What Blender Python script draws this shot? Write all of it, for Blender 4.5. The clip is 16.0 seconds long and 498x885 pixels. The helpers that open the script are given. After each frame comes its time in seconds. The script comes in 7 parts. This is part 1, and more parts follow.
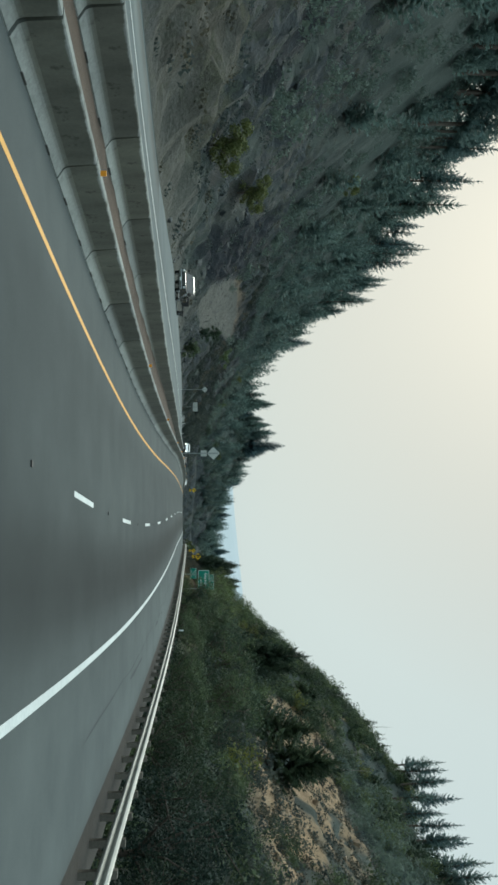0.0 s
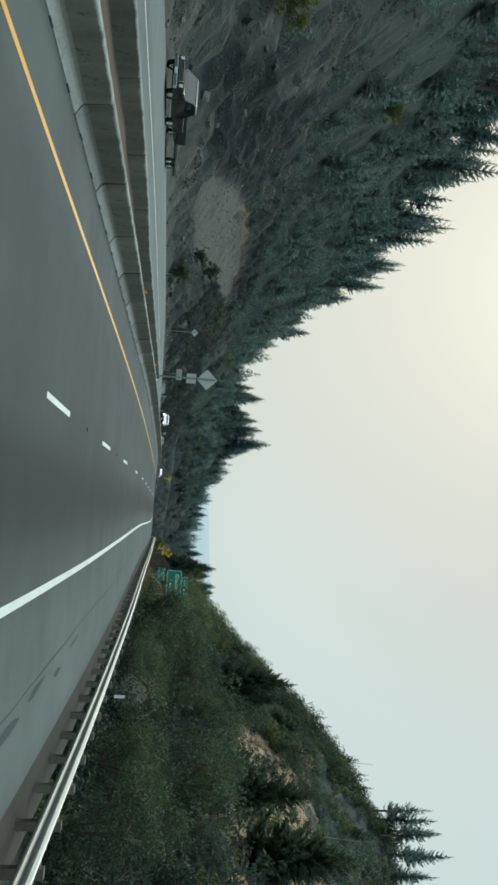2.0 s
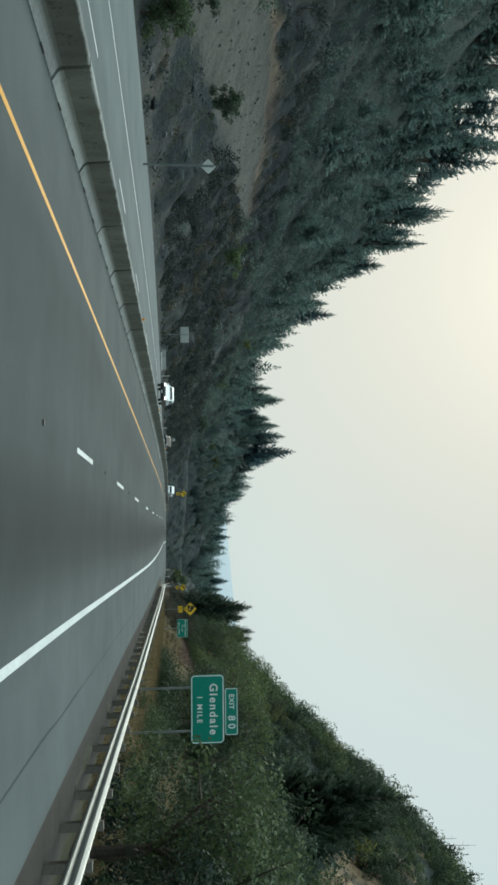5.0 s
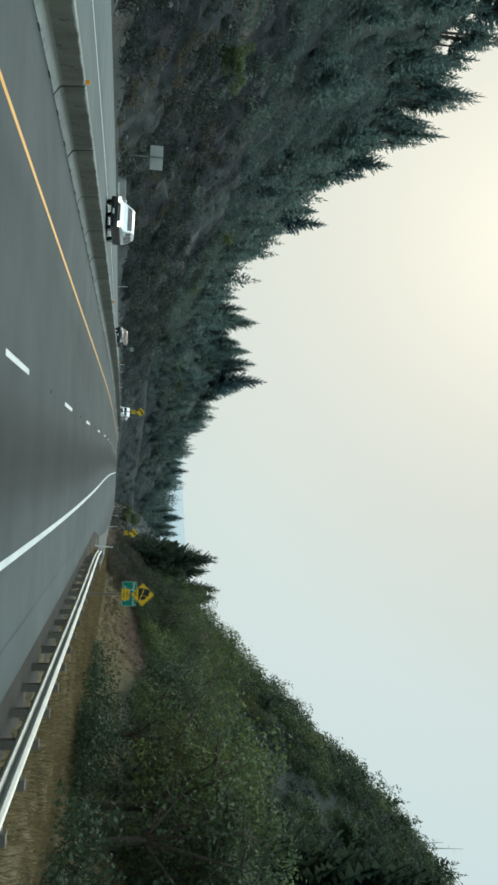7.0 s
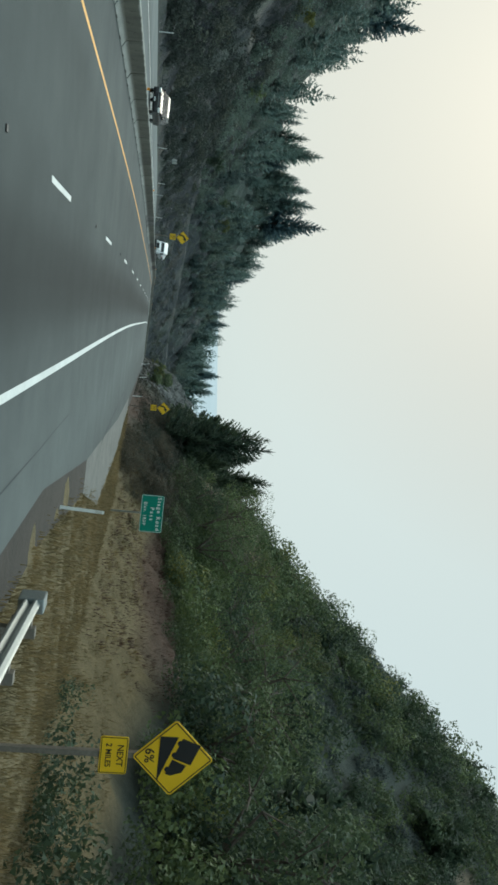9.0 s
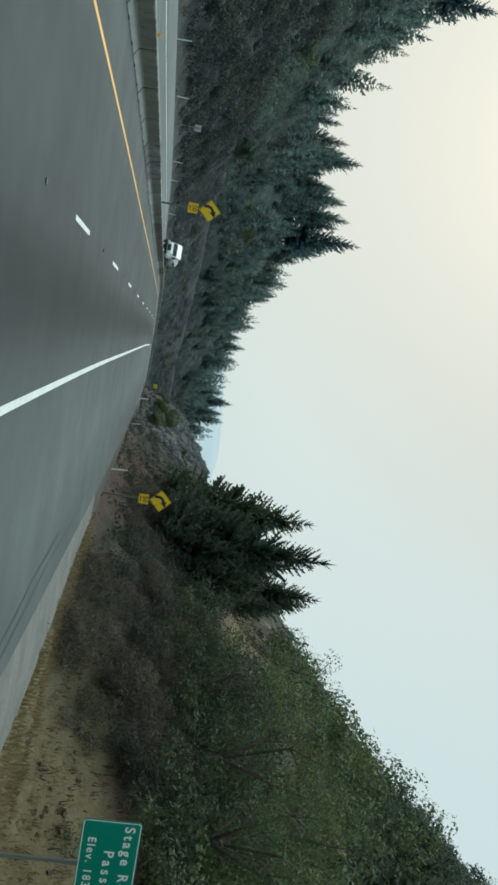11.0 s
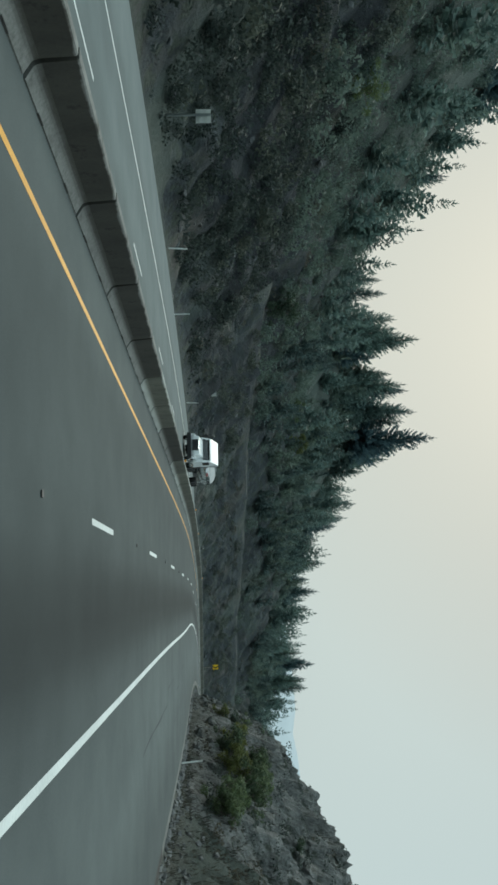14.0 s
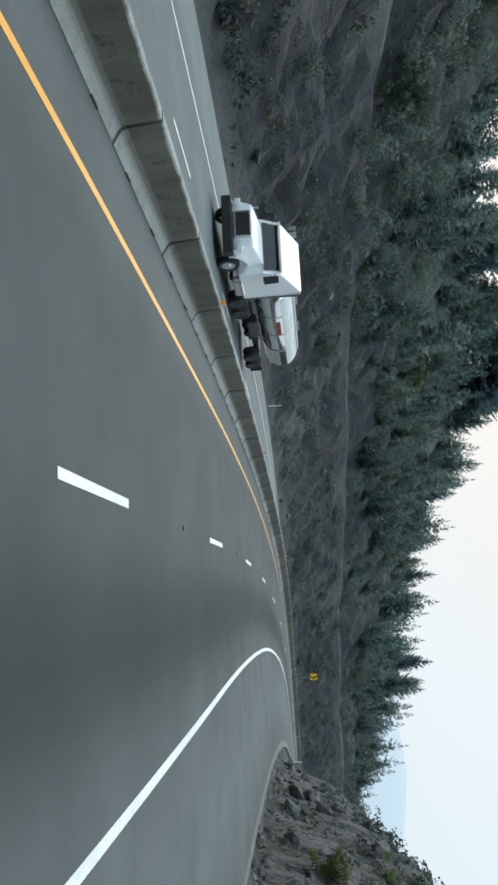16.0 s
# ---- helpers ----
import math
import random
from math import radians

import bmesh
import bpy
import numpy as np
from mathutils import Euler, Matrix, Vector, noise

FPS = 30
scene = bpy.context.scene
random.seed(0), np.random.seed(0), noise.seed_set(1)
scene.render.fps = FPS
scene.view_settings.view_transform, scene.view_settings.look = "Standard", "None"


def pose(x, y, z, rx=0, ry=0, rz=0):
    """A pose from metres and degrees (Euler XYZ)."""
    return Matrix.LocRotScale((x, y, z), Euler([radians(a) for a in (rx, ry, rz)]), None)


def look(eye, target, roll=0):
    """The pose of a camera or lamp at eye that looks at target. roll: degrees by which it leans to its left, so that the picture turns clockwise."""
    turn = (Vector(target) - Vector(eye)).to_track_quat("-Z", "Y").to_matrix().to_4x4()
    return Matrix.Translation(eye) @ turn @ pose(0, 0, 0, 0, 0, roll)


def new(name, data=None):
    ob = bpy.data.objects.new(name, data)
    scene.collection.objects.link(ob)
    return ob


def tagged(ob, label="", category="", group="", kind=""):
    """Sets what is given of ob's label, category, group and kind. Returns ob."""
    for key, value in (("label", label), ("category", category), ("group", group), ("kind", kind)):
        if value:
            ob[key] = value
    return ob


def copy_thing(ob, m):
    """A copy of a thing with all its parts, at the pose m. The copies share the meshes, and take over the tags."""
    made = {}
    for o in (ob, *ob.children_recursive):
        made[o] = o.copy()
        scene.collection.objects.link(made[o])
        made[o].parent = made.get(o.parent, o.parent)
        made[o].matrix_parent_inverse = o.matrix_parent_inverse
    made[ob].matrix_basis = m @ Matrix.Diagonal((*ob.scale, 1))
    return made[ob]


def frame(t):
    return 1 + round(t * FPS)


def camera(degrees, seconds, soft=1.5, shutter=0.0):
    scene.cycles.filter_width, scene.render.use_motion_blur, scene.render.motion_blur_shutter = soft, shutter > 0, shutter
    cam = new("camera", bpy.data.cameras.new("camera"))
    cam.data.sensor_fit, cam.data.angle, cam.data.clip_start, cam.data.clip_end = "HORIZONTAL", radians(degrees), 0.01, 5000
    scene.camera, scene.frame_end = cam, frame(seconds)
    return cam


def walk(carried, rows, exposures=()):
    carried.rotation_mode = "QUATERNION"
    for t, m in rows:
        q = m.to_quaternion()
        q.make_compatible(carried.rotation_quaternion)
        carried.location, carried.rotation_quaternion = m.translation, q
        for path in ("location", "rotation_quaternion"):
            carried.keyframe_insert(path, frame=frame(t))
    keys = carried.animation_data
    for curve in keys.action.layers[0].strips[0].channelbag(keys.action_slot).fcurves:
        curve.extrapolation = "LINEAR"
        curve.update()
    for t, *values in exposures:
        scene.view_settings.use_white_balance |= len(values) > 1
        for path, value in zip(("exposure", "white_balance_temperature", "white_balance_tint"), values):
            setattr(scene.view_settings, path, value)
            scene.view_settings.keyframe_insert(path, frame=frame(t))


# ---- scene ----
cam = camera(33.28, 16.0, soft=2.9)
# seconds, place and turn of the camera, held sideways in a truck cab
PATH = [
    (0, -0.143, 0.000, 2.292, 179.15, -85.14, -79.04),
    (0.5, -0.078, 8.220, 2.465, -144.40, -85.04, -118.51),
    (1, -0.083, 16.459, 2.654, -131.06, -81.63, -132.23),
    (1.5, -0.281, 24.737, 2.850, -135.28, -80.82, -125.80),
    (2, -0.725, 33.077, 3.071, -145.30, -82.37, -114.34),
    (2.5, -1.373, 41.528, 3.316, -147.71, -82.88, -112.09),
    (3, -2.179, 50.143, 3.566, -171.20, -84.63, -87.83),
    (3.5, -3.108, 58.975, 3.801, 164.55, -84.65, -61.84),
    (3.7, -3.504, 62.579, 3.887, 159.67, -84.34, -56.19),
    (4.2, -4.594, 71.738, 4.070, 159.18, -84.32, -55.64),
    (4.75, -5.811, 81.996, 4.241, 170.44, -84.58, -67.92),
    (5.3, -6.996, 92.342, 4.399, -173.95, -84.43, -84.96),
    (5.8, -8.005, 101.737, 4.544, -165.67, -83.90, -94.28),
    (6, -8.347, 105.482, 4.605, -158.57, -83.13, -101.34),
    (6.5, -9.129, 114.783, 4.752, -157.30, -81.77, -105.15),
    (7, -9.851, 123.967, 4.892, -160.94, -81.07, -101.77),
    (7.5, -10.603, 132.990, 5.031, -148.69, -81.15, -111.65),
    (8, -11.417, 141.841, 5.157, -148.27, -81.40, -117.53),
    (8.2, -11.760, 145.349, 5.202, -149.52, -81.34, -119.55),
    (8.7, -12.603, 154.103, 5.315, -145.46, -81.25, -126.16),
    (9.25, -13.589, 163.795, 5.419, -135.87, -80.67, -138.25),
    (9.8, -14.647, 173.680, 5.502, -127.85, -79.77, -147.73),
    (10.3, -15.660, 182.896, 5.562, -125.31, -79.29, -150.10),
    (10.5, -16.104, 186.641, 5.578, -123.57, -78.82, -150.67),
    (11, -17.233, 196.167, 5.610, -126.60, -78.91, -145.01),
    (11.5, -18.372, 205.933, 5.622, -129.81, -79.74, -138.13),
    (12, -19.508, 215.943, 5.614, -140.08, -83.14, -124.11),
    (12.5, -20.633, 226.189, 5.595, 172.55, -86.03, -71.30),
    (13, -21.724, 236.656, 5.575, 136.07, -83.62, -32.17),
    (13.5, -22.767, 247.332, 5.564, 140.18, -83.83, -35.08),
    (14, -23.795, 258.205, 5.558, 149.46, -87.45, -44.17),
    (14.5, -24.843, 269.266, 5.552, 56.67, -89.07, 48.21),
    (15, -25.914, 280.494, 5.542, 42.33, -88.41, 62.71),
    (15.5, -26.962, 291.824, 5.525, 45.47, -87.08, 58.69),
    (16, -27.932, 303.175, 5.500, 41.44, -84.64, 62.99),
]
walk(cam, [(t, pose(*p)) for t, *p in PATH],
     exposures=[(0, 0.12, 6230, -1), (3.5, 0.12, 6230, -1), (6, 0.17, 6230, -1), (11, 0.20, 6230, -1), (12.5, 0.13, 6230, -1), (14, -0.03, 6220, -2), (15, 0.32, 6180, 6), (15.5, 0.30, 6170, 8), (16, 0.46, 6160, 10)])
# hazy late-afternoon daylight: pale sky, a low soft sun ahead behind the ridge
SUN_ELEV, SUN_AZ = radians(31), radians(-24)
world = bpy.data.worlds.new("hazy_sky")
scene.world = world
world.use_nodes = True
wn, wl = world.node_tree.nodes, world.node_tree.links
wn.clear()
w_out, w_bg, w_mix = wn.new("ShaderNodeOutputWorld"), wn.new("ShaderNodeBackground"), wn.new("ShaderNodeMix")
w_sky = wn.new("ShaderNodeTexSky")
w_sky.sky_type, w_sky.sun_disc = "NISHITA", False
w_sky.sun_elevation, w_sky.sun_rotation = SUN_ELEV, SUN_AZ
w_sky.air_density, w_sky.dust_density, w_sky.ozone_density = 1.0, 6.0, 1.0
w_scale = wn.new("ShaderNodeVectorMath")
w_scale.operation = "SCALE"
w_scale.inputs["Scale"].default_value = 0.06
w_co = wn.new("ShaderNodeTexCoord")
w_dot = wn.new("ShaderNodeVectorMath")
w_dot.operation = "DOT_PRODUCT"
w_dot.inputs[1].default_value = (math.sin(SUN_AZ) * math.cos(SUN_ELEV), math.cos(SUN_AZ) * math.cos(SUN_ELEV), math.sin(SUN_ELEV))
w_ramp = wn.new("ShaderNodeValToRGB")
w_els = w_ramp.color_ramp.elements
w_els[0].position, w_els[0].color = 0.0, (0.43, 0.53, 0.58, 1)
w_els[1].position, w_els[1].color = 1.0, (0.625, 0.578, 0.530, 1)
for p, c in ((0.65, (0.592, 0.675, 0.708, 1)), (0.85, (0.628, 0.668, 0.668, 1)), (0.94, (0.622, 0.603, 0.572, 1))):
    w_els.new(p).color = c
# thick haze: the sky grows brighter towards the zenith
w_sep, w_zen, w_gain = wn.new("ShaderNodeSeparateXYZ"), wn.new("ShaderNodeMapRange"), wn.new("ShaderNodeVectorMath")
w_zen.interpolation_type = "SMOOTHSTEP"
for sock, v in (("From Min", 0.50), ("From Max", 0.90), ("To Min", 1.0), ("To Max", 3.3)):
    w_zen.inputs[sock].default_value = v
w_gain.operation = "SCALE"
wl.new(w_co.outputs["Generated"], w_sep.inputs["Vector"])
wl.new(w_sep.outputs["Z"], w_zen.inputs["Value"])
w_mix.data_type = "RGBA"
w_mix.inputs["Factor"].default_value = 0.92
wl.new(w_co.outputs["Generated"], w_dot.inputs[0])
wl.new(w_dot.outputs["Value"], w_ramp.inputs["Fac"])
wl.new(w_sky.outputs["Color"], w_scale.inputs[0])
wl.new(w_scale.outputs["Vector"], w_mix.inputs["A"])
wl.new(w_ramp.outputs["Color"], w_mix.inputs["B"])
wl.new(w_mix.outputs["Result"], w_gain.inputs[0])
wl.new(w_zen.outputs["Result"], w_gain.inputs["Scale"])
wl.new(w_gain.outputs["Vector"], w_bg.inputs["Color"])
w_bg.inputs["Strength"].default_value = 1.0
wl.new(w_bg.outputs["Background"], w_out.inputs["Surface"])
sun = new("sun", bpy.data.lights.new("sun", "SUN"))
sun.data.energy, sun.data.angle, sun.data.color = 0.7, radians(14), (1.0, 0.93, 0.82)
sun.matrix_world = look((0, 0, 60), (-math.sin(SUN_AZ) * math.cos(SUN_ELEV) * 60, -math.cos(SUN_AZ) * math.cos(SUN_ELEV) * 60, 60 - 60 * math.sin(SUN_ELEV)))


# ---- materials ----
def nodes_of(name):
    m = bpy.data.materials.new(name)
    m.use_nodes = True
    return m, m.node_tree.nodes, m.node_tree.links, m.node_tree.nodes["Principled BSDF"]


def noise_node(n, l, scale, detail=6.0, rough=0.6, stretch=None, coord="Object"):
    co, tex = n.new("ShaderNodeTexCoord"), n.new("ShaderNodeTexNoise")
    tex.inputs["Scale"].default_value, tex.inputs["Detail"].default_value, tex.inputs["Roughness"].default_value = scale, detail, rough
    if stretch:
        mp = n.new("ShaderNodeMapping")
        mp.inputs["Scale"].default_value = stretch
        l.new(co.outputs[coord], mp.inputs["Vector"])
        l.new(mp.outputs["Vector"], tex.inputs["Vector"])
    else:
        l.new(co.outputs[coord], tex.inputs["Vector"])
    return tex.outputs["Fac"]


def ramp(n, l, fac, stops):
    r = n.new("ShaderNodeValToRGB")
    els = r.color_ramp.elements
    els[0].position, els[0].color = stops[0][0], (*stops[0][1], 1)
    els[1].position, els[1].color = stops[-1][0], (*stops[-1][1], 1)
    for p, c in stops[1:-1]:
        els.new(p).color = (*c, 1)
    l.new(fac, r.inputs["Fac"])
    return r.outputs["Color"]


def mix(n, l, fac, a, b, mode="MIX"):
    m = n.new("ShaderNodeMix")
    m.data_type, m.blend_type = "RGBA", mode
    for sock, v in (("Factor", fac), ("A", a), ("B", b)):
        if isinstance(v, (int, float)):
            m.inputs[sock].default_value = v
        elif isinstance(v, tuple):
            m.inputs[sock].default_value = (*v, 1)
        else:
            l.new(v, m.inputs[sock])
    return m.outputs["Result"]


def bump(n, l, height, strength, distance, bsdf):
    b = n.new("ShaderNodeBump")
    b.inputs["Strength"].default_value, b.inputs["Distance"].default_value = strength, distance
    l.new(height, b.inputs["Height"])
    l.new(b.outputs["Normal"], bsdf.inputs["Normal"])


def surface(name, dark, light, rough, fine=30.0, coarse=2.0, metal=0.0, relief=0.25, depth=0.01, per_object=0.0, stains=None):
    """A surface with grain and larger blotches between two colours."""
    m, n, l, b = nodes_of(name)
    f1, f2 = noise_node(n, l, fine), noise_node(n, l, coarse, 4.0)
    mid = tuple((a + c) / 2 for a, c in zip(dark, light))
    col = mix(n, l, 0.5, ramp(n, l, f1, ((0.3, dark), (0.7, light))), ramp(n, l, f2, ((0.32, dark), (0.5, mid), (0.68, light))))
    if stains:
        f3 = noise_node(n, l, coarse * 1.7, 5.0, 0.65, (1, 1, 0.35))
        mask = ramp(n, l, f3, ((0.52, (0, 0, 0)), (0.66, (1, 1, 1))))
        col = mix(n, l, mask, col, stains)
    if per_object:
        info = n.new("ShaderNodeObjectInfo")
        tone = ramp(n, l, info.outputs["Random"], ((0.0, (1 - per_object,) * 3), (1.0, (1 + per_object,) * 3)))
        col = mix(n, l, 1.0, col, tone, "MULTIPLY")
    l.new(col, b.inputs["Base Color"])
    b.inputs["Roughness"].default_value, b.inputs["Metallic"].default_value = rough, metal
    if relief:
        bump(n, l, f1, relief, depth, b)
    return m


def leafy(name, dark, light, rough=0.6, sheen=0.25, tone=0.25, thinness=0.5):
    m, n, l, b = nodes_of(name)
    geo, info = n.new("ShaderNodeNewGeometry"), n.new("ShaderNodeObjectInfo")
    col = ramp(n, l, geo.outputs["Random Per Island"], ((0.0, dark), (1.0, light)))
    col = mix(n, l, 1.0, col, ramp(n, l, noise_node(n, l, 0.35, 3.0), ((0.3, (0.65, 0.7, 0.7)), (0.7, (1.25, 1.2, 1.1)))), "MULTIPLY")
    col = mix(n, l, 1.0, col, ramp(n, l, info.outputs["Random"], ((0.0, (1 - tone, 1 - tone * 0.8, 1 - tone * 0.6)), (1.0, (1 + tone, 1 + tone * 0.8, 1)))), "MULTIPLY")
    l.new(col, b.inputs["Base Color"])
    b.inputs["Roughness"].default_value = rough
    b.inputs["Specular IOR Level"].default_value = sheen
    thin, blend, out = n.new("ShaderNodeBsdfTranslucent"), n.new("ShaderNodeMixShader"), n["Material Output"]
    l.new(col, thin.inputs["Color"])
    blend.inputs["Fac"].default_value = thinness
    l.new(b.outputs["BSDF"], blend.inputs[1])
    l.new(thin.outputs["BSDF"], blend.inputs[2])
    l.new(blend.outputs["Shader"], out.inputs["Surface"])
    return m


def crag_material():
    """Broken rock: each block its own grey or brown, with cracks and pale fracture faces."""
    m, n, l, b = nodes_of("broken_rock")
    geo = n.new("ShaderNodeNewGeometry")
    col = ramp(n, l, geo.outputs["Random Per Island"], ((0.0, (0.034, 0.040, 0.044)), (0.5, (0.062, 0.070, 0.074)), (0.8, (0.085, 0.085, 0.080)), (1.0, (0.13, 0.138, 0.14))))
    f1, f2 = noise_node(n, l, 2.2, 8.0, 0.7), noise_node(n, l, 9.0, 6.0, 0.7)
    col = mix(n, l, 1.0, col, ramp(n, l, f1, ((0.32, (0.5, 0.5, 0.52)), (0.68, (1.45, 1.43, 1.38)))), "MULTIPLY")
    l.new(col, b.inputs["Base Color"])
    b.inputs["Roughness"].default_value = 0.92
    bump(n, l, mix(n, l, 0.4, f1, f2), 0.8, 0.25, b)
    return m


def asphalt(name, dark, light, tracks):
    """Worn asphalt: aggregate, patches, and darker bands along the wheel tracks, which follow the road's own across-coordinate."""
    m, n, l, b = nodes_of(name)
    grain, blotch = noise_node(n, l, 55.0, 3.0), noise_node(n, l, 0.45, 5.0)
    col = mix(n, l, 0.55, ramp(n, l, grain, ((0.3, dark), (0.72, light))), ramp(n, l, blotch, ((0.3, dark), (0.7, light))))
    uv, sep = n.new("ShaderNodeUVMap"), n.new("ShaderNodeSeparateXYZ")
    uv.uv_map = "road"
    l.new(uv.outputs["UV"], sep.inputs["Vector"])
    along = n.new("ShaderNodeTexNoise")
    along.inputs["Scale"].default_value, along.inputs["Detail"].default_value = 1.0, 5.0
    mp = n.new("ShaderNodeMapping")
    mp.inputs["Scale"].default_value = (3.0, 0.03, 1.0)
    l.new(uv.outputs["UV"], mp.inputs["Vector"])
    l.new(mp.outputs["Vector"], along.inputs["Vector"])
    band = ramp(n, l, sep.outputs["X"], tracks)
    col = mix(n, l, 1.0, col, band, "MULTIPLY")
    col = mix(n, l, 0.8, col, ramp(n, l, along.outputs["Fac"], ((0.3, (0.82, 0.82, 0.83)), (0.7, (1.14, 1.14, 1.12)))), "MULTIPLY")
    l.new(col, b.inputs["Base Color"])
    rg = ramp(n, l, sep.outputs["X"], tuple((p, (0.85 + 0.05 * (c[0] - 0.9),) * 3) for p, c in tracks))
    l.new(rg, b.inputs["Roughness"])
    b.inputs["Specular IOR Level"].default_value = 0.085
    bump(n, l, grain, 0.35, 0.006, b)
    return m


def flat(v):
    return (v, v, v)


# across-coordinate 0 to 1 spans lateral -9 to 11 m
def band_at(lat, v):
    return ((lat + 9.0) / 20.0, flat(v))


M_ROAD = asphalt("worn_asphalt", (0.049, 0.055, 0.055), (0.080, 0.088, 0.087),
                 (band_at(-8.6, 1.35), band_at(-5.4, 1.3), band_at(-4.5, 1.08), band_at(-3.2, 1.12), band_at(-2.2, 1.15), band_at(-1.2, 1.0), band_at(-0.5, 0.66), band_at(0.1, 0.56), band_at(0.6, 0.66), band_at(1.3, 1.1), band_at(2.3, 1.4), band_at(4.6, 1.6), band_at(7.0, 1.25)))
M_ROAD_FAR = asphalt("pale_asphalt", (0.10, 0.115, 0.115), (0.15, 0.168, 0.168),
                     ((0.0, flat(1.15)), (0.35, flat(1.1)), (0.42, flat(0.9)), (0.55, flat(1.05)), (0.64, flat(0.9)), (0.8, flat(1.1))))
M_GRAVEL = surface("gravel_shoulder", (0.065, 0.066, 0.060), (0.165, 0.165, 0.152), 0.95, 9.0, 0.8, relief=0.6, depth=0.03)
M_DIRT = surface("brown_roadside_dirt", (0.014, 0.012, 0.010), (0.046, 0.039, 0.031), 0.95, 9.0, 0.8, relief=0.6, depth=0.03)
M_RUST = surface("rusty_brown_dirt", (0.050, 0.033, 0.023), (0.125, 0.082, 0.055), 0.95, 9.0, 0.8, relief=0.6, depth=0.03)
M_MEDIAN = surface("dark_brown_median_dirt", (0.028, 0.019, 0.013), (0.085, 0.056, 0.037), 0.95, 9.0, 0.8, relief=0.6, depth=0.03)
M_TAR = surface("black_tar_seal", (0.020, 0.026, 0.028), (0.036, 0.044, 0.047), 0.95, 9.0, 1.5, relief=0.1, depth=0.003)
M_WHITE_LINE = surface("white_road_paint", (0.42, 0.44, 0.43), (0.64, 0.66, 0.64), 0.6, 14.0, 0.7, relief=0.1, depth=0.003)
M_YELLOW_LINE = surface("yellow_road_paint", (0.50, 0.22, 0.012), (0.66, 0.32, 0.025), 0.6, 14.0, 0.7, relief=0.1, depth=0.003)


def grimy_shaded_concrete(name, clean, dark, shaded_grime):
    """Cast concrete with traffic dirt; upright faces also shaded in the colour between a paler foot and top."""
    m, n, l, b = nodes_of(name)
    fine_, big_ = noise_node(n, l, 16.0, 6.0, 0.7), noise_node(n, l, 1.3, 5.0, 0.65, (1, 1, 0.4))
    info = n.new("ShaderNodeObjectInfo")
    base = mix(n, l, 0.5, ramp(n, l, fine_, ((0.3, dark), (0.7, clean))), ramp(n, l, big_, ((0.35, dark), (0.65, clean))))
    dirt = mix(n, l, 0.5, ramp(n, l, fine_, ((0.3, tuple(v * 0.8 for v in shaded_grime)), (0.7, tuple(v * 1.25 for v in shaded_grime)))), ramp(n, l, big_, ((0.32, tuple(v * 0.45 for v in shaded_grime)), (0.5, shaded_grime), (0.68, tuple(v * 1.7 for v in shaded_grime)))))
    spots = ramp(n, l, noise_node(n, l, 4.5, 4.0, 0.6), ((0.60, (1, 1, 1)), (0.70, (0.45, 0.44, 0.42))))
    dirt = mix(n, l, 1.0, dirt, spots, "MULTIPLY")
    co, sep, wob, add = n.new("ShaderNodeTexCoord"), n.new("ShaderNodeSeparateXYZ"), n.new("ShaderNodeMapRange"), n.new("ShaderNodeMath")
    l.new(co.outputs["Object"], sep.inputs["Vector"])
    l.new(big_, wob.inputs["Value"])
    for sock, v in (("From Min", 0.3), ("From Max", 0.7), ("To Min", -0.05), ("To Max", 0.05)):
        wob.inputs[sock].default_value = v
    add.operation = "ADD"
    l.new(sep.outputs["Z"], add.inputs[0])
    l.new(wob.outputs["Result"], add.inputs[1])
    # height band: shade of the upright faces painted together with their dirt
    band = ramp(n, l, add.outputs["Value"], ((0.13, (0, 0, 0)), (0.26, (1, 1, 1)), (0.70, (1, 1, 1)), (0.728, (0, 0, 0))))
    col = mix(n, l, band, base, dirt)
    tone = ramp(n, l, info.outputs["Random"], ((0.0, (0.8, 0.8, 0.8)), (1.0, (1.2, 1.19, 1.16))))
    l.new(mix(n, l, 1.0, col, tone, "MULTIPLY"), b.inputs["Base Color"])
    b.inputs["Roughness"].default_value = 0.92
    bump(n, l, fine_, 0.3, 0.012, b)
    return m


M_CONCRETE = grimy_shaded_concrete("weathered_barrier_concrete", (0.29, 0.30, 0.285), (0.13, 0.135, 0.125), (0.095, 0.094, 0.076))
M_CONCRETE_PALE = surface("pale_concrete", (0.26, 0.27, 0.255), (0.38, 0.39, 0.37), 0.9, 7.0, 0.9, relief=0.25, depth=0.01, per_object=0.1)
M_SLOT_SHADE = surface("slot_shade_concrete", (0.022, 0.021, 0.020), (0.085, 0.080, 0.072), 0.9, 5.0, 0.6, relief=0.3, depth=0.012, per_object=0.15)
M_CONCRETE_SOOTY = grimy_shaded_concrete("traffic_blackened_concrete", (0.20, 0.20, 0.19), (0.055, 0.054, 0.050), (0.036, 0.034, 0.028))
M_STEEL = surface("galvanised_steel", (0.24, 0.27, 0.27), (0.38, 0.41, 0.40), 0.42, 20.0, 1.2, metal=0.75, relief=0.05, depth=0.002, per_object=0.06)
M_STEEL_DULL = surface("dull_galvanised_back", (0.50, 0.51, 0.48), (0.66, 0.67, 0.63), 0.6, 10.0, 1.0, metal=0.1, relief=0.05, depth=0.002)
M_POST = surface("weathered_timber_post", (0.09, 0.08, 0.065), (0.20, 0.18, 0.15), 0.9, 18.0, 2.0, relief=0.3, depth=0.006, per_object=0.2)
M_BARK = surface("grey_brown_bark", (0.045, 0.036, 0.028), (0.13, 0.105, 0.085), 0.95, 12.0, 2.0, relief=0.6, depth=0.03)
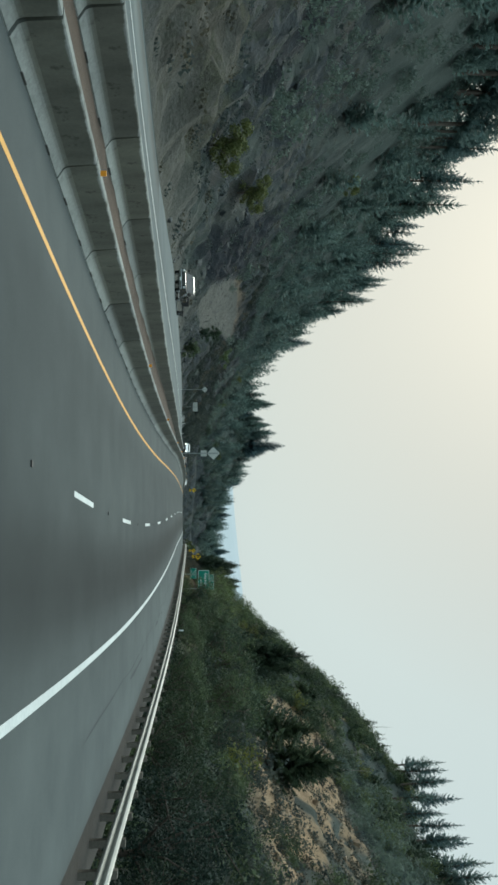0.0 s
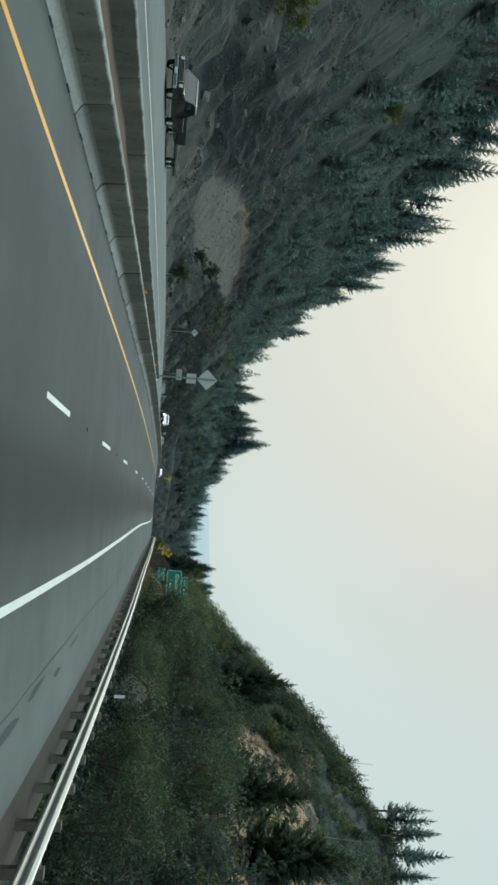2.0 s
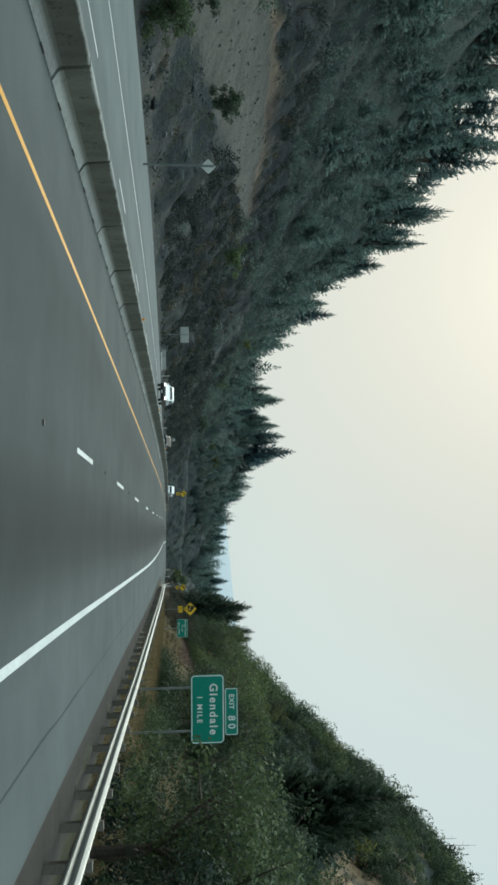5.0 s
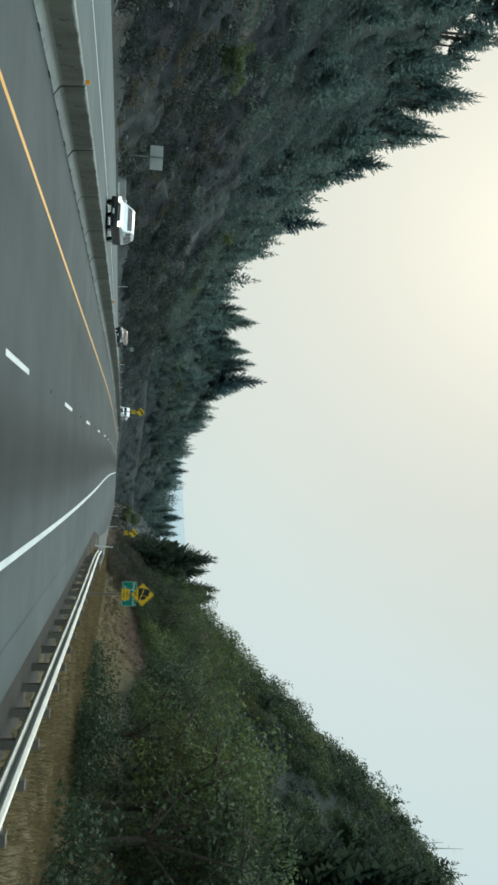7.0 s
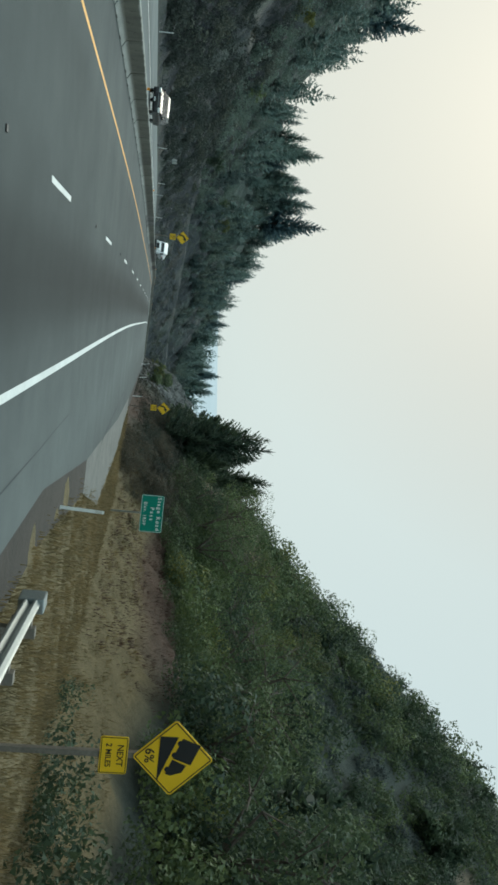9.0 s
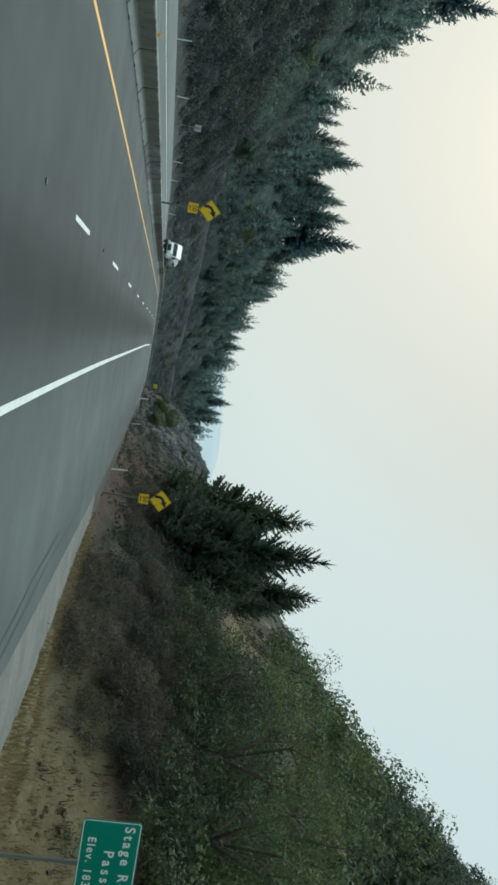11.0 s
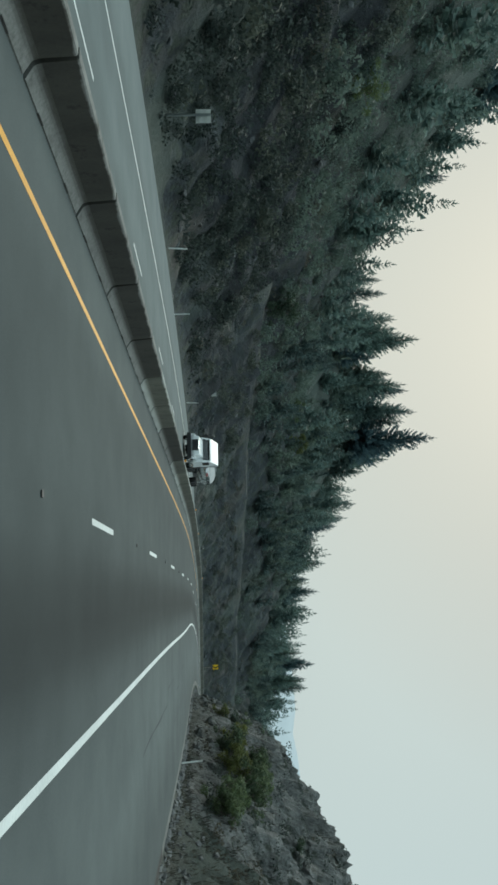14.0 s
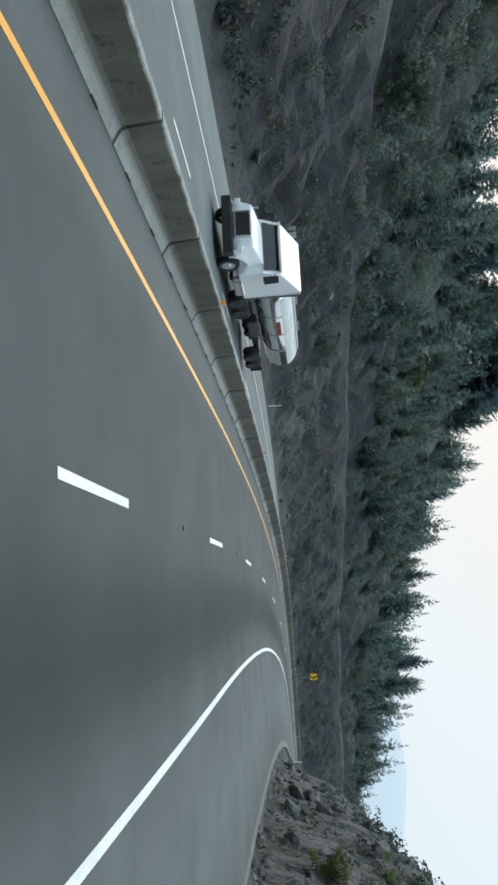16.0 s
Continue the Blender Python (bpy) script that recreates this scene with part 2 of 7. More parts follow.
M_DEADWOOD = surface("bleached_dead_wood", (0.16, 0.145, 0.13), (0.30, 0.28, 0.25), 0.9, 12.0, 2.0, relief=0.3, depth=0.01)
M_FIR = leafy("fir_needles", (0.034, 0.054, 0.040), (0.078, 0.108, 0.076))
# far needles pale and bluish: distance haze is put into their colour
M_FIR_HAZED = leafy("hazed_fir_needles", (0.098, 0.150, 0.165), (0.140, 0.205, 0.222))
M_OAK = leafy("dark_oak_leaves", (0.042, 0.068, 0.046), (0.100, 0.136, 0.084), tone=0.42, thinness=0.32)
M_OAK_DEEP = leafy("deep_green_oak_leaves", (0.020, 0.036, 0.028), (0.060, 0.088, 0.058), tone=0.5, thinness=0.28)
M_DARK_BRUSH = leafy("dark_slope_brush", (0.026, 0.036, 0.034), (0.074, 0.091, 0.080))
# fir needles lightened towards teal to carry the haze over the slope
M_FIR_TEAL = leafy("haze_lifted_fir_needles", (0.062, 0.096, 0.098), (0.110, 0.158, 0.160))
# hillside foliage tinted blue-green, with the haze painted into the leaf colour
M_HAZED_FOLIAGE = leafy("hazed_hill_foliage", (0.082, 0.118, 0.118), (0.128, 0.172, 0.170))
M_MADRONE = leafy("mid_green_leaves", (0.056, 0.090, 0.048), (0.128, 0.170, 0.088), tone=0.42, thinness=0.35)
M_YELLOWING = leafy("yellowing_leaves", (0.085, 0.105, 0.036), (0.175, 0.185, 0.065), thinness=0.35)
M_SHRUB = leafy("grey_green_brush", (0.037, 0.050, 0.051), (0.088, 0.106, 0.105))
M_BROWN_BRUSH = leafy("dry_brown_brush", (0.047, 0.047, 0.042), (0.105, 0.101, 0.088))
M_GRASS = leafy("dry_golden_grass", (0.130, 0.102, 0.054), (0.255, 0.198, 0.112))
M_RED_BRUSH = leafy("reddish_dry_brush", (0.062, 0.040, 0.032), (0.150, 0.092, 0.072))
M_ROCK = surface("fractured_grey_rock", (0.045, 0.046, 0.048), (0.19, 0.19, 0.185), 0.9, 3.0, 0.5, relief=0.8, depth=0.12, per_object=0.2)
M_CRAG = crag_material()
M_SPUR = surface("grey_spur_rock", (0.036, 0.039, 0.038), (0.205, 0.208, 0.200), 0.92, 4.5, 0.7, relief=1.0, depth=0.25, stains=(0.038, 0.044, 0.034))
M_TAN_ROCK = surface("tan_crumbling_rock", (0.15, 0.108, 0.070), (0.40, 0.295, 0.20), 0.92, 3.0, 0.6, relief=0.8, depth=0.12)
M_GREEN_SIGN = surface("green_sign_sheeting", (0.0, 0.205, 0.145), (0.005, 0.245, 0.175), 0.45, 3.0, 0.5, relief=0.0)
M_YELLOW_SIGN = surface("yellow_sign_sheeting", (0.80, 0.49, 0.010), (0.88, 0.56, 0.018), 0.45, 3.0, 0.5, relief=0.0)
M_SIGN_WHITE = surface("white_sign_sheeting", (0.74, 0.77, 0.75), (0.84, 0.86, 0.84), 0.45, 3.0, 0.5, relief=0.0)
M_BLACK = surface("black_sign_paint", (0.010, 0.010, 0.010), (0.022, 0.022, 0.022), 0.5, 5.0, 0.5, relief=0.0)
M_AMBER = surface("amber_reflector", (0.75, 0.27, 0.02), (0.85, 0.36, 0.04), 0.3, 20.0, 2.0, relief=0.0)
M_TYRE = surface("tyre_rubber", (0.012, 0.012, 0.012), (0.030, 0.030, 0.030), 0.8, 25.0, 2.0, relief=0.2, depth=0.004)
M_CHROME = surface("chrome", (0.62, 0.63, 0.64), (0.74, 0.75, 0.76), 0.14, 8.0, 1.0, metal=1.0, relief=0.0)
M_WHITE_PAINT = surface("white_vehicle_paint", (0.70, 0.72, 0.72), (0.80, 0.82, 0.82), 0.25, 4.0, 0.8, relief=0.0)
M_SILVER_PAINT = surface("silver_vehicle_paint", (0.46, 0.49, 0.50), (0.56, 0.59, 0.60), 0.25, 6.0, 0.8, metal=0.4, relief=0.0)
M_BLACK_PAINT = surface("black_vehicle_paint", (0.008, 0.008, 0.009), (0.016, 0.016, 0.017), 0.2, 4.0, 0.8, relief=0.0)
M_PLASTIC = surface("black_plastic_trim", (0.012, 0.012, 0.013), (0.03, 0.03, 0.031), 0.55, 20.0, 2.0, relief=0.05, depth=0.002)
M_RED_LETTER = surface("red_vinyl", (0.38, 0.05, 0.05), (0.46, 0.07, 0.07), 0.4, 6.0, 1.0, relief=0.0)
m_, n_, l_, b_ = nodes_of("tinted_glass")
b_.inputs["Base Color"].default_value, b_.inputs["Roughness"].default_value = (0.02, 0.028, 0.03, 1), 0.04
b_.inputs["Specular IOR Level"].default_value = 1.0
M_GLASS = m_
m_, n_, l_, b_ = nodes_of("clear_lamp_lens")
b_.inputs["Base Color"].default_value, b_.inputs["Roughness"].default_value = (0.75, 0.77, 0.76, 1), 0.1
M_LENS = m_
m_, n_, l_, b_ = nodes_of("lit_headlamp")
b_.inputs["Base Color"].default_value = (0.9, 0.88, 0.8, 1)
b_.inputs["Emission Color"].default_value, b_.inputs["Emission Strength"].default_value = (1.0, 0.93, 0.78, 1), 2.2
M_LAMP = m_


def ground_material():
    """Hillside: rock, soil, dry grass and forest floor mixed by a painted zone map, with relief at two scales."""
    m, n, l, b = nodes_of("hillside_ground")
    za = n.new("ShaderNodeVertexColor")
    za.layer_name = "zone"
    sep = n.new("ShaderNodeSeparateColor")
    l.new(za.outputs["Color"], sep.inputs["Color"])
    big, mid, fine = noise_node(n, l, 0.12, 6.0, 0.65), noise_node(n, l, 0.7, 8.0, 0.7), noise_node(n, l, 5.0, 6.0, 0.7)
    strata = noise_node(n, l, 0.5, 8.0, 0.75, (0.5, 0.5, 2.2))
    floor = mix(n, l, 0.5, ramp(n, l, mid, ((0.3, (0.044, 0.056, 0.050)), (0.7, (0.078, 0.094, 0.082)))), ramp(n, l, fine, ((0.3, (0.042, 0.053, 0.047)), (0.7, (0.086, 0.098, 0.084)))))
    rock = mix(n, l, 0.5, ramp(n, l, strata, ((0.34, (0.015, 0.020, 0.023)), (0.52, (0.038, 0.045, 0.048)), (0.70, (0.092, 0.101, 0.105)))), ramp(n, l, fine, ((0.34, (0.018, 0.022, 0.025)), (0.68, (0.076, 0.083, 0.086)))))
    rock = mix(n, l, ramp(n, l, big, ((0.50, flat(0)), (0.64, flat(0.75)))), rock, ramp(n, l, mid, ((0.3, (0.050, 0.046, 0.040)), (0.7, (0.120, 0.108, 0.092)))))
    grass = mix(n, l, 0.4, ramp(n, l, mid, ((0.3, (0.105, 0.092, 0.050)), (0.7, (0.215, 0.172, 0.098)))), ramp(n, l, fine, ((0.3, (0.105, 0.088, 0.048)), (0.7, (0.225, 0.178, 0.100)))))
    scarp = mix(n, l, 0.5, ramp(n, l, mid, ((0.3, (0.22, 0.15, 0.090)), (0.7, (0.42, 0.30, 0.19)))), ramp(n, l, fine, ((0.3, (0.15, 0.105, 0.065)), (0.7, (0.47, 0.34, 0.215)))))
    scree = mix(n, l, 0.5, ramp(n, l, mid, ((0.3, (0.036, 0.040, 0.036)), (0.7, (0.105, 0.105, 0.092)))), ramp(n, l, fine, ((0.3, (0.040, 0.042, 0.037)), (0.7, (0.15, 0.148, 0.13)))))
    tufts = noise_node(n, l, 0.95, 5.0, 0.6)
    rock = mix(n, l, ramp(n, l, tufts, ((0.50, flat(0)), (0.58, flat(0.8)))), rock, ramp(n, l, fine, ((0.35, (0.020, 0.026, 0.020)), (0.65, (0.070, 0.080, 0.060)))))
    col = mix(n, l, sep.outputs["Red"], floor, rock)
    col = mix(n, l, sep.outputs["Green"], col, grass)
    col = mix(n, l, sep.outputs["Blue"], col, scarp)
    col = mix(n, l, za.outputs["Alpha"], col, scree)
    zb = n.new("ShaderNodeVertexColor")
    zb.layer_name = "zone_red"
    red = mix(n, l, 0.5, ramp(n, l, mid, ((0.3, (0.042, 0.029, 0.022)), (0.7, (0.112, 0.070, 0.052)))), ramp(n, l, fine, ((0.3, (0.032, 0.022, 0.017)), (0.7, (0.150, 0.094, 0.070)))))
    zsep = n.new("ShaderNodeSeparateColor")
    l.new(zb.outputs["Color"], zsep.inputs["Color"])
    col = mix(n, l, zsep.outputs["Red"], col, red)
    slate = mix(n, l, 0.5, ramp(n, l, strata, ((0.36, (0.007, 0.009, 0.012)), (0.56, (0.019, 0.023, 0.028)), (0.72, (0.060, 0.068, 0.075)))), ramp(n, l, fine, ((0.36, (0.007, 0.009, 0.011)), (0.7, (0.038, 0.044, 0.049)))))
    col = mix(n, l, zsep.outputs["Green"], col, slate)
    l.new(col, b.inputs["Base Color"])
    b.inputs["Roughness"].default_value = 0.95
    b.inputs["Specular IOR Level"].default_value = 0.2
    hsum = mix(n, l, 0.4, strata, fine)
    bump(n, l, hsum, 0.9, 0.5, b)
    return m


M_GROUND = ground_material()

# ---- the road's line: distance along, heading in degrees to the right, grade in percent ----
LINE = [(-80, -0.07, 1.5), (0, -0.07, 1.55), (12, -0.68, 1.78), (24, -2.37, 2.45), (36, -4.32, 3.06), (48, -5.59, 3.03), (60, -6.19, 2.48), (85, -6.12, 1.66), (110, -5.19, 1.72), (135, -5.27, 1.44),
        (160, -6.06, 0.87), (185, -6.44, 0.35), (210, -5.75, -0.01), (235, -5.19, -0.1), (260, -5.21, -0.04), (285, -5.25, -0.09), (304.5, -4.41, -0.22), (324.5, -4.92, -1.48), (344.5, -1.76, -1.49),
        (364.5, 3.79, -1.04), (389.5, 12.97, -2.34), (414.5, 22.32, -2.49), (444.5, 31.67, -2.49), (484.5, 41.03, -2.49), (534.5, 50.38, -2.49), (620, 52, -2.5)]
S_STEP = 0.5
SS = np.arange(-80, 620.01, S_STEP)
_ls, _lh, _lg = np.array(LINE).T
HEAD = np.radians(np.interp(SS, _ls, _lh))
CX, CY, CZ = (np.concatenate([[0], np.cumsum(f[:-1] * S_STEP)]) for f in (np.sin(HEAD), np.cos(HEAD), np.interp(SS, _ls, _lg) / 100))
_i0 = int(round(80 / S_STEP))
CX, CY, CZ = CX - CX[_i0] - 0.23, CY - CY[_i0], CZ - CZ[_i0]


def at(s, lat, h=0.0):
    """World places from distance along the road, distance to its right and height over it (arrays)."""
    s = np.asarray(s, float)
    a = np.interp(s, SS, HEAD)
    return np.stack(np.broadcast_arrays(np.interp(s, SS, CX) + np.cos(a) * lat, np.interp(s, SS, CY) - np.sin(a) * lat, np.interp(s, SS, CZ) + h), -1)


def station(s, lat, h=0.0, turn=0.0):
    """The pose of a thing that stands by the road: y ahead along it, x to its right. turn: degrees to the left."""
    x, y, z = at(s, lat, h)
    return pose(x, y, z, 0, 0, -math.degrees(np.interp(s, SS, HEAD)) + turn)


def table(*rows):
    xs, ys = zip(*rows)
    return lambda s: np.interp(s, xs, ys)


BARRIER = table((-80, -7.1), (50, -7.15), (70, -7.36), (90, -7.95), (131, -8.35), (150, -8.33), (169, -8.14), (212, -7.9), (232, -7.68), (250, -7.35), (262, -7.05), (291, -6.87), (312, -6.72), (620, -6.72))
OPP_Z = table((-80, 0.6), (20, 0.55), (60, 0.12), (130, 0.0), (180, -0.2), (250, -0.45), (320, -0.5), (400, -0.3), (520, 0.0))
OPP_EDGE = table((-80, -19), (40, -19.5), (65, -22.8), (80, -24.5), (150, -24.8), (170, -23.4), (200, -22.7), (254, -21.4), (340, -20.6), (620, -20.6))
ROAD_EDGE = table((-80, 5.2), (75, 5.1), (120, 4.5), (178, 4.6), (190, 6.2), (215, 8.0), (240, 8.8), (265, 9.2), (300, 8.5), (330, 7.5), (620, 7.2))
RIDGE = table((-80, 62), (330, 61), (347, 57), (375, 45), (385, 36), (400, 29), (418, 35), (437, 39), (452, 34), (477, 23), (500, 21), (519, 21), (560, 14), (620, 8))
TOPS = table((-80, 78), (195, 78), (311, 77), (334, 77.5), (347, 72), (375, 59.8), (385, 48), (400, 40.6), (418, 52), (437, 59.4), (452, 50), (477, 36), (500, 35), (519, 38), (524, 27), (535, 21), (620, 16))
TOE_R = table((-80, 13), (130, 14), (190, 15.2), (222, 15.4), (233, 13), (245, 10.8), (270, 10.6), (305, 11.0), (318, 10.4), (335, 8.9), (620, 8.6))
CUT = table((-80, 0), (228, 0), (262, 1), (620, 1))
TERRACE = table((-80, 20), (300, 20), (360, 18.2), (440, 15.8), (620, 15))
SCREE_MID = table((-80, 3), (108, 5.5), (130, 9.5), (155, 15), (170, 17.5), (205, 20.5), (620, 21))
SCREE_HALF = table((-80, 0), (108, 0), (116, 2.4), (132, 5.0), (155, 5.2), (172, 3.2), (205, 1.2), (212, 0), (620, 0))
SCARP_LO = table((-80, 25), (104, 25), (126, 31), (170, 36), (208, 42), (248, 58), (262, 68), (620, 70))
SCARP_HI = table((-80, 44), (108, 48), (130, 54), (150, 55), (170, 57), (190, 60), (208, 60), (248, 72), (262, 76), (620, 76))
SPUR = table((-80, 1), (285, 0.97), (308, 0.9), (330, 0.79), (350, 0.75), (364, 0.42), (385, 0.15), (420, 0.08), (620, 0.05))


def lattice(ix, iy, seed):
    h = (ix.astype(np.int64) * 374761393 + iy.astype(np.int64) * 668265263 + seed * 2147483647) & 0x7FFFFFFF
    h = ((h ^ (h >> 13)) * 1274126177) & 0x7FFFFFFF
    return ((h ^ (h >> 16)) & 0xFFFF) / 65535.0


def vnoise(x, y, seed=0):
    ix, iy = np.floor(x), np.floor(y)
    fx, fy = x - ix, y - iy
    fx, fy = fx * fx * (3 - 2 * fx), fy * fy * (3 - 2 * fy)
    a, b = lattice(ix, iy, seed), lattice(ix + 1, iy, seed)
    c, d = lattice(ix, iy + 1, seed), lattice(ix + 1, iy + 1, seed)
    return (a * (1 - fx) + b * fx) * (1 - fy) + (c * (1 - fx) + d * fx) * fy


def fbm(x, y, octaves=5, seed=0, ridged=False, gain=0.52):
    total, amp, norm = 0.0, 1.0, 0.0
    for k in range(octaves):
        v = vnoise(x * 2 ** k, y * 2 ** k, seed + k)
        total = total + amp * ((1 - np.abs(2 * v - 1)) if ridged else v)
        norm, amp = norm + amp, amp * gain
    return total / norm


def hill(s, lat, rough=True):
    """Height of the ground over the road's line."""
    s, lat = np.broadcast_arrays(np.asarray(s, float), np.asarray(lat, float))
    g, toe = RIDGE(s), OPP_EDGE(s) - 0.5
    L = np.maximum(0, toe - lat)
    ks = np.array([0, 2, 17.5, 28.5, 31.5, 68, 92, 160, 420.0])
    hs = np.stack([0 * g - 0.25, 0 * g + 0.35, 0 * g + 9.7, np.minimum(18.2, g * 0.55), np.minimum(18.9, g * 0.58), g, g + 3, g * 0.9, g * 0.4])
    left = np.zeros(s.shape)
    for k in range(len(ks) - 1):
        u = np.clip((L - ks[k]) / (ks[k + 1] - ks[k]), 0, 1)
        inside = (L >= ks[k]) & (L <= ks[k + 1])
        left = np.where(inside, hs[k] * (1 - u) + hs[k + 1] * u, left)
    left = left + np.interp(L - TERRACE(s), [-4, -1.4, 1.4, 4], [0, 0.8, -0.8, 0]) * np.clip((s - 285) / 15, 0, 1)
    left = left + np.where(L > 2, OPP_Z(s) * np.exp(-L / 20), OPP_Z(s))
    toe_r = TOE_R(s)
    R = np.maximum(0, lat - toe_r)
    soft = np.interp(R, [0, 18, 40, 67, 85, 160], [0, 11, 29, 53, 56, 52]) + np.interp(R, [20, 55, 160], [0, 3.5, 3.5]) * np.interp(s, [100, 130, 255, 275], [0, 1, 1, 0])
    cut = np.interp(R, [0, 22, 45, 70, 90, 160], [0, 21.5, 40, 58, 60, 56])
    k = CUT(s)
    soft, cut = (q + np.interp(R, [22, 42, 70], [0, 7.0, 8.5]) * np.interp(s, [185, 248, 276, 292], [0, 1, 1, 0]) for q in (soft, cut))
    cut = cut + np.interp(R, [0, 1.1, 3.0, 9, 20], [0, 1.7, 4.4, 3.8, 0]) * np.interp(s, [318, 338, 366, 382], [0, 1, 1, 0.3])
    right = (soft * (1 - k) + cut * k) * SPUR(s)
    dip = np.interp(s, [-80, 90, 125, 150, 180, 210], [-1.6, -1.4, -0.5, -0.15, -0.1, -0.1])
    bench = np.clip((lat - 5.6) / 3.0, 0, 1) * np.clip((toe_r - lat + 3) / 3.0, 0, 1)
    right = right + dip * bench + np.interp(R, [0, 4.5, 14], [0, 1.9, 0]) * np.interp(s, [190, 198, 232, 244], [0, 1, 1, 0])
    z = np.where(lat < toe, left, np.where(lat > ROAD_EDGE(s), right - 0.05, np.where(lat < BARRIER(s), OPP_Z(s) - 0.3, -0.3)))
    if rough:
        P = at(s, lat)
        x, y = P[..., 0], P[..., 1]
        crag = (fbm(x / 7.0, y / 7.0, 5, 3, True, 0.66) - 0.55) * np.clip(L / 4, 0, 1) * np.interp(L, [0, 30, 60, 90], [4.2, 4.5, 5, 7])
        ledge = (np.abs(L - 30) < 2.2) | ((np.abs(L - TERRACE(s) + 0.6) < 2.4) & (s > 270))
        scree = np.clip((SCREE_HALF(s) + 0.8 - np.abs(L - SCREE_MID(s))) / 2.5, 0, 1) * (SCREE_HALF(s) > 0.1)
        crag = crag * np.where(ledge, 0.1, 1) * (1 - 0.85 * np.clip(scree * 2.5, 0, 1))
        blocks = (vnoise(x / 2.1, y / 2.1 + z / 2.5, 11) - 0.5) * np.where(ledge, 0.2, 1) * np.clip(L / 3, 0, 1) * np.interp(L, [0, 28, 40], [1.5, 1.5, 0.4]) * (1 - np.clip(scree * 2, 0, 1))
        rcrag = (fbm(x / 6.0, y / 6.0, 5, 23, True, 0.66) - 0.55) * np.clip(R / 3, 0, 1) * (1.6 + 2.6 * k) + (vnoise(x / 1.5, y / 1.5 + z / 1.8, 13) - 0.5) * np.clip(R / 1.5, 0, 1) * k * 1.3 * (R < 40)
        swell = (fbm(x / 30, y / 30, 3, 31) - 0.5) * np.clip((R + L) / 10, 0, 1) * 3.0
        bare = np.clip((lat - SCARP_LO(s)) / 4, 0, 1) * np.clip((SCARP_HI(s) - lat) / 4, 0, 1) * np.interp(s, [62, 76, 258, 270], [0, 1, 1, 0])
        z = z + bare * ((fbm(x / 4.5, y / 9.0, 4, 77, True, 0.6) - 0.55) * 4.2)
        z = z + crag + blocks + rcrag + swell + np.where((L > 0) | (lat > ROAD_EDGE(s) + 0.4), (fbm(x / 1.7, y / 1.7, 3, 41) - 0.5) * 0.22, 0)
    return z


def part(name, bm, material, parent=None, label=""):
    me = bpy.data.meshes.new(name)
    bm.to_mesh(me)
    bm.free()
    me.materials.append(material)
    ob = new(name, me)
    if parent:
        ob.parent = parent
    if label:
        ob["label"] = label
    return ob


def empty(name, m, label, category, group="", kind=""):
    ob = new(name)
    ob.empty_display_size = 0.2
    ob.matrix_basis = m
    return tagged(ob, label, category, group, kind)


def raw(name, verts, faces, material, parent=None, smooth=False):
    me = bpy.data.meshes.new(name)
    me.from_pydata([tuple(v) for v in verts], [], [tuple(int(i) for i in f) for f in faces])
    me.materials.append(material)
    if smooth:
        me.polygons.foreach_set("use_smooth", [True] * len(me.polygons))
    ob = new(name, me)
    if parent:
        ob.parent = parent
    return ob


def box(bm, x0, x1, y0, y1, z0, z1, bevel=0.0):
    r = bmesh.ops.create_cube(bm, size=1.0)
    for v in r["verts"]:
        v.co = Vector(((x0 + x1) / 2 + v.co.x * (x1 - x0), (y0 + y1) / 2 + v.co.y * (y1 - y0), (z0 + z1) / 2 + v.co.z * (z1 - z0)))
    if bevel:
        bmesh.ops.bevel(bm, geom=list({e for v in r["verts"] for e in v.link_edges}), offset=bevel, segments=2, affect="EDGES", profile=0.6)
    return r["verts"]


def tube(bm, a, b, r0, r1, sides=8):
    a, b = Vector(a), Vector(b)
    d = (b - a)
    q = d.to_track_quat("Z", "Y").to_matrix()
    rings = []
    for p, r in ((a, r0), (b, r1)):
        rings.append([bm.verts.new(p + q @ Vector((math.cos(t) * r, math.sin(t) * r, 0))) for t in (2 * math.pi * k / sides for k in range(sides))])
    for k in range(sides):
        bm.faces.new((rings[0][k], rings[0][(k + 1) % sides], rings[1][(k + 1) % sides], rings[1][k]))
    bm.faces.new(rings[1])
    bm.faces.new(list(reversed(rings[0])))


def prism(bm, outline, y0, y1):
    """Extrudes an outline of (x, z) from y0 to y1."""
    f = [bm.verts.new((x, y0, z)) for x, z in outline]
    g = [bm.verts.new((x, y1, z)) for x, z in outline]
    n = len(f)
    for k in range(n):
        bm.faces.new((f[k], f[(k + 1) % n], g[(k + 1) % n], g[k]))
    bm.faces.new(list(reversed(f)))
    bm.faces.new(g)
    bmesh.ops.recalc_face_normals(bm, faces=bm.faces)
    return f, g


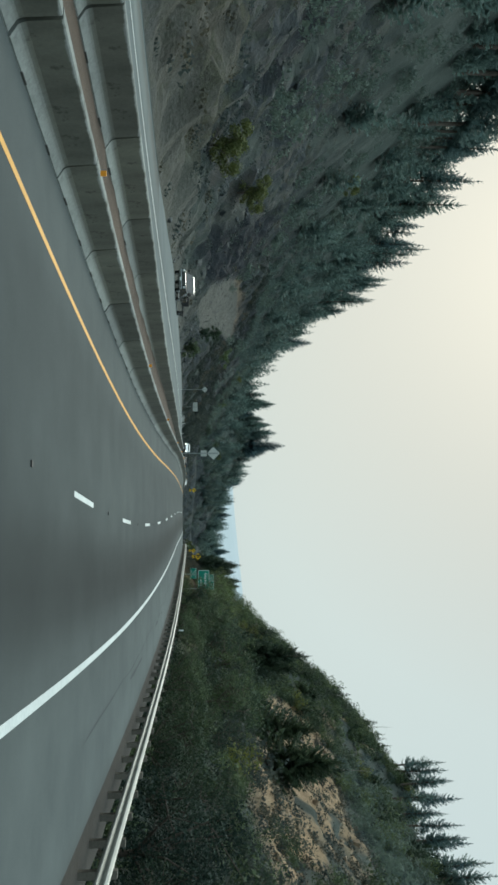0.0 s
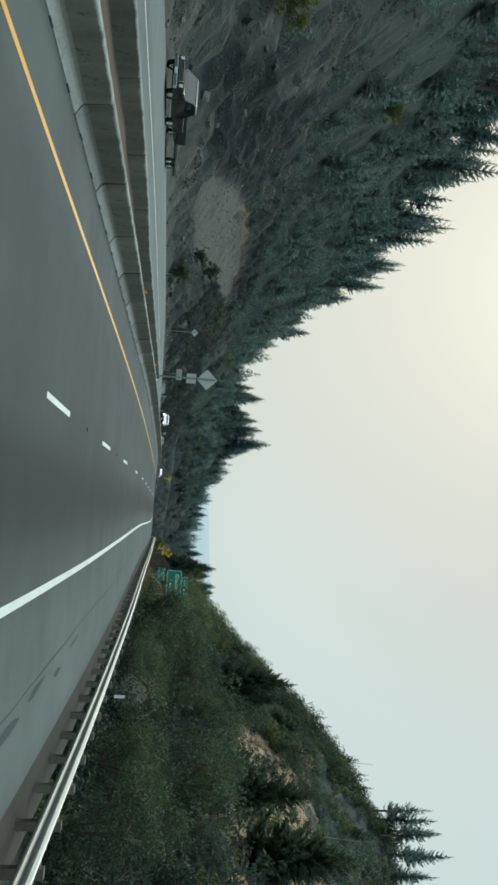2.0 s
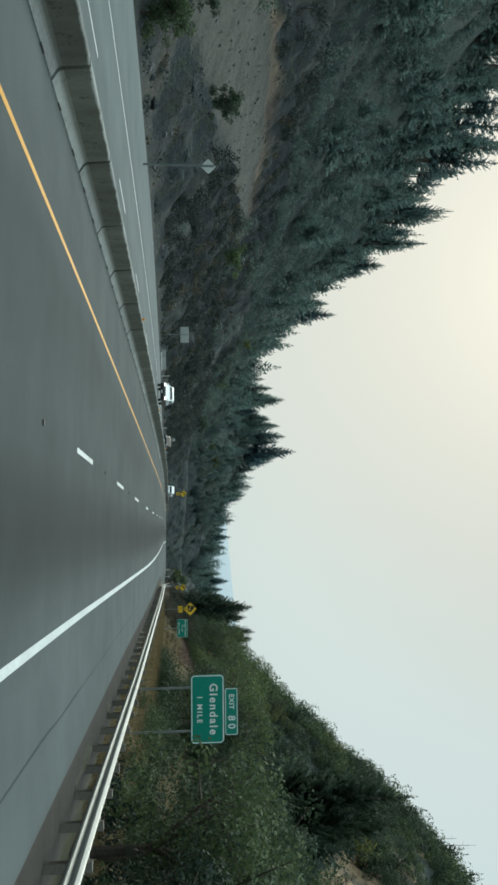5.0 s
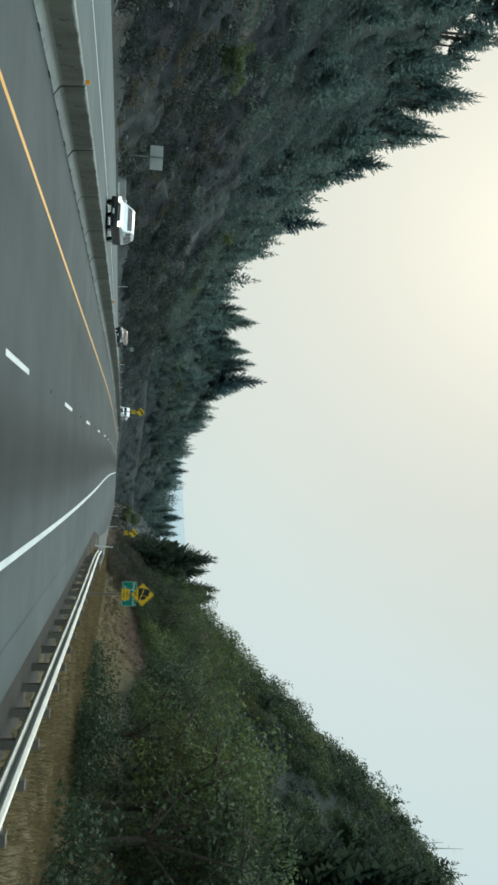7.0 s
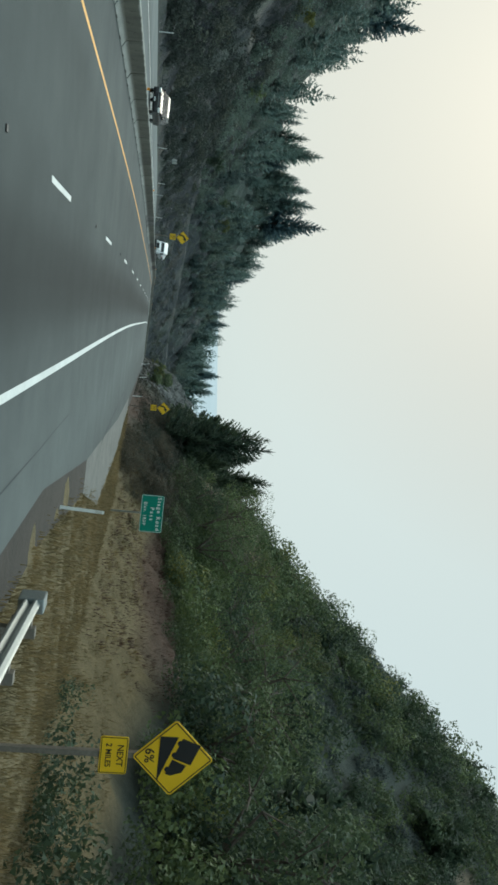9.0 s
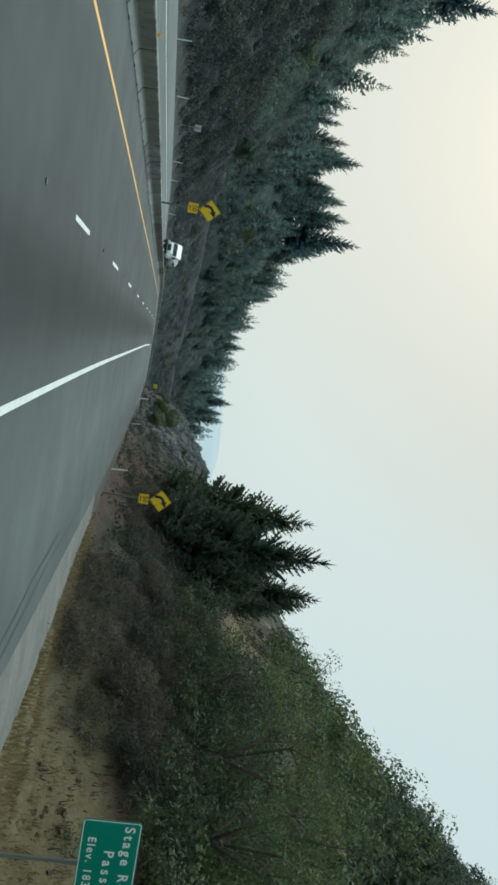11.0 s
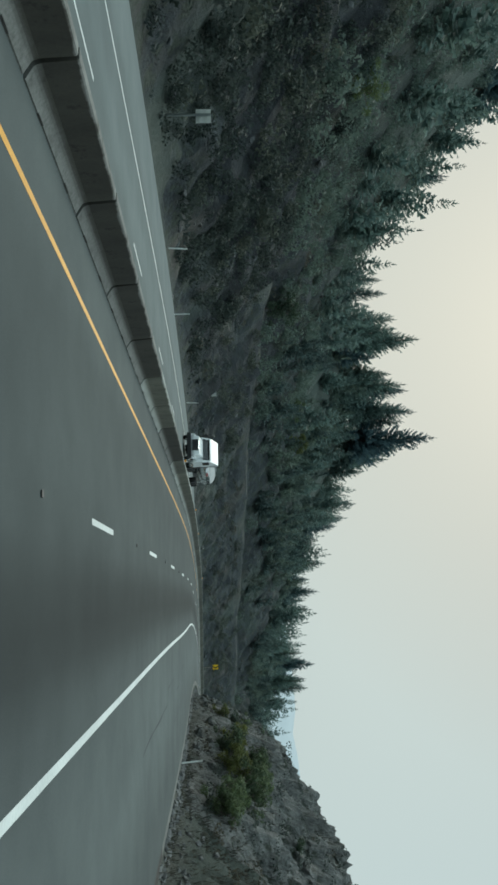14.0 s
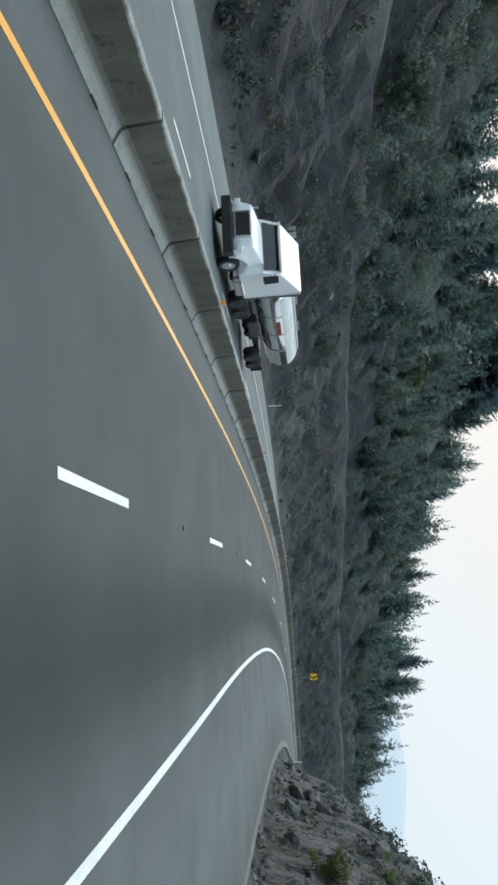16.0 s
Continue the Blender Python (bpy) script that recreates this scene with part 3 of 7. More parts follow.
# ---- ground, one sheet following the valley ----
def strip(name, s0, s1, step, lats, height, material, uv=None, smooth=True, kind="structure", label="", category=""):
    """A sheet along the road; lats and height are functions of the distance along."""
    s = np.arange(s0, s1 + step * 0.5, step)
    la = np.stack([np.broadcast_to(f(s) if callable(f) else f, s.shape) for f in lats], 1)
    ss_ = np.broadcast_to(s[:, None], la.shape)
    v = at(ss_, la, height(ss_, la))
    n, m = la.shape
    idx = np.arange(n * m).reshape(n, m)
    q = np.stack([idx[:-1, :-1], idx[:-1, 1:], idx[1:, 1:], idx[1:, :-1]], -1).reshape(-1, 4)
    ob = raw(name, v.reshape(-1, 3), q, material, smooth=smooth)
    if uv:
        lay = ob.data.uv_layers.new(name="road")
        co = np.stack([uv(la), ss_], -1).reshape(-1, 2)
        lay.data.foreach_set("uv", co[q.reshape(-1)].reshape(-1))
    return tagged(ob, label, category, kind=kind), ss_, la


_lat = np.concatenate([np.arange(-420, -130, 15), np.arange(-130, -62, 3), np.arange(-62, -18.9, 0.62), np.arange(-18, 4, 4), np.arange(4, 46, 0.7), np.arange(46, 88, 1.1), np.arange(88, 100, 2.5), np.arange(100, 131, 10)])
ground, _gs, _gl = strip("ground", -78, 600, 1.1, [float(v) for v in _lat], hill, M_GROUND, label="steep cut hillside of dark rock, brown soil and dry grass", category="hillside")
_P = at(_gs, _gl)
_craggy = ((OPP_EDGE(_gs) - 2.0 - _gl > 0) & (_gl > -75)) | ((_gl > TOE_R(_gs) + 0.8) & (_gs > 245))
ground.data.polygons.foreach_set("use_smooth", ~_craggy[:-1, :-1].reshape(-1))
_nz = fbm(_P[..., 0] / 9, _P[..., 1] / 9, 4, 51)
_nz2 = fbm(_P[..., 0] / 16, _P[..., 1] / 16, 4, 61)
_red = np.interp(_gs, [196, 204, 236, 250], [0, 1, 1, 0]) * np.clip((_gl - TOE_R(_gs) - 2.4 + 2.5 * (_nz - 0.5)) / 0.8, 0, 1) * np.clip((7.5 - (_gl - TOE_R(_gs))) / 2, 0, 1) * 0.9
_red = np.maximum(_red, np.interp(_gs, [224, 236, 272, 292], [0, 0.9, 0.8, 0]) * np.clip((_gl - ROAD_EDGE(_gs) - 0.6) / 0.5, 0, 1) * np.clip((_nz - 0.2) * 5, 0, 1) * np.clip((TOE_R(_gs) + np.interp(_gs, [244, 256], [1.2, 5.0]) - _gl) / 1.4, 0, 1))
_L = np.maximum(0, OPP_EDGE(_gs) - 0.5 - _gl)
_R = np.maximum(0, _gl - TOE_R(_gs))
_rock = np.interp(_L, [0, 0.8, 30, 44], [0.0, 1.0, 1.0, 0.0]) * np.clip((_nz - 0.2) * 6, 0, 1)
_rock = np.maximum(_rock, CUT(_gs) * np.interp(_R, [0, 0.6, 26, 36], [0, 1, 0.9, 0]) * np.clip((_gs - 300) / 25, 0, 1) * np.clip((_nz - 0.28) * 5, 0, 1))
_grass = np.interp(_gs, [95, 130, 224, 240], [0, 1, 1, 0]) * np.interp(_gl, [4.5, 5.5, 18, 19.5], [0, 1, 1, 0]) + 0.25 * np.clip((_nz - 0.5) * 5, 0, 1) * np.interp(_gs, [225, 240, 275, 300], [0, 1, 1, 0.1]) * (_R > 0) * (_R < 22)
_grass = np.maximum(_grass, 0.22 * np.clip((_nz2 - 0.5) * 8, 0, 1) * (_L > 0) * (_L < 9) * (_gs < 70))
_scarp = np.clip((_nz - 0.36) * 7, 0, 1) * np.clip((_gl - SCARP_LO(_gs)) / 3, 0, 1) * np.clip((SCARP_HI(_gs) - _gl) / 4, 0, 1) * np.interp(_gs, [62, 76, 258, 270], [0, 1, 1, 0])
_scarp = np.maximum(_scarp, 0.3 * np.clip((_nz - 0.5) * 7, 0, 1) * CUT(_gs) * np.interp(_R, [4, 14, 30], [0, 1, 0]) * (_gs < 300))
_scree = np.clip((SCREE_HALF(_gs) - np.abs(_L - SCREE_MID(_gs)) + 2.0 * (_nz - 0.5)) / 1.2, 0, 1) * (SCREE_HALF(_gs) > 0.3)
_rim = np.clip(1 - np.abs(_L - SCREE_MID(_gs) - SCREE_HALF(_gs)) / 0.8, 0, 1) * (_gs > 148) * (_gs < 208)
_scree = np.maximum(_scree, np.interp(_L, [0, 0.4, 1.2, 3.0], [0, 0.5, 0.25, 0]) * np.interp(_gs, [40, 60, 110, 150, 250], [1, 1, 0.8, 0.4, 0.3]))
_streak = np.maximum(0.9 * np.clip(1 - np.abs(_L - np.interp(_gs, [86, 93, 118, 135], [7, 11, 20.6, 33])) / 3.0, 0, 1) * (_gs > 84) * (_gs < 136), 0.4 * np.clip(1 - np.abs(_L - np.interp(_gs, [136, 164, 182], [38, 27, 21])) / 2.2, 0, 1) * (_gs > 134) * (_gs < 184))
_scree = np.maximum(_scree, _streak * np.clip((_nz - 0.3) * 4, 0, 1))
_track = np.clip(1.25 - np.abs(_L - TERRACE(_gs) + 0.6) / 0.62, 0, 1) * np.clip((_nz - 0.22) * 6, 0.25, 1) * np.clip((_gs - 270) / 15, 0, 1)
_scree = np.maximum(_scree, 0.95 * _track)
_scree = np.maximum(_scree, 0.5 * (np.abs(_L - 30) < 1.4) * np.interp(_gs, [200, 230, 285, 300], [0, 1, 1, 0]) * np.clip((_nz - 0.35) * 6, 0, 1))
_scree = np.maximum(_scree, 0.8 * (_gs > 280) * (_gs < 345) * (_gl > ROAD_EDGE(_gs)) * np.clip((TOE_R(_gs) + 0.8 - _gl) / 0.6, 0, 1))
_scarp = np.maximum(_scarp, 0.6 * _rim)
_scarp = np.maximum(_scarp, 0.62 * np.interp(_gs, [246, 254, 276, 288], [0, 1, 1, 0]) * np.interp(_R, [6, 9, 24, 30], [0, 1, 1, 0]) * np.clip((_nz - 0.28) * 5, 0, 1))
_scree = np.maximum(_scree, 0.8 * np.clip((np.interp(_gs, [40, 86, 95, 108, 120], [5.0, 4.0, 5.0, 5.5, 4.0]) - _L) / 1.2 + 1.6 * (_nz - 0.5), 0, 1) * (_L > 0.2) * np.interp(_gs, [40, 60, 112, 122], [0.6, 1, 1, 0]))
_rock = _rock * (1 - 0.7 * (_gs > 55) * (_gs < 108) * np.clip((7 - _L) / 3, 0, 1) * (_L > 0))
_scarp = np.maximum(_scarp, 0.16 * _track)
_zone = ground.data.color_attributes.new("zone", "FLOAT_COLOR", "POINT")
_zone.data.foreach_set("color", np.stack([_rock, np.clip(_grass, 0, 1), np.clip(_scarp, 0, 1), _scree], -1).reshape(-1).astype(np.float32))

_zred = ground.data.color_attributes.new("zone_red", "FLOAT_COLOR", "POINT")
_slate = np.clip(np.minimum(_L - np.interp(_gs, [86, 95, 108, 145], [4.0, 5.0, 6.0, 16.0]), np.interp(_gs, [86, 100, 120, 145], [9.0, 17.0, 22.0, 27.0]) - _L) / 1.0 + 1.2 * (_nz - 0.5) + 0.3, 0, 1) * np.interp(_gs, [88, 92, 141, 148], [0, 1, 1, 0])
_slate = np.maximum(_slate, np.clip((_nz - 0.36) * 8, 0, 1) * np.interp(_L, [1.5, 4, 26, 32], [0, 0.9, 0.9, 0]) * np.interp(_gs, [150, 176, 345, 400], [0, 0.85, 0.9, 0.3]))
_slate = np.maximum(_slate, np.clip((_nz - 0.42) * 8, 0, 1) * np.interp(_L, [9, 12, 24, 30], [0, 0.9, 0.9, 0]) * np.interp(_gs, [56, 66, 84, 90], [0, 1, 1, 0]))
_slate = _slate * (1 - np.clip(_scree * 1.4, 0, 1)) * (1 - _track)
_zred.data.foreach_set("color", np.stack([_red, _slate, 0 * _red, 1 + 0 * _red], -1).reshape(-1).astype(np.float32))


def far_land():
    """Low valley floor out to the horizon and a far ridge coloured blue for haze."""
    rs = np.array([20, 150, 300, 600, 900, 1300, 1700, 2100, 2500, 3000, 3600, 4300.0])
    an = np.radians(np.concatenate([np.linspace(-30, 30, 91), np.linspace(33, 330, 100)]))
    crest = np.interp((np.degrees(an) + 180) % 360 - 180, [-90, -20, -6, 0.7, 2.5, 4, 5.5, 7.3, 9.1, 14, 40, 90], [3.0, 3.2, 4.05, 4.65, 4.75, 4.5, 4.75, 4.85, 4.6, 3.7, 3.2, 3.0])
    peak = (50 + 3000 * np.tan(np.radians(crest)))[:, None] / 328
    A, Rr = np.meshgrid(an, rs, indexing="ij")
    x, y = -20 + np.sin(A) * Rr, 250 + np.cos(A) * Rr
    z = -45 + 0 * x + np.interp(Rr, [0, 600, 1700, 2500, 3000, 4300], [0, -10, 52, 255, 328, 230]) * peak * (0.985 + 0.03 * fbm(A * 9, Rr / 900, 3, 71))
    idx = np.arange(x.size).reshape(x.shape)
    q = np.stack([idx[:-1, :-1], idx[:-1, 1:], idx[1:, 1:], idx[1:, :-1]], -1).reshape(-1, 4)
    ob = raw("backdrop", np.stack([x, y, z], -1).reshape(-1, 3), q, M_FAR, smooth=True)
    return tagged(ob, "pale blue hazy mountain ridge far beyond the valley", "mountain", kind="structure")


# air haze over the ridge is put in as blue colour and a glow
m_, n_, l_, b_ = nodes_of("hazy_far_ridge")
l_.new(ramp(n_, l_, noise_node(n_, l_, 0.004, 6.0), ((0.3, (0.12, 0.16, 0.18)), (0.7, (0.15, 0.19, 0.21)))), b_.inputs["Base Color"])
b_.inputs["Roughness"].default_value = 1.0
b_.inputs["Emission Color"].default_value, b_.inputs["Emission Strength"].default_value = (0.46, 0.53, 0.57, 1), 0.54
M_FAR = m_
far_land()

# ---- roadways and their markings ----
zero = lambda s, la: 0 * la
road, _, _ = strip("road", -78, 600, 2.0, [lambda s: BARRIER(s) - 0.2, -6.2, -3.5, 0.0, 2.0, lambda s: (ROAD_EDGE(s) + 2) / 2, ROAD_EDGE], zero, M_ROAD, uv=lambda la: (la + 9) / 20, label="two-lane grey asphalt carriageway with dark wheel tracks", category="road")
opposite, _, _ = strip("road_opposite", -78, 600, 2.0, [OPP_EDGE, -20.0, -16.5, -12.5, lambda s: np.where(s < 92, BARRIER(s) - 1.5, BARRIER(s) - 0.2)], lambda s, la: OPP_Z(s) + 0.004, M_ROAD_FAR, uv=lambda la: (la + 25) / 20, label="pale asphalt carriageway for oncoming traffic", category="road")
for s0_, s1_, mat_, label_ in ((-78, 190, M_DIRT, "strip of brown dirt along the asphalt edge under the rail"), (190, 238, M_GRAVEL, "pale grey gravel apron beside the asphalt"), (238, 292, M_DIRT, "narrow strip of brown dirt along the asphalt edge"), (292, 600, M_GRAVEL, "gravel strip along the asphalt edge below the spur")):
    strip("gravel_shoulder", s0_, s1_, 1.0, [lambda s: ROAD_EDGE(s) - 0.02, lambda s: ROAD_EDGE(s) + 0.15, lambda s: ROAD_EDGE(s) + 0.4, lambda s: ROAD_EDGE(s) + np.interp(s, [190, 200, 222, 235, 262, 275], [1.3, 3.4, 2.6, 1.3, 1.0, 0.45])],
          lambda s, la: np.where(la - ROAD_EDGE(s) < 0.1, -0.004, -0.02 + 0.07 * (fbm(s * 0.9, la * 2.0, 3, 5) - 0.5) - 0.05 * np.clip(la - ROAD_EDGE(s) - 0.9, 0, 1)), mat_, label=label_, category="shoulder")
median, _, _ = strip("median_strip", -78, 96, 1.0, [lambda s: BARRIER(s) - np.interp(s, [60, 96], [1.7, 0.6]), lambda s: BARRIER(s) - 0.7, lambda s: BARRIER(s) - 0.1],
                     lambda s, la: np.interp(s, [-80, 40, 70, 96], [0.66, 0.64, 0.38, 0.28]) + 0.12 * (fbm(s * 0.8, la * 3, 3, 15) - 0.5), M_MEDIAN, label="brown dirt strip between two concrete barriers", category="median")


def paint_line(name, s0, s1, lat, width, z, material, label):
    ob, _, _ = strip(name, s0, s1, 1.0, [lambda s: (lat(s) if callable(lat) else lat) - width / 2, lambda s: (lat(s) if callable(lat) else lat) + width / 2], lambda s, la: z(s) if callable(z) else z + 0 * la, material, label=label, category="road marking")
    ob.parent = None
    return ob


paint_line("edge_line", -78, 600, table((-78, -5.28), (20, -5.3), (62, -5.43), (265, -5.41), (290, -5.24), (600, -5.2)), 0.125, 0.005, M_YELLOW_LINE, "solid yellow line along the median shoulder")
paint_line("edge_line", -78, 600, table((-78, 1.75), (50, 1.77), (100, 1.88), (140, 1.95), (600, 1.98)), 0.155, 0.005, M_WHITE_LINE, "solid white line along the outer shoulder")
paint_line("edge_line", -78, 600, -16.2, 0.15, lambda s: OPP_Z(s) + 0.010, M_WHITE_LINE, "solid white line on the opposite carriageway")
paint_line("edge_line", -78, 600, lambda s: BARRIER(s) - np.where(s < 92, 2.4, 1.1), 0.13, lambda s: OPP_Z(s) + 0.010, M_YELLOW_LINE, "solid yellow line on the opposite carriageway")
DASHES = table((-4, -33), (0, 8.6), (1, 19.4), (2, 30.0), (3, 40.6), (4, 50.6), (5, 61.4), (6, 72.2), (7, 84.9), (8, 97.6), (11, 129.6), (12, 141.6), (13, 153.4), (14, 165.4), (15, 178.6), (17, 206.6), (18, 218.4), (22, 265.6), (23, 277.6), (24, 290.2), (25, 302.6), (26, 315.0), (46, 558.8))
for k in range(-3, 40):
    for lat, z0 in ((-1.67, None), (-12.5, 1)):
        s_far = float(DASHES(k))
        s_ = np.linspace(s_far - 3.05, s_far, 4)
        h_ = 0.005 if z0 is None else OPP_Z(s_) + 0.010
        v = np.concatenate([at(s_, lat - 0.06, h_), at(s_, lat + 0.06, h_)])
        d_ = raw("lane_dash", v, [(j, j + 4, j + 5, j + 1) for j in range(3)], M_WHITE_LINE, parent=road if z0 is None else opposite)
    mk = bmesh.new()
    box(mk, -0.05, 0.05, -0.05, 0.05, 0, 0.022, 0.008)
    m_k = part("raised_marker", mk, M_PLASTIC, parent=road)
    m_k.matrix_basis = station(float(DASHES(k)) - 7.4, -1.67, 0.003)


def tar_seam(s0, s1, lat, width, wander, seed):
    """A dark sealed crack or rubber mark lying on the asphalt."""
    s = np.arange(s0, s1 + 0.01, min(0.8, (s1 - s0) / 6))
    c = lat + wander * (fbm(s * 0.15, 0 * s + seed, 3, seed) - 0.5)
    w = width * (0.35 + 1.2 * vnoise(s * 0.6, 0 * s + seed, seed + 5)) * np.clip(np.minimum(s - s0, s1 - s) / 0.8 + 0.15, 0, 1)
    v = np.concatenate([at(s, c - w / 2, 0.004), at(s, c + w / 2, 0.004)])
    n = len(s)
    return raw("tar_seam", v, [(j, j + n, j + n + 1, j + 1) for j in range(n - 1)], M_TAR, parent=road)


for k, (s0, s1, lat, width, wander) in enumerate(((18, 110, 3.45, 0.035, 0.25), (110, 182, 3.5, 0.03, 0.2), (45.5, 47.6, 3.8, 0.30, 0.5), (48.4, 50.4, 3.5, 0.24, 0.6), (51.5, 52.7, 3.75, 0.22, 0.5), (54, 56, 3.6, 0.14, 0.5), (30, 36, 3.8, 0.10, 0.3), (198, 222, 6.85, 0.16, 0.5), (212, 232, 7.4, 0.10, 0.5),
                                                   (296, 301, 3.6, 0.05, 0.2), (303, 307, 4.4, 0.07, 0.2), (309, 314, 3.9, 0.06, 0.2), (316, 320, 4.6, 0.05, 0.2), (300, 318, 5.6, 0.04, 0.2), (284, 296, 4.2, 0.08, 0.3))):
    tar_seam(s0, s1, lat, width, wander, 30 + 7 * k)


# ---- craggy rock spur where the road bends round it ----
def spur_height(s, la):
    P = at(s, la)
    R = la - TOE_R(s)
    edge = np.clip(np.minimum(R / 1.2, (15 - R) / 2.5), 0, 1) * np.clip(np.minimum((s - 308) / 6, (374 - s) / 7), 0, 1)
    z = hill(s, la)
    lump = (fbm(P[..., 0] / 2.6, P[..., 1] / 2.6, 4, 91, True, 0.62) - 0.5) * 1.9 + (vnoise(P[..., 0] / 0.8, P[..., 1] / 0.8, 95) - 0.5) * 0.8 + (vnoise(P[..., 0] / 0.33, P[..., 1] / 0.33, 97) - 0.5) * 0.45
    return z + np.where(edge > 0, 0.25 * edge + lump * edge, 0) - 0.35 * (1 - np.clip(edge * 4, 0, 1))


strip("rock_spur", 306, 376, 0.28, [(lambda s, d=d: TOE_R(s) + d) for d in np.arange(0.0, 15.2, 0.28)], spur_height, M_SPUR, smooth=False, kind="structure", label="craggy grey rock spur at the bend of the road", category="rock")


# ---- concrete barriers ----
def barrier_mesh(name, material, length=3.71, top=0.74):
    bm = bmesh.new()
    half = [(0.345, 0.0), (0.345, 0.075), (0.30, 0.10), (0.19, 0.165), (0.158, 0.20), (0.135, 0.27), (0.098, top - 0.025), (0.08, top)]
    prism(bm, [(x, z) for x, z in half] + [(-x, z) for x, z in reversed(half)], 0.0, length)
    faces_main = len(bm.faces)
    # solid dark boxes stand in for the shade inside the foot slots
    for sx in (-1, 1):
        for y in (0.75, length - 1.05):
            box(bm, min(sx * 0.2, sx * 0.348), max(sx * 0.2, sx * 0.348), y, y + 0.30, 0.0, 0.085, 0.0)
    bm.faces.ensure_lookup_table()
    for f in bm.faces[faces_main:]:
        f.material_index = 1
    for v in bm.verts:
        v.co.x += 0.012 * (noise.noise(v.co * 1.7) if v.co.z > 0.05 else 0)
    me = bpy.data.meshes.new(name)
    bm.to_mesh(me)
    bm.free()
    me.materials.append(material)
    me.materials.append(M_SLOT_SHADE)
    return me


M_BURNT = surface("scorched_barrier_concrete", (0.018, 0.017, 0.016), (0.19, 0.19, 0.175), 0.92, 4.0, 0.8, relief=0.3, depth=0.012, stains=(0.016, 0.015, 0.014))
ME_BURNT = barrier_mesh("scorched_section", M_BURNT)
ME_SECTION, ME_SOOT, ME_PALE = barrier_mesh("barrier_section", M_CONCRETE), barrier_mesh("sooty_section", M_CONCRETE_SOOTY), barrier_mesh("pale_section", M_CONCRETE_PALE)


def barrier_run(label, s0, count, lat, z, mesh_at, group=""):
    run = empty("concrete_barrier", Matrix.Identity(4), label, "barrier", group)
    s = s0
    for k in range(count):
        la, h = float(lat(s)), float(z(s))
        a, b = Vector(at(s, la, h)), Vector(at(s + 3.81, float(lat(s + 3.81)), float(z(s + 3.81))))
        ob = new("barrier_section", mesh_at(s))
        ob.parent = run
        d = b - a
        yaw = -math.atan2(d.x, d.y)
        ob.matrix_basis = Matrix.Translation(a) @ Euler((math.atan2(d.z, d.xy.length), random.uniform(-0.008, 0.008), yaw + random.uniform(-0.004, 0.004))).to_matrix().to_4x4()
        s += 3.81
    return run


BAR0 = -36.0
barrier_run("weathered grey concrete median barrier with stained sections", BAR0, 150, BARRIER, lambda s: -0.05, lambda s: ME_SOOT if 257 < s < 282 or 291 < s < 296 else ME_BURNT if 233 < s < 241 else ME_SECTION)
barrier_run("second weathered concrete barrier on the raised opposite side", -34.5, 33, lambda s: BARRIER(s) - np.interp(s, [55, 93], [1.35, 0.66]), lambda s: OPP_Z(s) - 0.02 + 0.05 * (s < 60), lambda s: ME_SECTION)
barrier_run("short run of pale concrete barrier by the far shoulder", 196.0, 3, lambda s: OPP_EDGE(s) - 0.9, lambda s: OPP_Z(s) + 0.05, lambda s: ME_PALE)
bm = bmesh.new()
box(bm, -0.05, 0.05, -0.012, 0.012, 0, 0.11, 0.006)
reflector = part("barrier_reflector", bm, M_AMBER)
reflector.matrix_basis = station(14, BARRIER(14), 0.685)
tagged(reflector, "small amber reflector on top of the concrete barrier", "reflector", "barrier reflectors")
for s_ in (29, 44, 62, 80, 98, 119, 143, 168, 195, 222, 262, 300, 322, 341, 372):
    copy_thing(reflector, station(s_, float(BARRIER(s_)), 0.685))


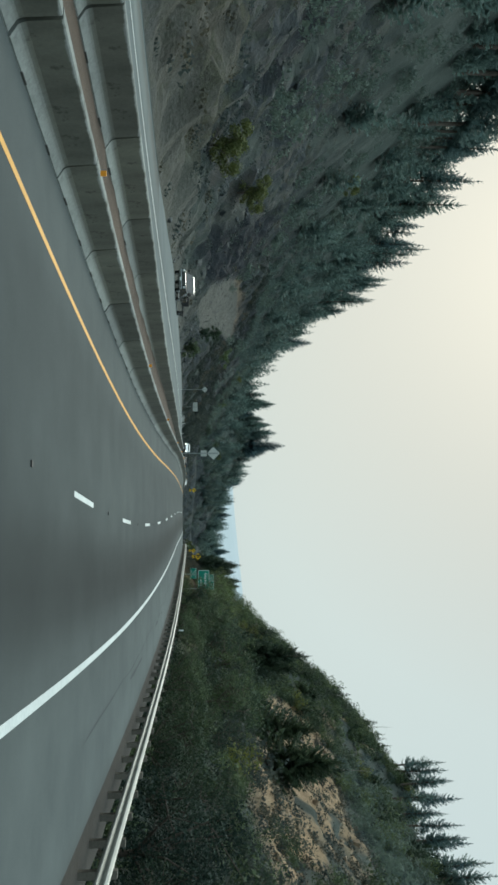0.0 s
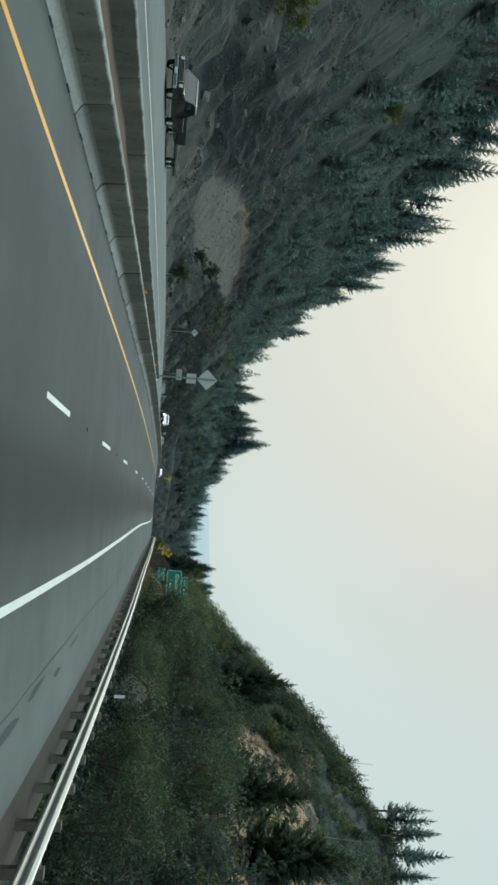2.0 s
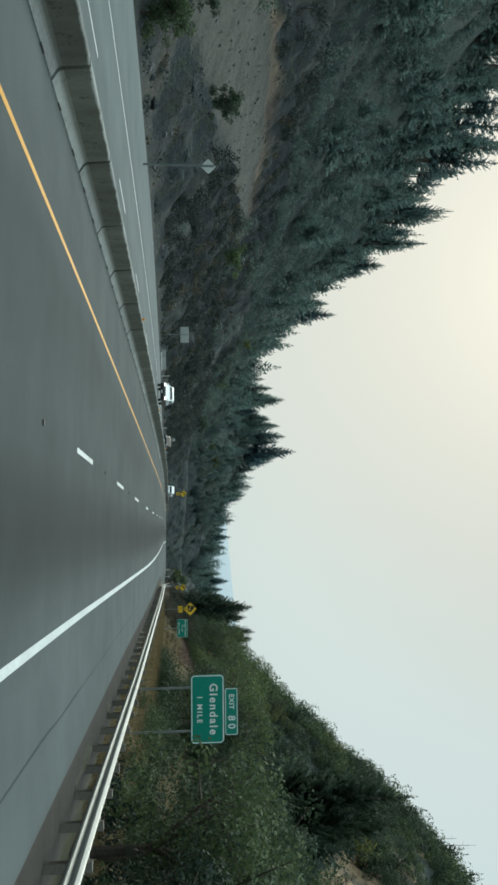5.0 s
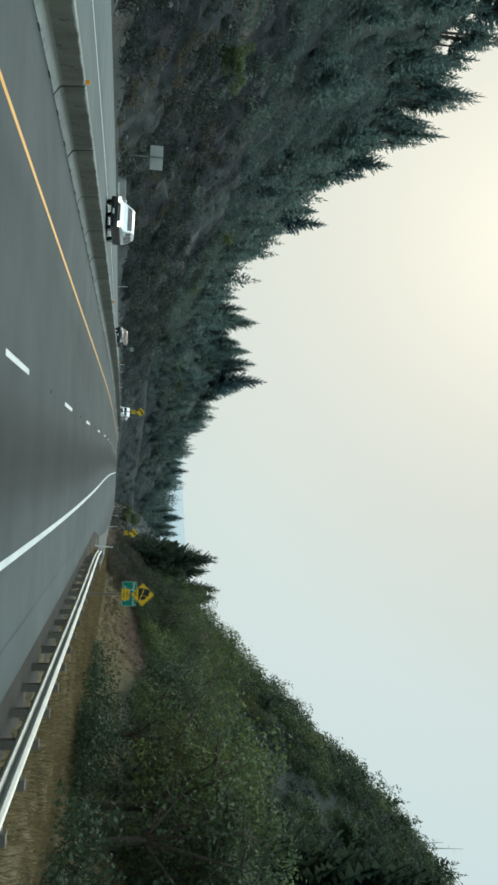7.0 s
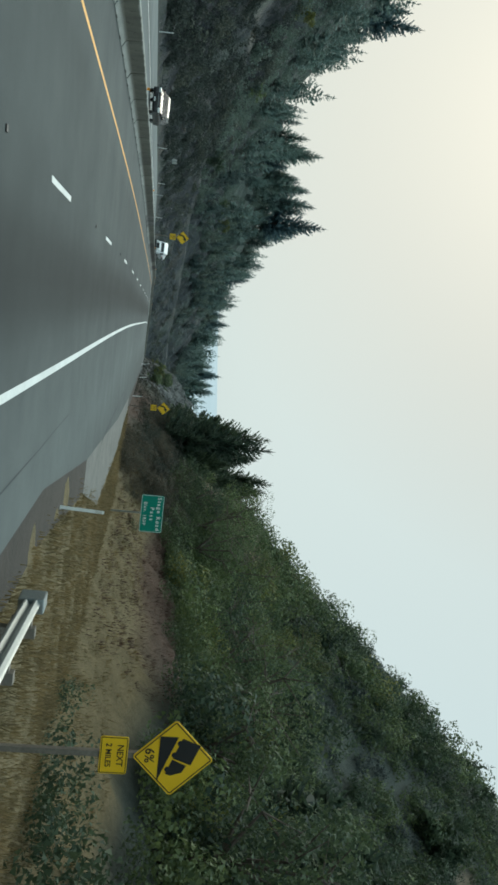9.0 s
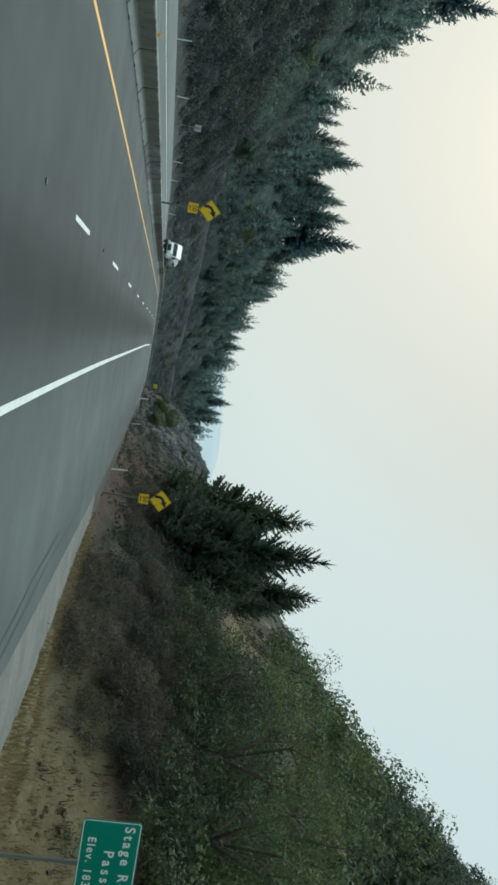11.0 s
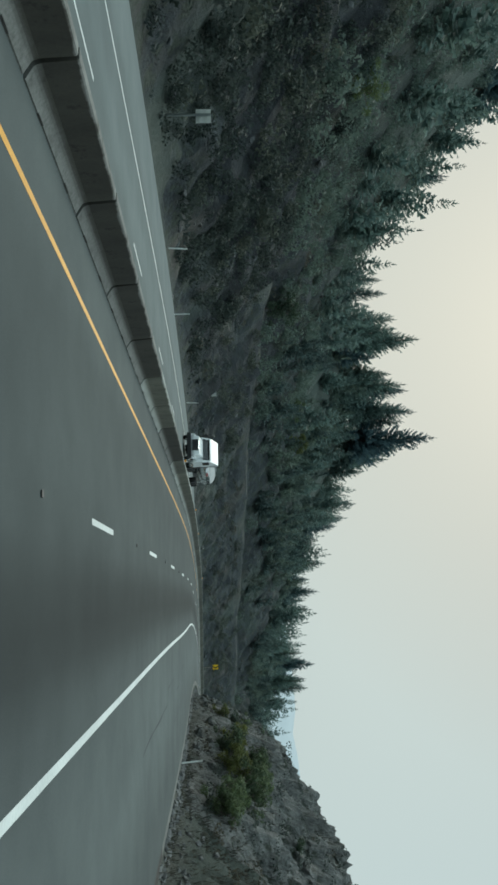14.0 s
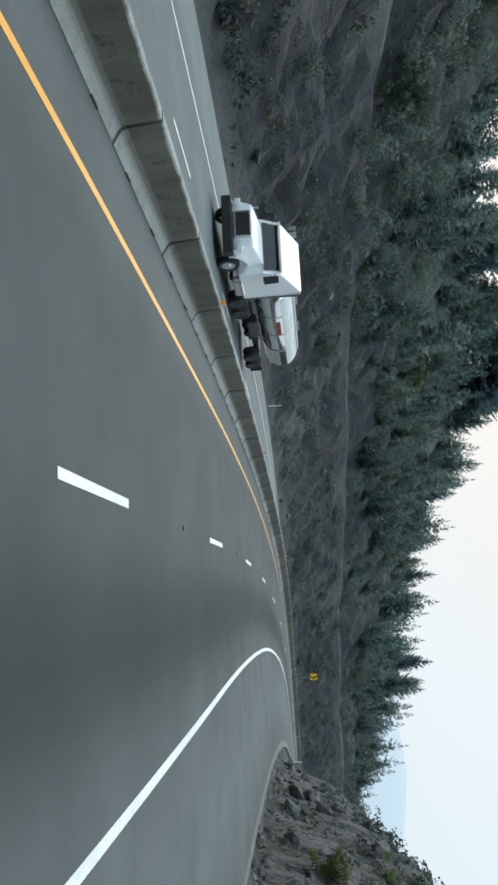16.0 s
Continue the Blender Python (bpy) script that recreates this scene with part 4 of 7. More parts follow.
# ---- guardrail on the outer edge ----
def guardrail(s0, s1, lat):
    rail = empty("guardrail", Matrix.Identity(4), "galvanised steel w-beam guardrail on dark timber posts", "guardrail")
    prof = [(0.0, 0.41), (-0.02, 0.43), (-0.085, 0.47), (-0.085, 0.50), (-0.015, 0.55), (-0.015, 0.58), (-0.085, 0.63), (-0.085, 0.66), (-0.02, 0.70), (0.0, 0.72)]
    s = s0
    while s < s1 - 0.1:
        e = min(s + 3.81, s1)
        v = []
        for q in (s, (s + e) / 2, e):
            f = 0.45 * max(0, (q - (s1 - 9)) / 9) ** 2
            v += [tuple(at(q, lat(q) + f + x, z)) for x, z in prof] + [tuple(at(q, lat(q) + f + x + 0.006, z)) for x, z in prof]
        n = len(prof)
        fc = []
        for r in range(2):
            o = r * 2 * n
            fc += [(o + j, o + j + 1, o + 2 * n + j + 1, o + 2 * n + j) for j in range(n - 1)] + [(o + n + j + 1, o + n + j, o + 3 * n + j, o + 3 * n + j + 1) for j in range(n - 1)]
        raw("rail_beam", v, fc, M_STEEL, parent=rail)
        s = e
    bm = bmesh.new()
    box(bm, 0.17, 0.34, -0.08, 0.08, -1.2, 0.76, 0.012)
    post = part("post", bm, M_POST, rail)
    bm = bmesh.new()
    box(bm, 0.008, 0.168, -0.075, 0.075, 0.38, 0.70, 0.01)
    block = part("block", bm, M_POST, rail)
    for k in range(int((s1 - s0) / 1.905) + 1):
        q = s0 + 0.3 + k * 1.905
        if q > s1:
            break
        m = station(q, float(lat(q)) + 0.45 * max(0, (q - (s1 - 9)) / 9) ** 2, 0)
        for ob in (post, block):
            if k == 0:
                ob.matrix_basis = m
            else:
                o = ob.copy()
                scene.collection.objects.link(o)
                o.matrix_basis = m
    bm = bmesh.new()
    box(bm, -0.10, 0.16, -0.1, 0.35, 0.36, 0.78, 0.03)
    cap = part("end_cap", bm, M_STEEL, rail, "impact head at the rail's end")
    cap.matrix_basis = station(s1, float(lat(s1)) + 0.45, 0)
    return rail


guardrail(-30, 173, table((-80, 5.65), (75, 5.5), (118, 5.2), (137, 4.9), (200, 4.85)))


# ---- signs ----
def rounded(w, h, r, x0=0.0, z0=0.0, n=5):
    pts = []
    for cx, cz, a0 in ((w / 2 - r, h / 2 - r, 0), (-w / 2 + r, h / 2 - r, 90), (-w / 2 + r, -h / 2 + r, 180), (w / 2 - r, -h / 2 + r, 270)):
        for k in range(n + 1):
            a = radians(a0 + 90 * k / n)
            pts.append((x0 + cx + r * math.cos(a), z0 + cz + r * math.sin(a)))
    return pts


def diamond(side, r=0.06):
    c, s = math.cos(math.pi / 4), math.sin(math.pi / 4)
    return [(x * c - z * s, x * s + z * c) for x, z in rounded(side, side, r)]


def panel(parent, name, outline, y, thick, material, x=0.0, z=0.0, label=""):
    bm = bmesh.new()
    prism(bm, [(a + x, b + z) for a, b in outline], y, y + thick)
    return part(name, bm, material, parent, label)


def border(parent, outline_fn, w, h, r, y, inset, width, material, x=0.0, z=0.0, turn=0.0):
    """A thin raised frame line on a sign's face."""
    a, b = rounded(w - 2 * inset, h - 2 * inset, max(0.01, r - inset)), rounded(w - 2 * inset - 2 * width, h - 2 * inset - 2 * width, max(0.008, r - inset - width))
    c, s = math.cos(turn), math.sin(turn)
    bm = bmesh.new()
    A = [bm.verts.new((p * c - q * s + x, y, p * s + q * c + z)) for p, q in a]
    B = [bm.verts.new((p * c - q * s + x, y, p * s + q * c + z)) for p, q in b]
    for k in range(len(A)):
        j = (k + 1) % len(A)
        bm.faces.new((A[k], A[j], B[j], B[k]))
    return part("border", bm, material, parent)


def lettering(parent, text, size, x, z, y, material, turn=0.0, squeeze=1.0, width=0.0):
    cu = bpy.data.curves.new("text", "FONT")
    cu.body, cu.size, cu.align_x, cu.align_y, cu.offset = text, size, "CENTER", "CENTER", size * (0.022 if width else 0.012)
    tmp = new("text", cu)
    bpy.context.view_layer.update()
    if width:
        # letters spaced out to the length of the painted word
        w0 = tmp.dimensions.x
        cu.space_character = 1.3
        bpy.context.view_layer.update()
        w1 = tmp.dimensions.x
        cu.space_character = max(0.8, min(2.0, 1.0 + 0.3 * (width - w0) / max(w1 - w0, 1e-4)))
        bpy.context.view_layer.update()
    me = bpy.data.meshes.new_from_object(tmp.evaluated_get(bpy.context.evaluated_depsgraph_get()))
    bpy.data.objects.remove(tmp)
    me.materials.append(material)
    ob = new("lettering", me)
    ob.parent = parent
    ob.matrix_basis = Matrix.Translation((x, y, z)) @ Euler((math.pi / 2, turn, 0)).to_matrix().to_4x4() @ Matrix.Diagonal((squeeze, 1, 1, 1))
    return ob


def sign_post(parent, x, y, z0, z1, w=0.10, d=0.10, material=None):
    bm = bmesh.new()
    box(bm, x - w / 2, x + w / 2, y - d / 2, y + d / 2, z0, z1, 0.008)
    return part("post", bm, material or M_POST, parent)


def wedge_steel_post(parent, x, y, z0, z1, w=0.045):
    bm = bmesh.new()
    box(bm, x - w, x + w, y - 0.006, y + 0.006, z0, z1)
    box(bm, x - w, x - w + 0.012, y - 0.05, y + 0.05, z0, z1)
    box(bm, x + w - 0.012, x + w, y - 0.05, y + 0.05, z0, z1)
    return part("post", bm, M_STEEL, parent)


def curve_arrow(parent, y, x0, z0, k, material):
    """A bold arrow that bends to the right, as on a curve warning."""
    pts = [(-0.16, -0.24), (-0.16, -0.08), (-0.13, 0.02), (-0.06, 0.09), (0.04, 0.13)]
    bm = bmesh.new()
    L, Rr = [], []
    for i, p in enumerate(pts):
        a, b = Vector(pts[max(0, i - 1)]), Vector(pts[min(len(pts) - 1, i + 1)])
        t = (b - a).normalized()
        n = Vector((-t.y, t.x)) * 0.055
        L.append(bm.verts.new(((p[0] + n.x) * k + x0, y, (p[1] + n.y) * k + z0)))
        Rr.append(bm.verts.new(((p[0] - n.x) * k + x0, y, (p[1] - n.y) * k + z0)))
    for i in range(len(pts) - 1):
        bm.faces.new((L[i], Rr[i], Rr[i + 1], L[i + 1]))
    head = [bm.verts.new((a * k + x0, y, b * k + z0)) for a, b in ((-0.01, 0.245), (0.06, 0.005), (0.235, 0.20))]
    bm.faces.new(head)
    bmesh.ops.recalc_face_normals(bm, faces=bm.faces)
    return part("arrow", bm, material, parent)


def exit_sign(s, lat, ground_h):
    sg = empty("exit_sign", station(s, lat, 0), "large green exit sign with a tab panel on two steel posts", "road sign")
    W_, H_ = 3.5, 1.75
    zc = 2.6 + H_ / 2
    for x in (-1.1, 1.1):
        wedge_steel_post(sg, x, 0.10, ground_h - 0.3, zc + H_ / 2 - 0.1, 0.055)
    panel(sg, "panel", rounded(W_, H_, 0.22), 0.0, 0.03, M_GREEN_SIGN, z=zc)
    border(sg, None, W_, H_, 0.22, -0.004, 0.03, 0.05, M_SIGN_WHITE, z=zc)
    lettering(sg, "Glendale", 0.58, 0.0, zc + 0.30, -0.006, M_SIGN_WHITE, width=2.58)
    lettering(sg, "1 MILE", 0.38, 0.0, zc - 0.42, -0.006, M_SIGN_WHITE, width=1.32)
    tw, th, tx, tz = 2.40, 0.68, 0.16, zc + H_ / 2 + 0.37
    tab = panel(sg, "tab_panel", rounded(tw, th, 0.10), 0.0, 0.03, M_GREEN_SIGN, x=tx, z=tz)
    border(sg, None, tw, th, 0.10, -0.004, 0.02, 0.035, M_SIGN_WHITE, x=tx, z=tz)
    lettering(sg, "EXIT", 0.36, tx - 0.50, tz, -0.006, M_SIGN_WHITE, width=0.76)
    lettering(sg, "80", 0.52, tx + 0.54, tz, -0.006, M_SIGN_WHITE, width=0.66)
    return sg


def summit_sign(s, lat, ground_h):
    sg = empty("summit_sign", station(s, lat, 0), "green summit elevation sign on one grey post", "road sign")
    W_, H_, zc = 2.72, 1.62, 2.88
    sign_post(sg, 0, 0.09, ground_h - 0.3, zc + 0.5, 0.10, 0.10, M_STEEL)
    panel(sg, "panel", rounded(W_, H_, 0.12), 0.0, 0.025, M_GREEN_SIGN, z=zc)
    border(sg, None, W_, H_, 0.12, -0.004, 0.025, 0.025, M_SIGN_WHITE, z=zc)
    lettering(sg, "Stage Road", 0.39, 0.0, zc + 0.48, -0.006, M_SIGN_WHITE, width=2.42)
    lettering(sg, "Pass", 0.39, 0.0, zc, -0.006, M_SIGN_WHITE, width=0.94)
    lettering(sg, "Elev. 1830", 0.31, 0.0, zc - 0.50, -0.006, M_SIGN_WHITE, width=1.66)
    return sg


def warning(s, lat, base, zc, label, side=0.914):
    sg = empty("warning_sign", station(s, lat, 0), label, "road sign")
    panel(sg, "panel", diamond(side), 0.0, 0.012, M_YELLOW_SIGN, z=zc)
    border(sg, None, side, side, 0.06, -0.004, 0.025, 0.018, M_BLACK, z=zc, turn=math.pi / 4)
    sign_post(sg, 0, 0.065, base, zc + 0.45)
    return sg


def curve_sign(s, lat, base, zc, label):
    sg = warning(s, lat, base, zc, label, 0.96)
    curve_arrow(sg, -0.006, 0.0, 0.0 + zc, 1.55, M_BLACK)
    pz = zc - 1.03
    panel(sg, "speed_plate", rounded(0.62, 0.62, 0.04), 0.0, 0.012, M_YELLOW_SIGN, z=pz)
    border(sg, None, 0.62, 0.62, 0.04, -0.004, 0.018, 0.014, M_BLACK, z=pz)
    lettering(sg, "50", 0.40, 0.0, pz + 0.09, -0.006, M_BLACK)
    lettering(sg, "MPH", 0.15, 0.0, pz - 0.19, -0.006, M_BLACK)
    return sg


def grade_sign(s, lat, base, zc):
    sg = warning(s, lat, base, zc, "yellow steep-grade warning sign with a truck symbol on a post", 0.96)
    bm = bmesh.new()
    a = [bm.verts.new((x, -0.006, zc + z)) for x, z in ((-0.38, 0.06), (-0.38, -0.24), (0.43, -0.24))]
    bm.faces.new(a)
    part("slope_symbol", bm, M_BLACK, sg)
    bm = bmesh.new()
    for q in (((-0.36, 0.13), (-0.25, 0.44), (0.11, 0.30), (0.0, -0.005)), ((0.02, -0.012), (0.12, 0.23), (0.25, 0.16), (0.31, -0.02), (0.28, -0.105))):
        bm.faces.new([bm.verts.new((x, -0.006, zc + z)) for x, z in q])
    for cx, cz in ((-0.27, 0.10), (-0.06, 0.022), (0.20, -0.075)):
        bm.faces.new([bm.verts.new((cx + 0.05 * math.cos(t), -0.007, zc + cz + 0.05 * math.sin(t))) for t in (2 * math.pi * k / 10 for k in range(10))])
    bmesh.ops.recalc_face_normals(bm, faces=bm.faces)
    part("truck_symbol", bm, M_BLACK, sg)
    lettering(sg, "6%", 0.22, -0.03, zc - 0.40, -0.006, M_BLACK)
    pz = zc - 0.98
    panel(sg, "distance_plate", rounded(0.66, 0.46, 0.04), 0.0, 0.012, M_YELLOW_SIGN, z=pz)
    border(sg, None, 0.66, 0.46, 0.04, -0.004, 0.015, 0.012, M_BLACK, z=pz)
    lettering(sg, "NEXT", 0.15, 0.0, pz + 0.10, -0.006, M_BLACK)
    lettering(sg, "2 MILES", 0.13, 0.0, pz - 0.09, -0.006, M_BLACK)
    return sg


def backs(s, lat, base, zc, side, plate, label, turn=0.0):
    """A diamond sign for the other direction, seen from behind."""
    sg = empty("warning_sign", station(s, lat, 0, turn), label, "road sign", "signs seen from behind")
    panel(sg, "panel", diamond(side), 0.05, 0.012, M_STEEL_DULL, z=zc)
    panel(sg, "face", diamond(side * 0.985), 0.063, 0.004, M_YELLOW_SIGN, z=zc)
    if plate:
        panel(sg, "speed_plate", rounded(0.60, 0.60, 0.03), 0.05, 0.012, M_STEEL_DULL, z=zc - side * 0.707 - 0.33)
    wedge_steel_post(sg, 0, -0.02, base, zc + side * 0.55)
    return sg


exit_sign(132.0, 9.1, -0.4)
grade_sign(172.6, 7.68, float(hill(172.6, 7.68)) - 0.3, 3.11)
summit_sign(218.3, 15.0, float(hill(218.3, 15.0)) - 0.2)
curve_sign(247.0, 10.45, float(hill(247.0, 10.45)) - 0.3, 3.41, "yellow right-curve warning sign with a fifty speed plate on a post")
curve_sign(249.0, -7.33, 0.70, 3.63, "yellow right-curve warning sign with speed plate on the median barrier")
backs(84.5, -7.75, 0.5, 3.86, 0.92, True, "grey back of a diamond warning sign and plate behind the barrier")
backs(134.0, -21.5, 0.0, 3.8, 0.66, False, "grey back of a small diamond sign by the far shoulder")



def rib_sign(s, lat, zc, w, h, ribs, label):
    sg = empty("road_sign", station(s, lat, 0), label, "road sign", "signs seen from behind")
    base = float(hill(s, lat)) - 0.3
    panel(sg, "panel", rounded(w, h, 0.03), 0.06, 0.01, M_STEEL_DULL, z=zc)
    for k in range(ribs):
        z = zc - h / 2 + h * (k + 0.5) / ribs
        bm = bmesh.new()
        box(bm, -w / 2 + 0.02, w / 2 - 0.02, 0.02, 0.058, z - 0.03, z + 0.03, 0.004)
        part("rib", bm, M_STEEL_DULL, sg)
    wedge_steel_post(sg, 0, -0.06, base, zc + h / 2)
    return sg


rib_sign(195.5, -25.7, 3.0, 2.1, 1.1, 6, "ribbed grey back of a wide sign on one post")
rib_sign(358.0, -27.3, 2.6, 0.95, 0.85, 2, "grey back of a small square sign on a leaning post")
rib_sign(297.0, -23.6, 2.0, 0.75, 0.75, 2, "grey back of a small square sign below the rock slope")


def chevron_sign(s, lat, zc):
    sg = empty("chevron_sign", station(s, lat, 0, 20), "yellow and black chevron board on the outside of the curve", "road sign")
    panel(sg, "panel", rounded(1.0, 1.15, 0.05), 0, 0.012, M_YELLOW_SIGN, z=zc)
    bm = bmesh.new()
    for s_ in (1, -1):
        f = bm.faces.new([bm.verts.new((x, -0.006, zc + s_ * z)) for x, z in ((-0.28, 0.54), (0.0, 0.54), (0.36, 0.0), (0.08, 0.0))])
    bmesh.ops.recalc_face_normals(bm, faces=bm.faces)
    part("chevron", bm, M_BLACK, sg)
    sign_post(sg, 0, 0.07, float(hill(s, lat)) - 0.4, zc + 0.4)
    return sg


chevron_sign(439.7, -19.6, 3.25)


def delineator(s, lat, h=1.15, lean=0.0):
    base = float(hill(s, lat))
    d = empty("delineator", station(s, lat, base) @ pose(0, 0, 0, 0, lean, 0), "slim white roadside delineator post", "delineator", "roadside delineators")
    bm = bmesh.new()
    box(bm, -0.045, 0.045, -0.008, 0.008, -0.3, h, 0.004)
    part("post", bm, M_SIGN_WHITE, d)
    bm = bmesh.new()
    box(bm, -0.04, 0.04, -0.014, -0.0085, h - 0.24, h - 0.06)
    part("reflector", bm, M_STEEL_DULL, d)
    return d


for s_, la_ in ((254, 10.1), (283, 10.0), (311, 9.3), (182, 6.0), (214, -23.6), (236, -23.0), (266, -22.4), (281, -22.2), (309, -22.0), (321, -21.8), (346, -21.6), (375, -21.6), (372, 9.0), (395, 9.0)):
    delineator(s_, la_, 1.2, random.uniform(-4, 4))


def rail_marker(s, lat, top):
    base = float(hill(s, lat))
    d = empty("rail_marker", station(s, lat, base), "white marker plate on a thin dark rod behind the guardrail", "road marker")
    bm = bmesh.new()
    box(bm, -0.012, 0.012, 0.0, 0.012, -0.3, top - base - 0.05, 0.002)
    part("rod", bm, M_POST, d)
    bm = bmesh.new()
    box(bm, -0.05, 0.05, -0.008, -0.001, top - base - 0.33, top - base, 0.002)
    part("marker_plate", bm, M_SIGN_WHITE, d)
    return d


rail_marker(60.2, 6.2, 1.17)


# ---- vehicles, at rest ----
def wheel(parent, x, y, r, w, rim=None):
    bm = bmesh.new()
    prof = [(w / 2 - 0.02, r * 0.62), (w / 2, r * 0.75), (w / 2 - 0.015, r * 0.96), (w / 2 - 0.05, r), (-w / 2 + 0.05, r), (-w / 2 + 0.015, r * 0.96), (-w / 2, r * 0.75), (-w / 2 + 0.02, r * 0.62)]
    n = 22
    rings = [[bm.verts.new((x + px, y + pr * math.cos(t), r + pr * math.sin(t))) for px, pr in prof] for t in (2 * math.pi * k / n for k in range(n))]
    for k in range(n):
        for j in range(len(prof) - 1):
            bm.faces.new((rings[k][j], rings[(k + 1) % n][j], rings[(k + 1) % n][j + 1], rings[k][j + 1]))
    bmesh.ops.recalc_face_normals(bm, faces=bm.faces)
    t = part("wheel", bm, M_TYRE, parent)
    bm = bmesh.new()
    tube(bm, (x - w / 2 + 0.03, y, r), (x + w / 2 - 0.03, y, r), r * 0.63, r * 0.63, 18)
    tube(bm, (x - w / 2 + 0.005, y, r), (x + w / 2 - 0.005, y, r), r * 0.22, r * 0.22, 10)
    part("rim", bm, rim or M_CHROME, t)
    return t


def loft(bm, sections):
    """Joins rings of equally many points; closes both ends."""
    rings = [[bm.verts.new(p) for p in r] for r in sections]
    n = len(rings[0])
    for a, b in zip(rings, rings[1:]):
        for k in range(n):
            bm.faces.new((a[k], a[(k + 1) % n], b[(k + 1) % n], b[k]))
    bm.faces.new(list(reversed(rings[0])))
    bm.faces.new(rings[-1])
    bmesh.ops.recalc_face_normals(bm, faces=bm.faces)


def side_body(parent, name, outline, halfw, material, taper=0.0, z_taper=1.0, bevel=0.05, label=""):
    """A car body part from its side outline (y, z), narrowing with height."""
    bm = bmesh.new()
    for sgn in (0, 1):
        pass
    def wx(z):
        return halfw - taper * max(0.0, z - z_taper)
    A = [bm.verts.new((-wx(z), y, z)) for y, z in outline]
    B = [bm.verts.new((wx(z), y, z)) for y, z in outline]
    n = len(A)
    for k in range(n):
        bm.faces.new((A[k], A[(k + 1) % n], B[(k + 1) % n], B[k]))
    bm.faces.new(list(reversed(A)))
    bm.faces.new(B)
    bmesh.ops.recalc_face_normals(bm, faces=bm.faces)
    if bevel:
        bmesh.ops.bevel(bm, geom=[e for e in bm.edges], offset=bevel, segments=2, affect="EDGES", profile=0.6, clamp_overlap=True)
    ob = part(name, bm, material, parent, label)
    ob.data.polygons.foreach_set("use_smooth", [False] * len(ob.data.polygons))
    return ob


def quad_panel(parent, name, pts, material, label=""):
    bm = bmesh.new()
    bm.faces.new([bm.verts.new(p) for p in pts])
    bmesh.ops.solidify(bm, geom=bm.faces[:], thickness=0.012)
    return part(name, bm, material, parent, label)


def slab(parent, name, x0, x1, y0, y1, z0, z1, material, bevel=0.02, label=""):
    bm = bmesh.new()
    box(bm, x0, x1, y0, y1, z0, z1, bevel)
    return part(name, bm, material, parent, label)


# every vehicle's front is at y = 0 and it faces -y
def pickup(m):
    v = empty("pickup_truck", m, "black pickup truck with a pale cab roof parked on the shoulder", "pickup truck")
    side_body(v, "hood_body", [(0.05, 0.45), (0.0, 0.75), (0.08, 1.08), (1.35, 1.20), (1.45, 0.45)], 0.98, M_BLACK_PAINT, 0.08, 0.9)
    side_body(v, "cab", [(1.35, 0.42), (1.33, 1.20), (2.05, 1.82), (2.35, 1.90), (3.35, 1.90), (3.65, 1.25), (3.65, 0.42)], 0.99, M_BLACK_PAINT, 0.22, 1.15)
    side_body(v, "roof", [(2.10, 1.86), (2.4, 1.93), (3.3, 1.93), (3.42, 1.86)], 0.80, M_SILVER_PAINT, 0, 1, 0.03, "pale silver roof")
    side_body(v, "bed", [(3.68, 0.55), (3.68, 1.22), (5.65, 1.22), (5.68, 0.55)], 0.97, M_BLACK_PAINT, 0.03, 0.9)
    quad_panel(v, "windshield", [(-0.80, 1.44, 1.24), (0.80, 1.44, 1.24), (0.70, 2.02, 1.80), (-0.70, 2.02, 1.80)], M_GLASS)
    for sx in (-1, 1):
        for ya, yb in ((1.75, 2.55), (2.62, 3.30)):
            quad_panel(v, "side_window", [(sx * 0.985, ya, 1.26), (sx * 0.985, yb, 1.26), (sx * 0.865, min(yb, 3.2), 1.78), (sx * 0.865, max(ya, 2.02), 1.78)], M_GLASS)
        slab(v, "headlamp", sx * 0.90 - 0.17 * (sx > 0), sx * 0.90 + 0.17 * (sx < 0), -0.01, 0.12, 0.80, 1.02, M_LENS)
        slab(v, "mirror", sx * 1.20 - 0.13, sx * 1.20 + 0.13, 1.55, 1.68, 1.28, 1.52, M_PLASTIC, 0.03)
        slab(v, "running_board", sx * 0.92 - 0.12, sx * 0.92 + 0.12, 1.3, 3.6, 0.36, 0.42, M_CHROME)
    slab(v, "grille", -0.62, 0.62, -0.03, 0.06, 0.74, 1.04, M_CHROME, 0.02)
    for k in range(3):
        slab(v, "grille_slot", -0.56, 0.56, -0.036, -0.028, 0.79 + 0.085 * k, 0.83 + 0.085 * k, M_BLACK_PAINT, 0.004)
    slab(v, "bumper", -0.98, 0.98, -0.12, 0.10, 0.45, 0.68, M_CHROME, 0.04)
    slab(v, "number_plate", -0.16, 0.16, -0.128, -0.121, 0.50, 0.64, M_SIGN_WHITE, 0.004)
    slab(v, "chassis", -0.45, 0.45, 0.6, 5.5, 0.38, 0.56, M_PLASTIC)
    for sx in (-1, 1):
        for y in (0.95, 4.55):
            wheel(v, sx * 0.85, y, 0.39, 0.27)
    return v


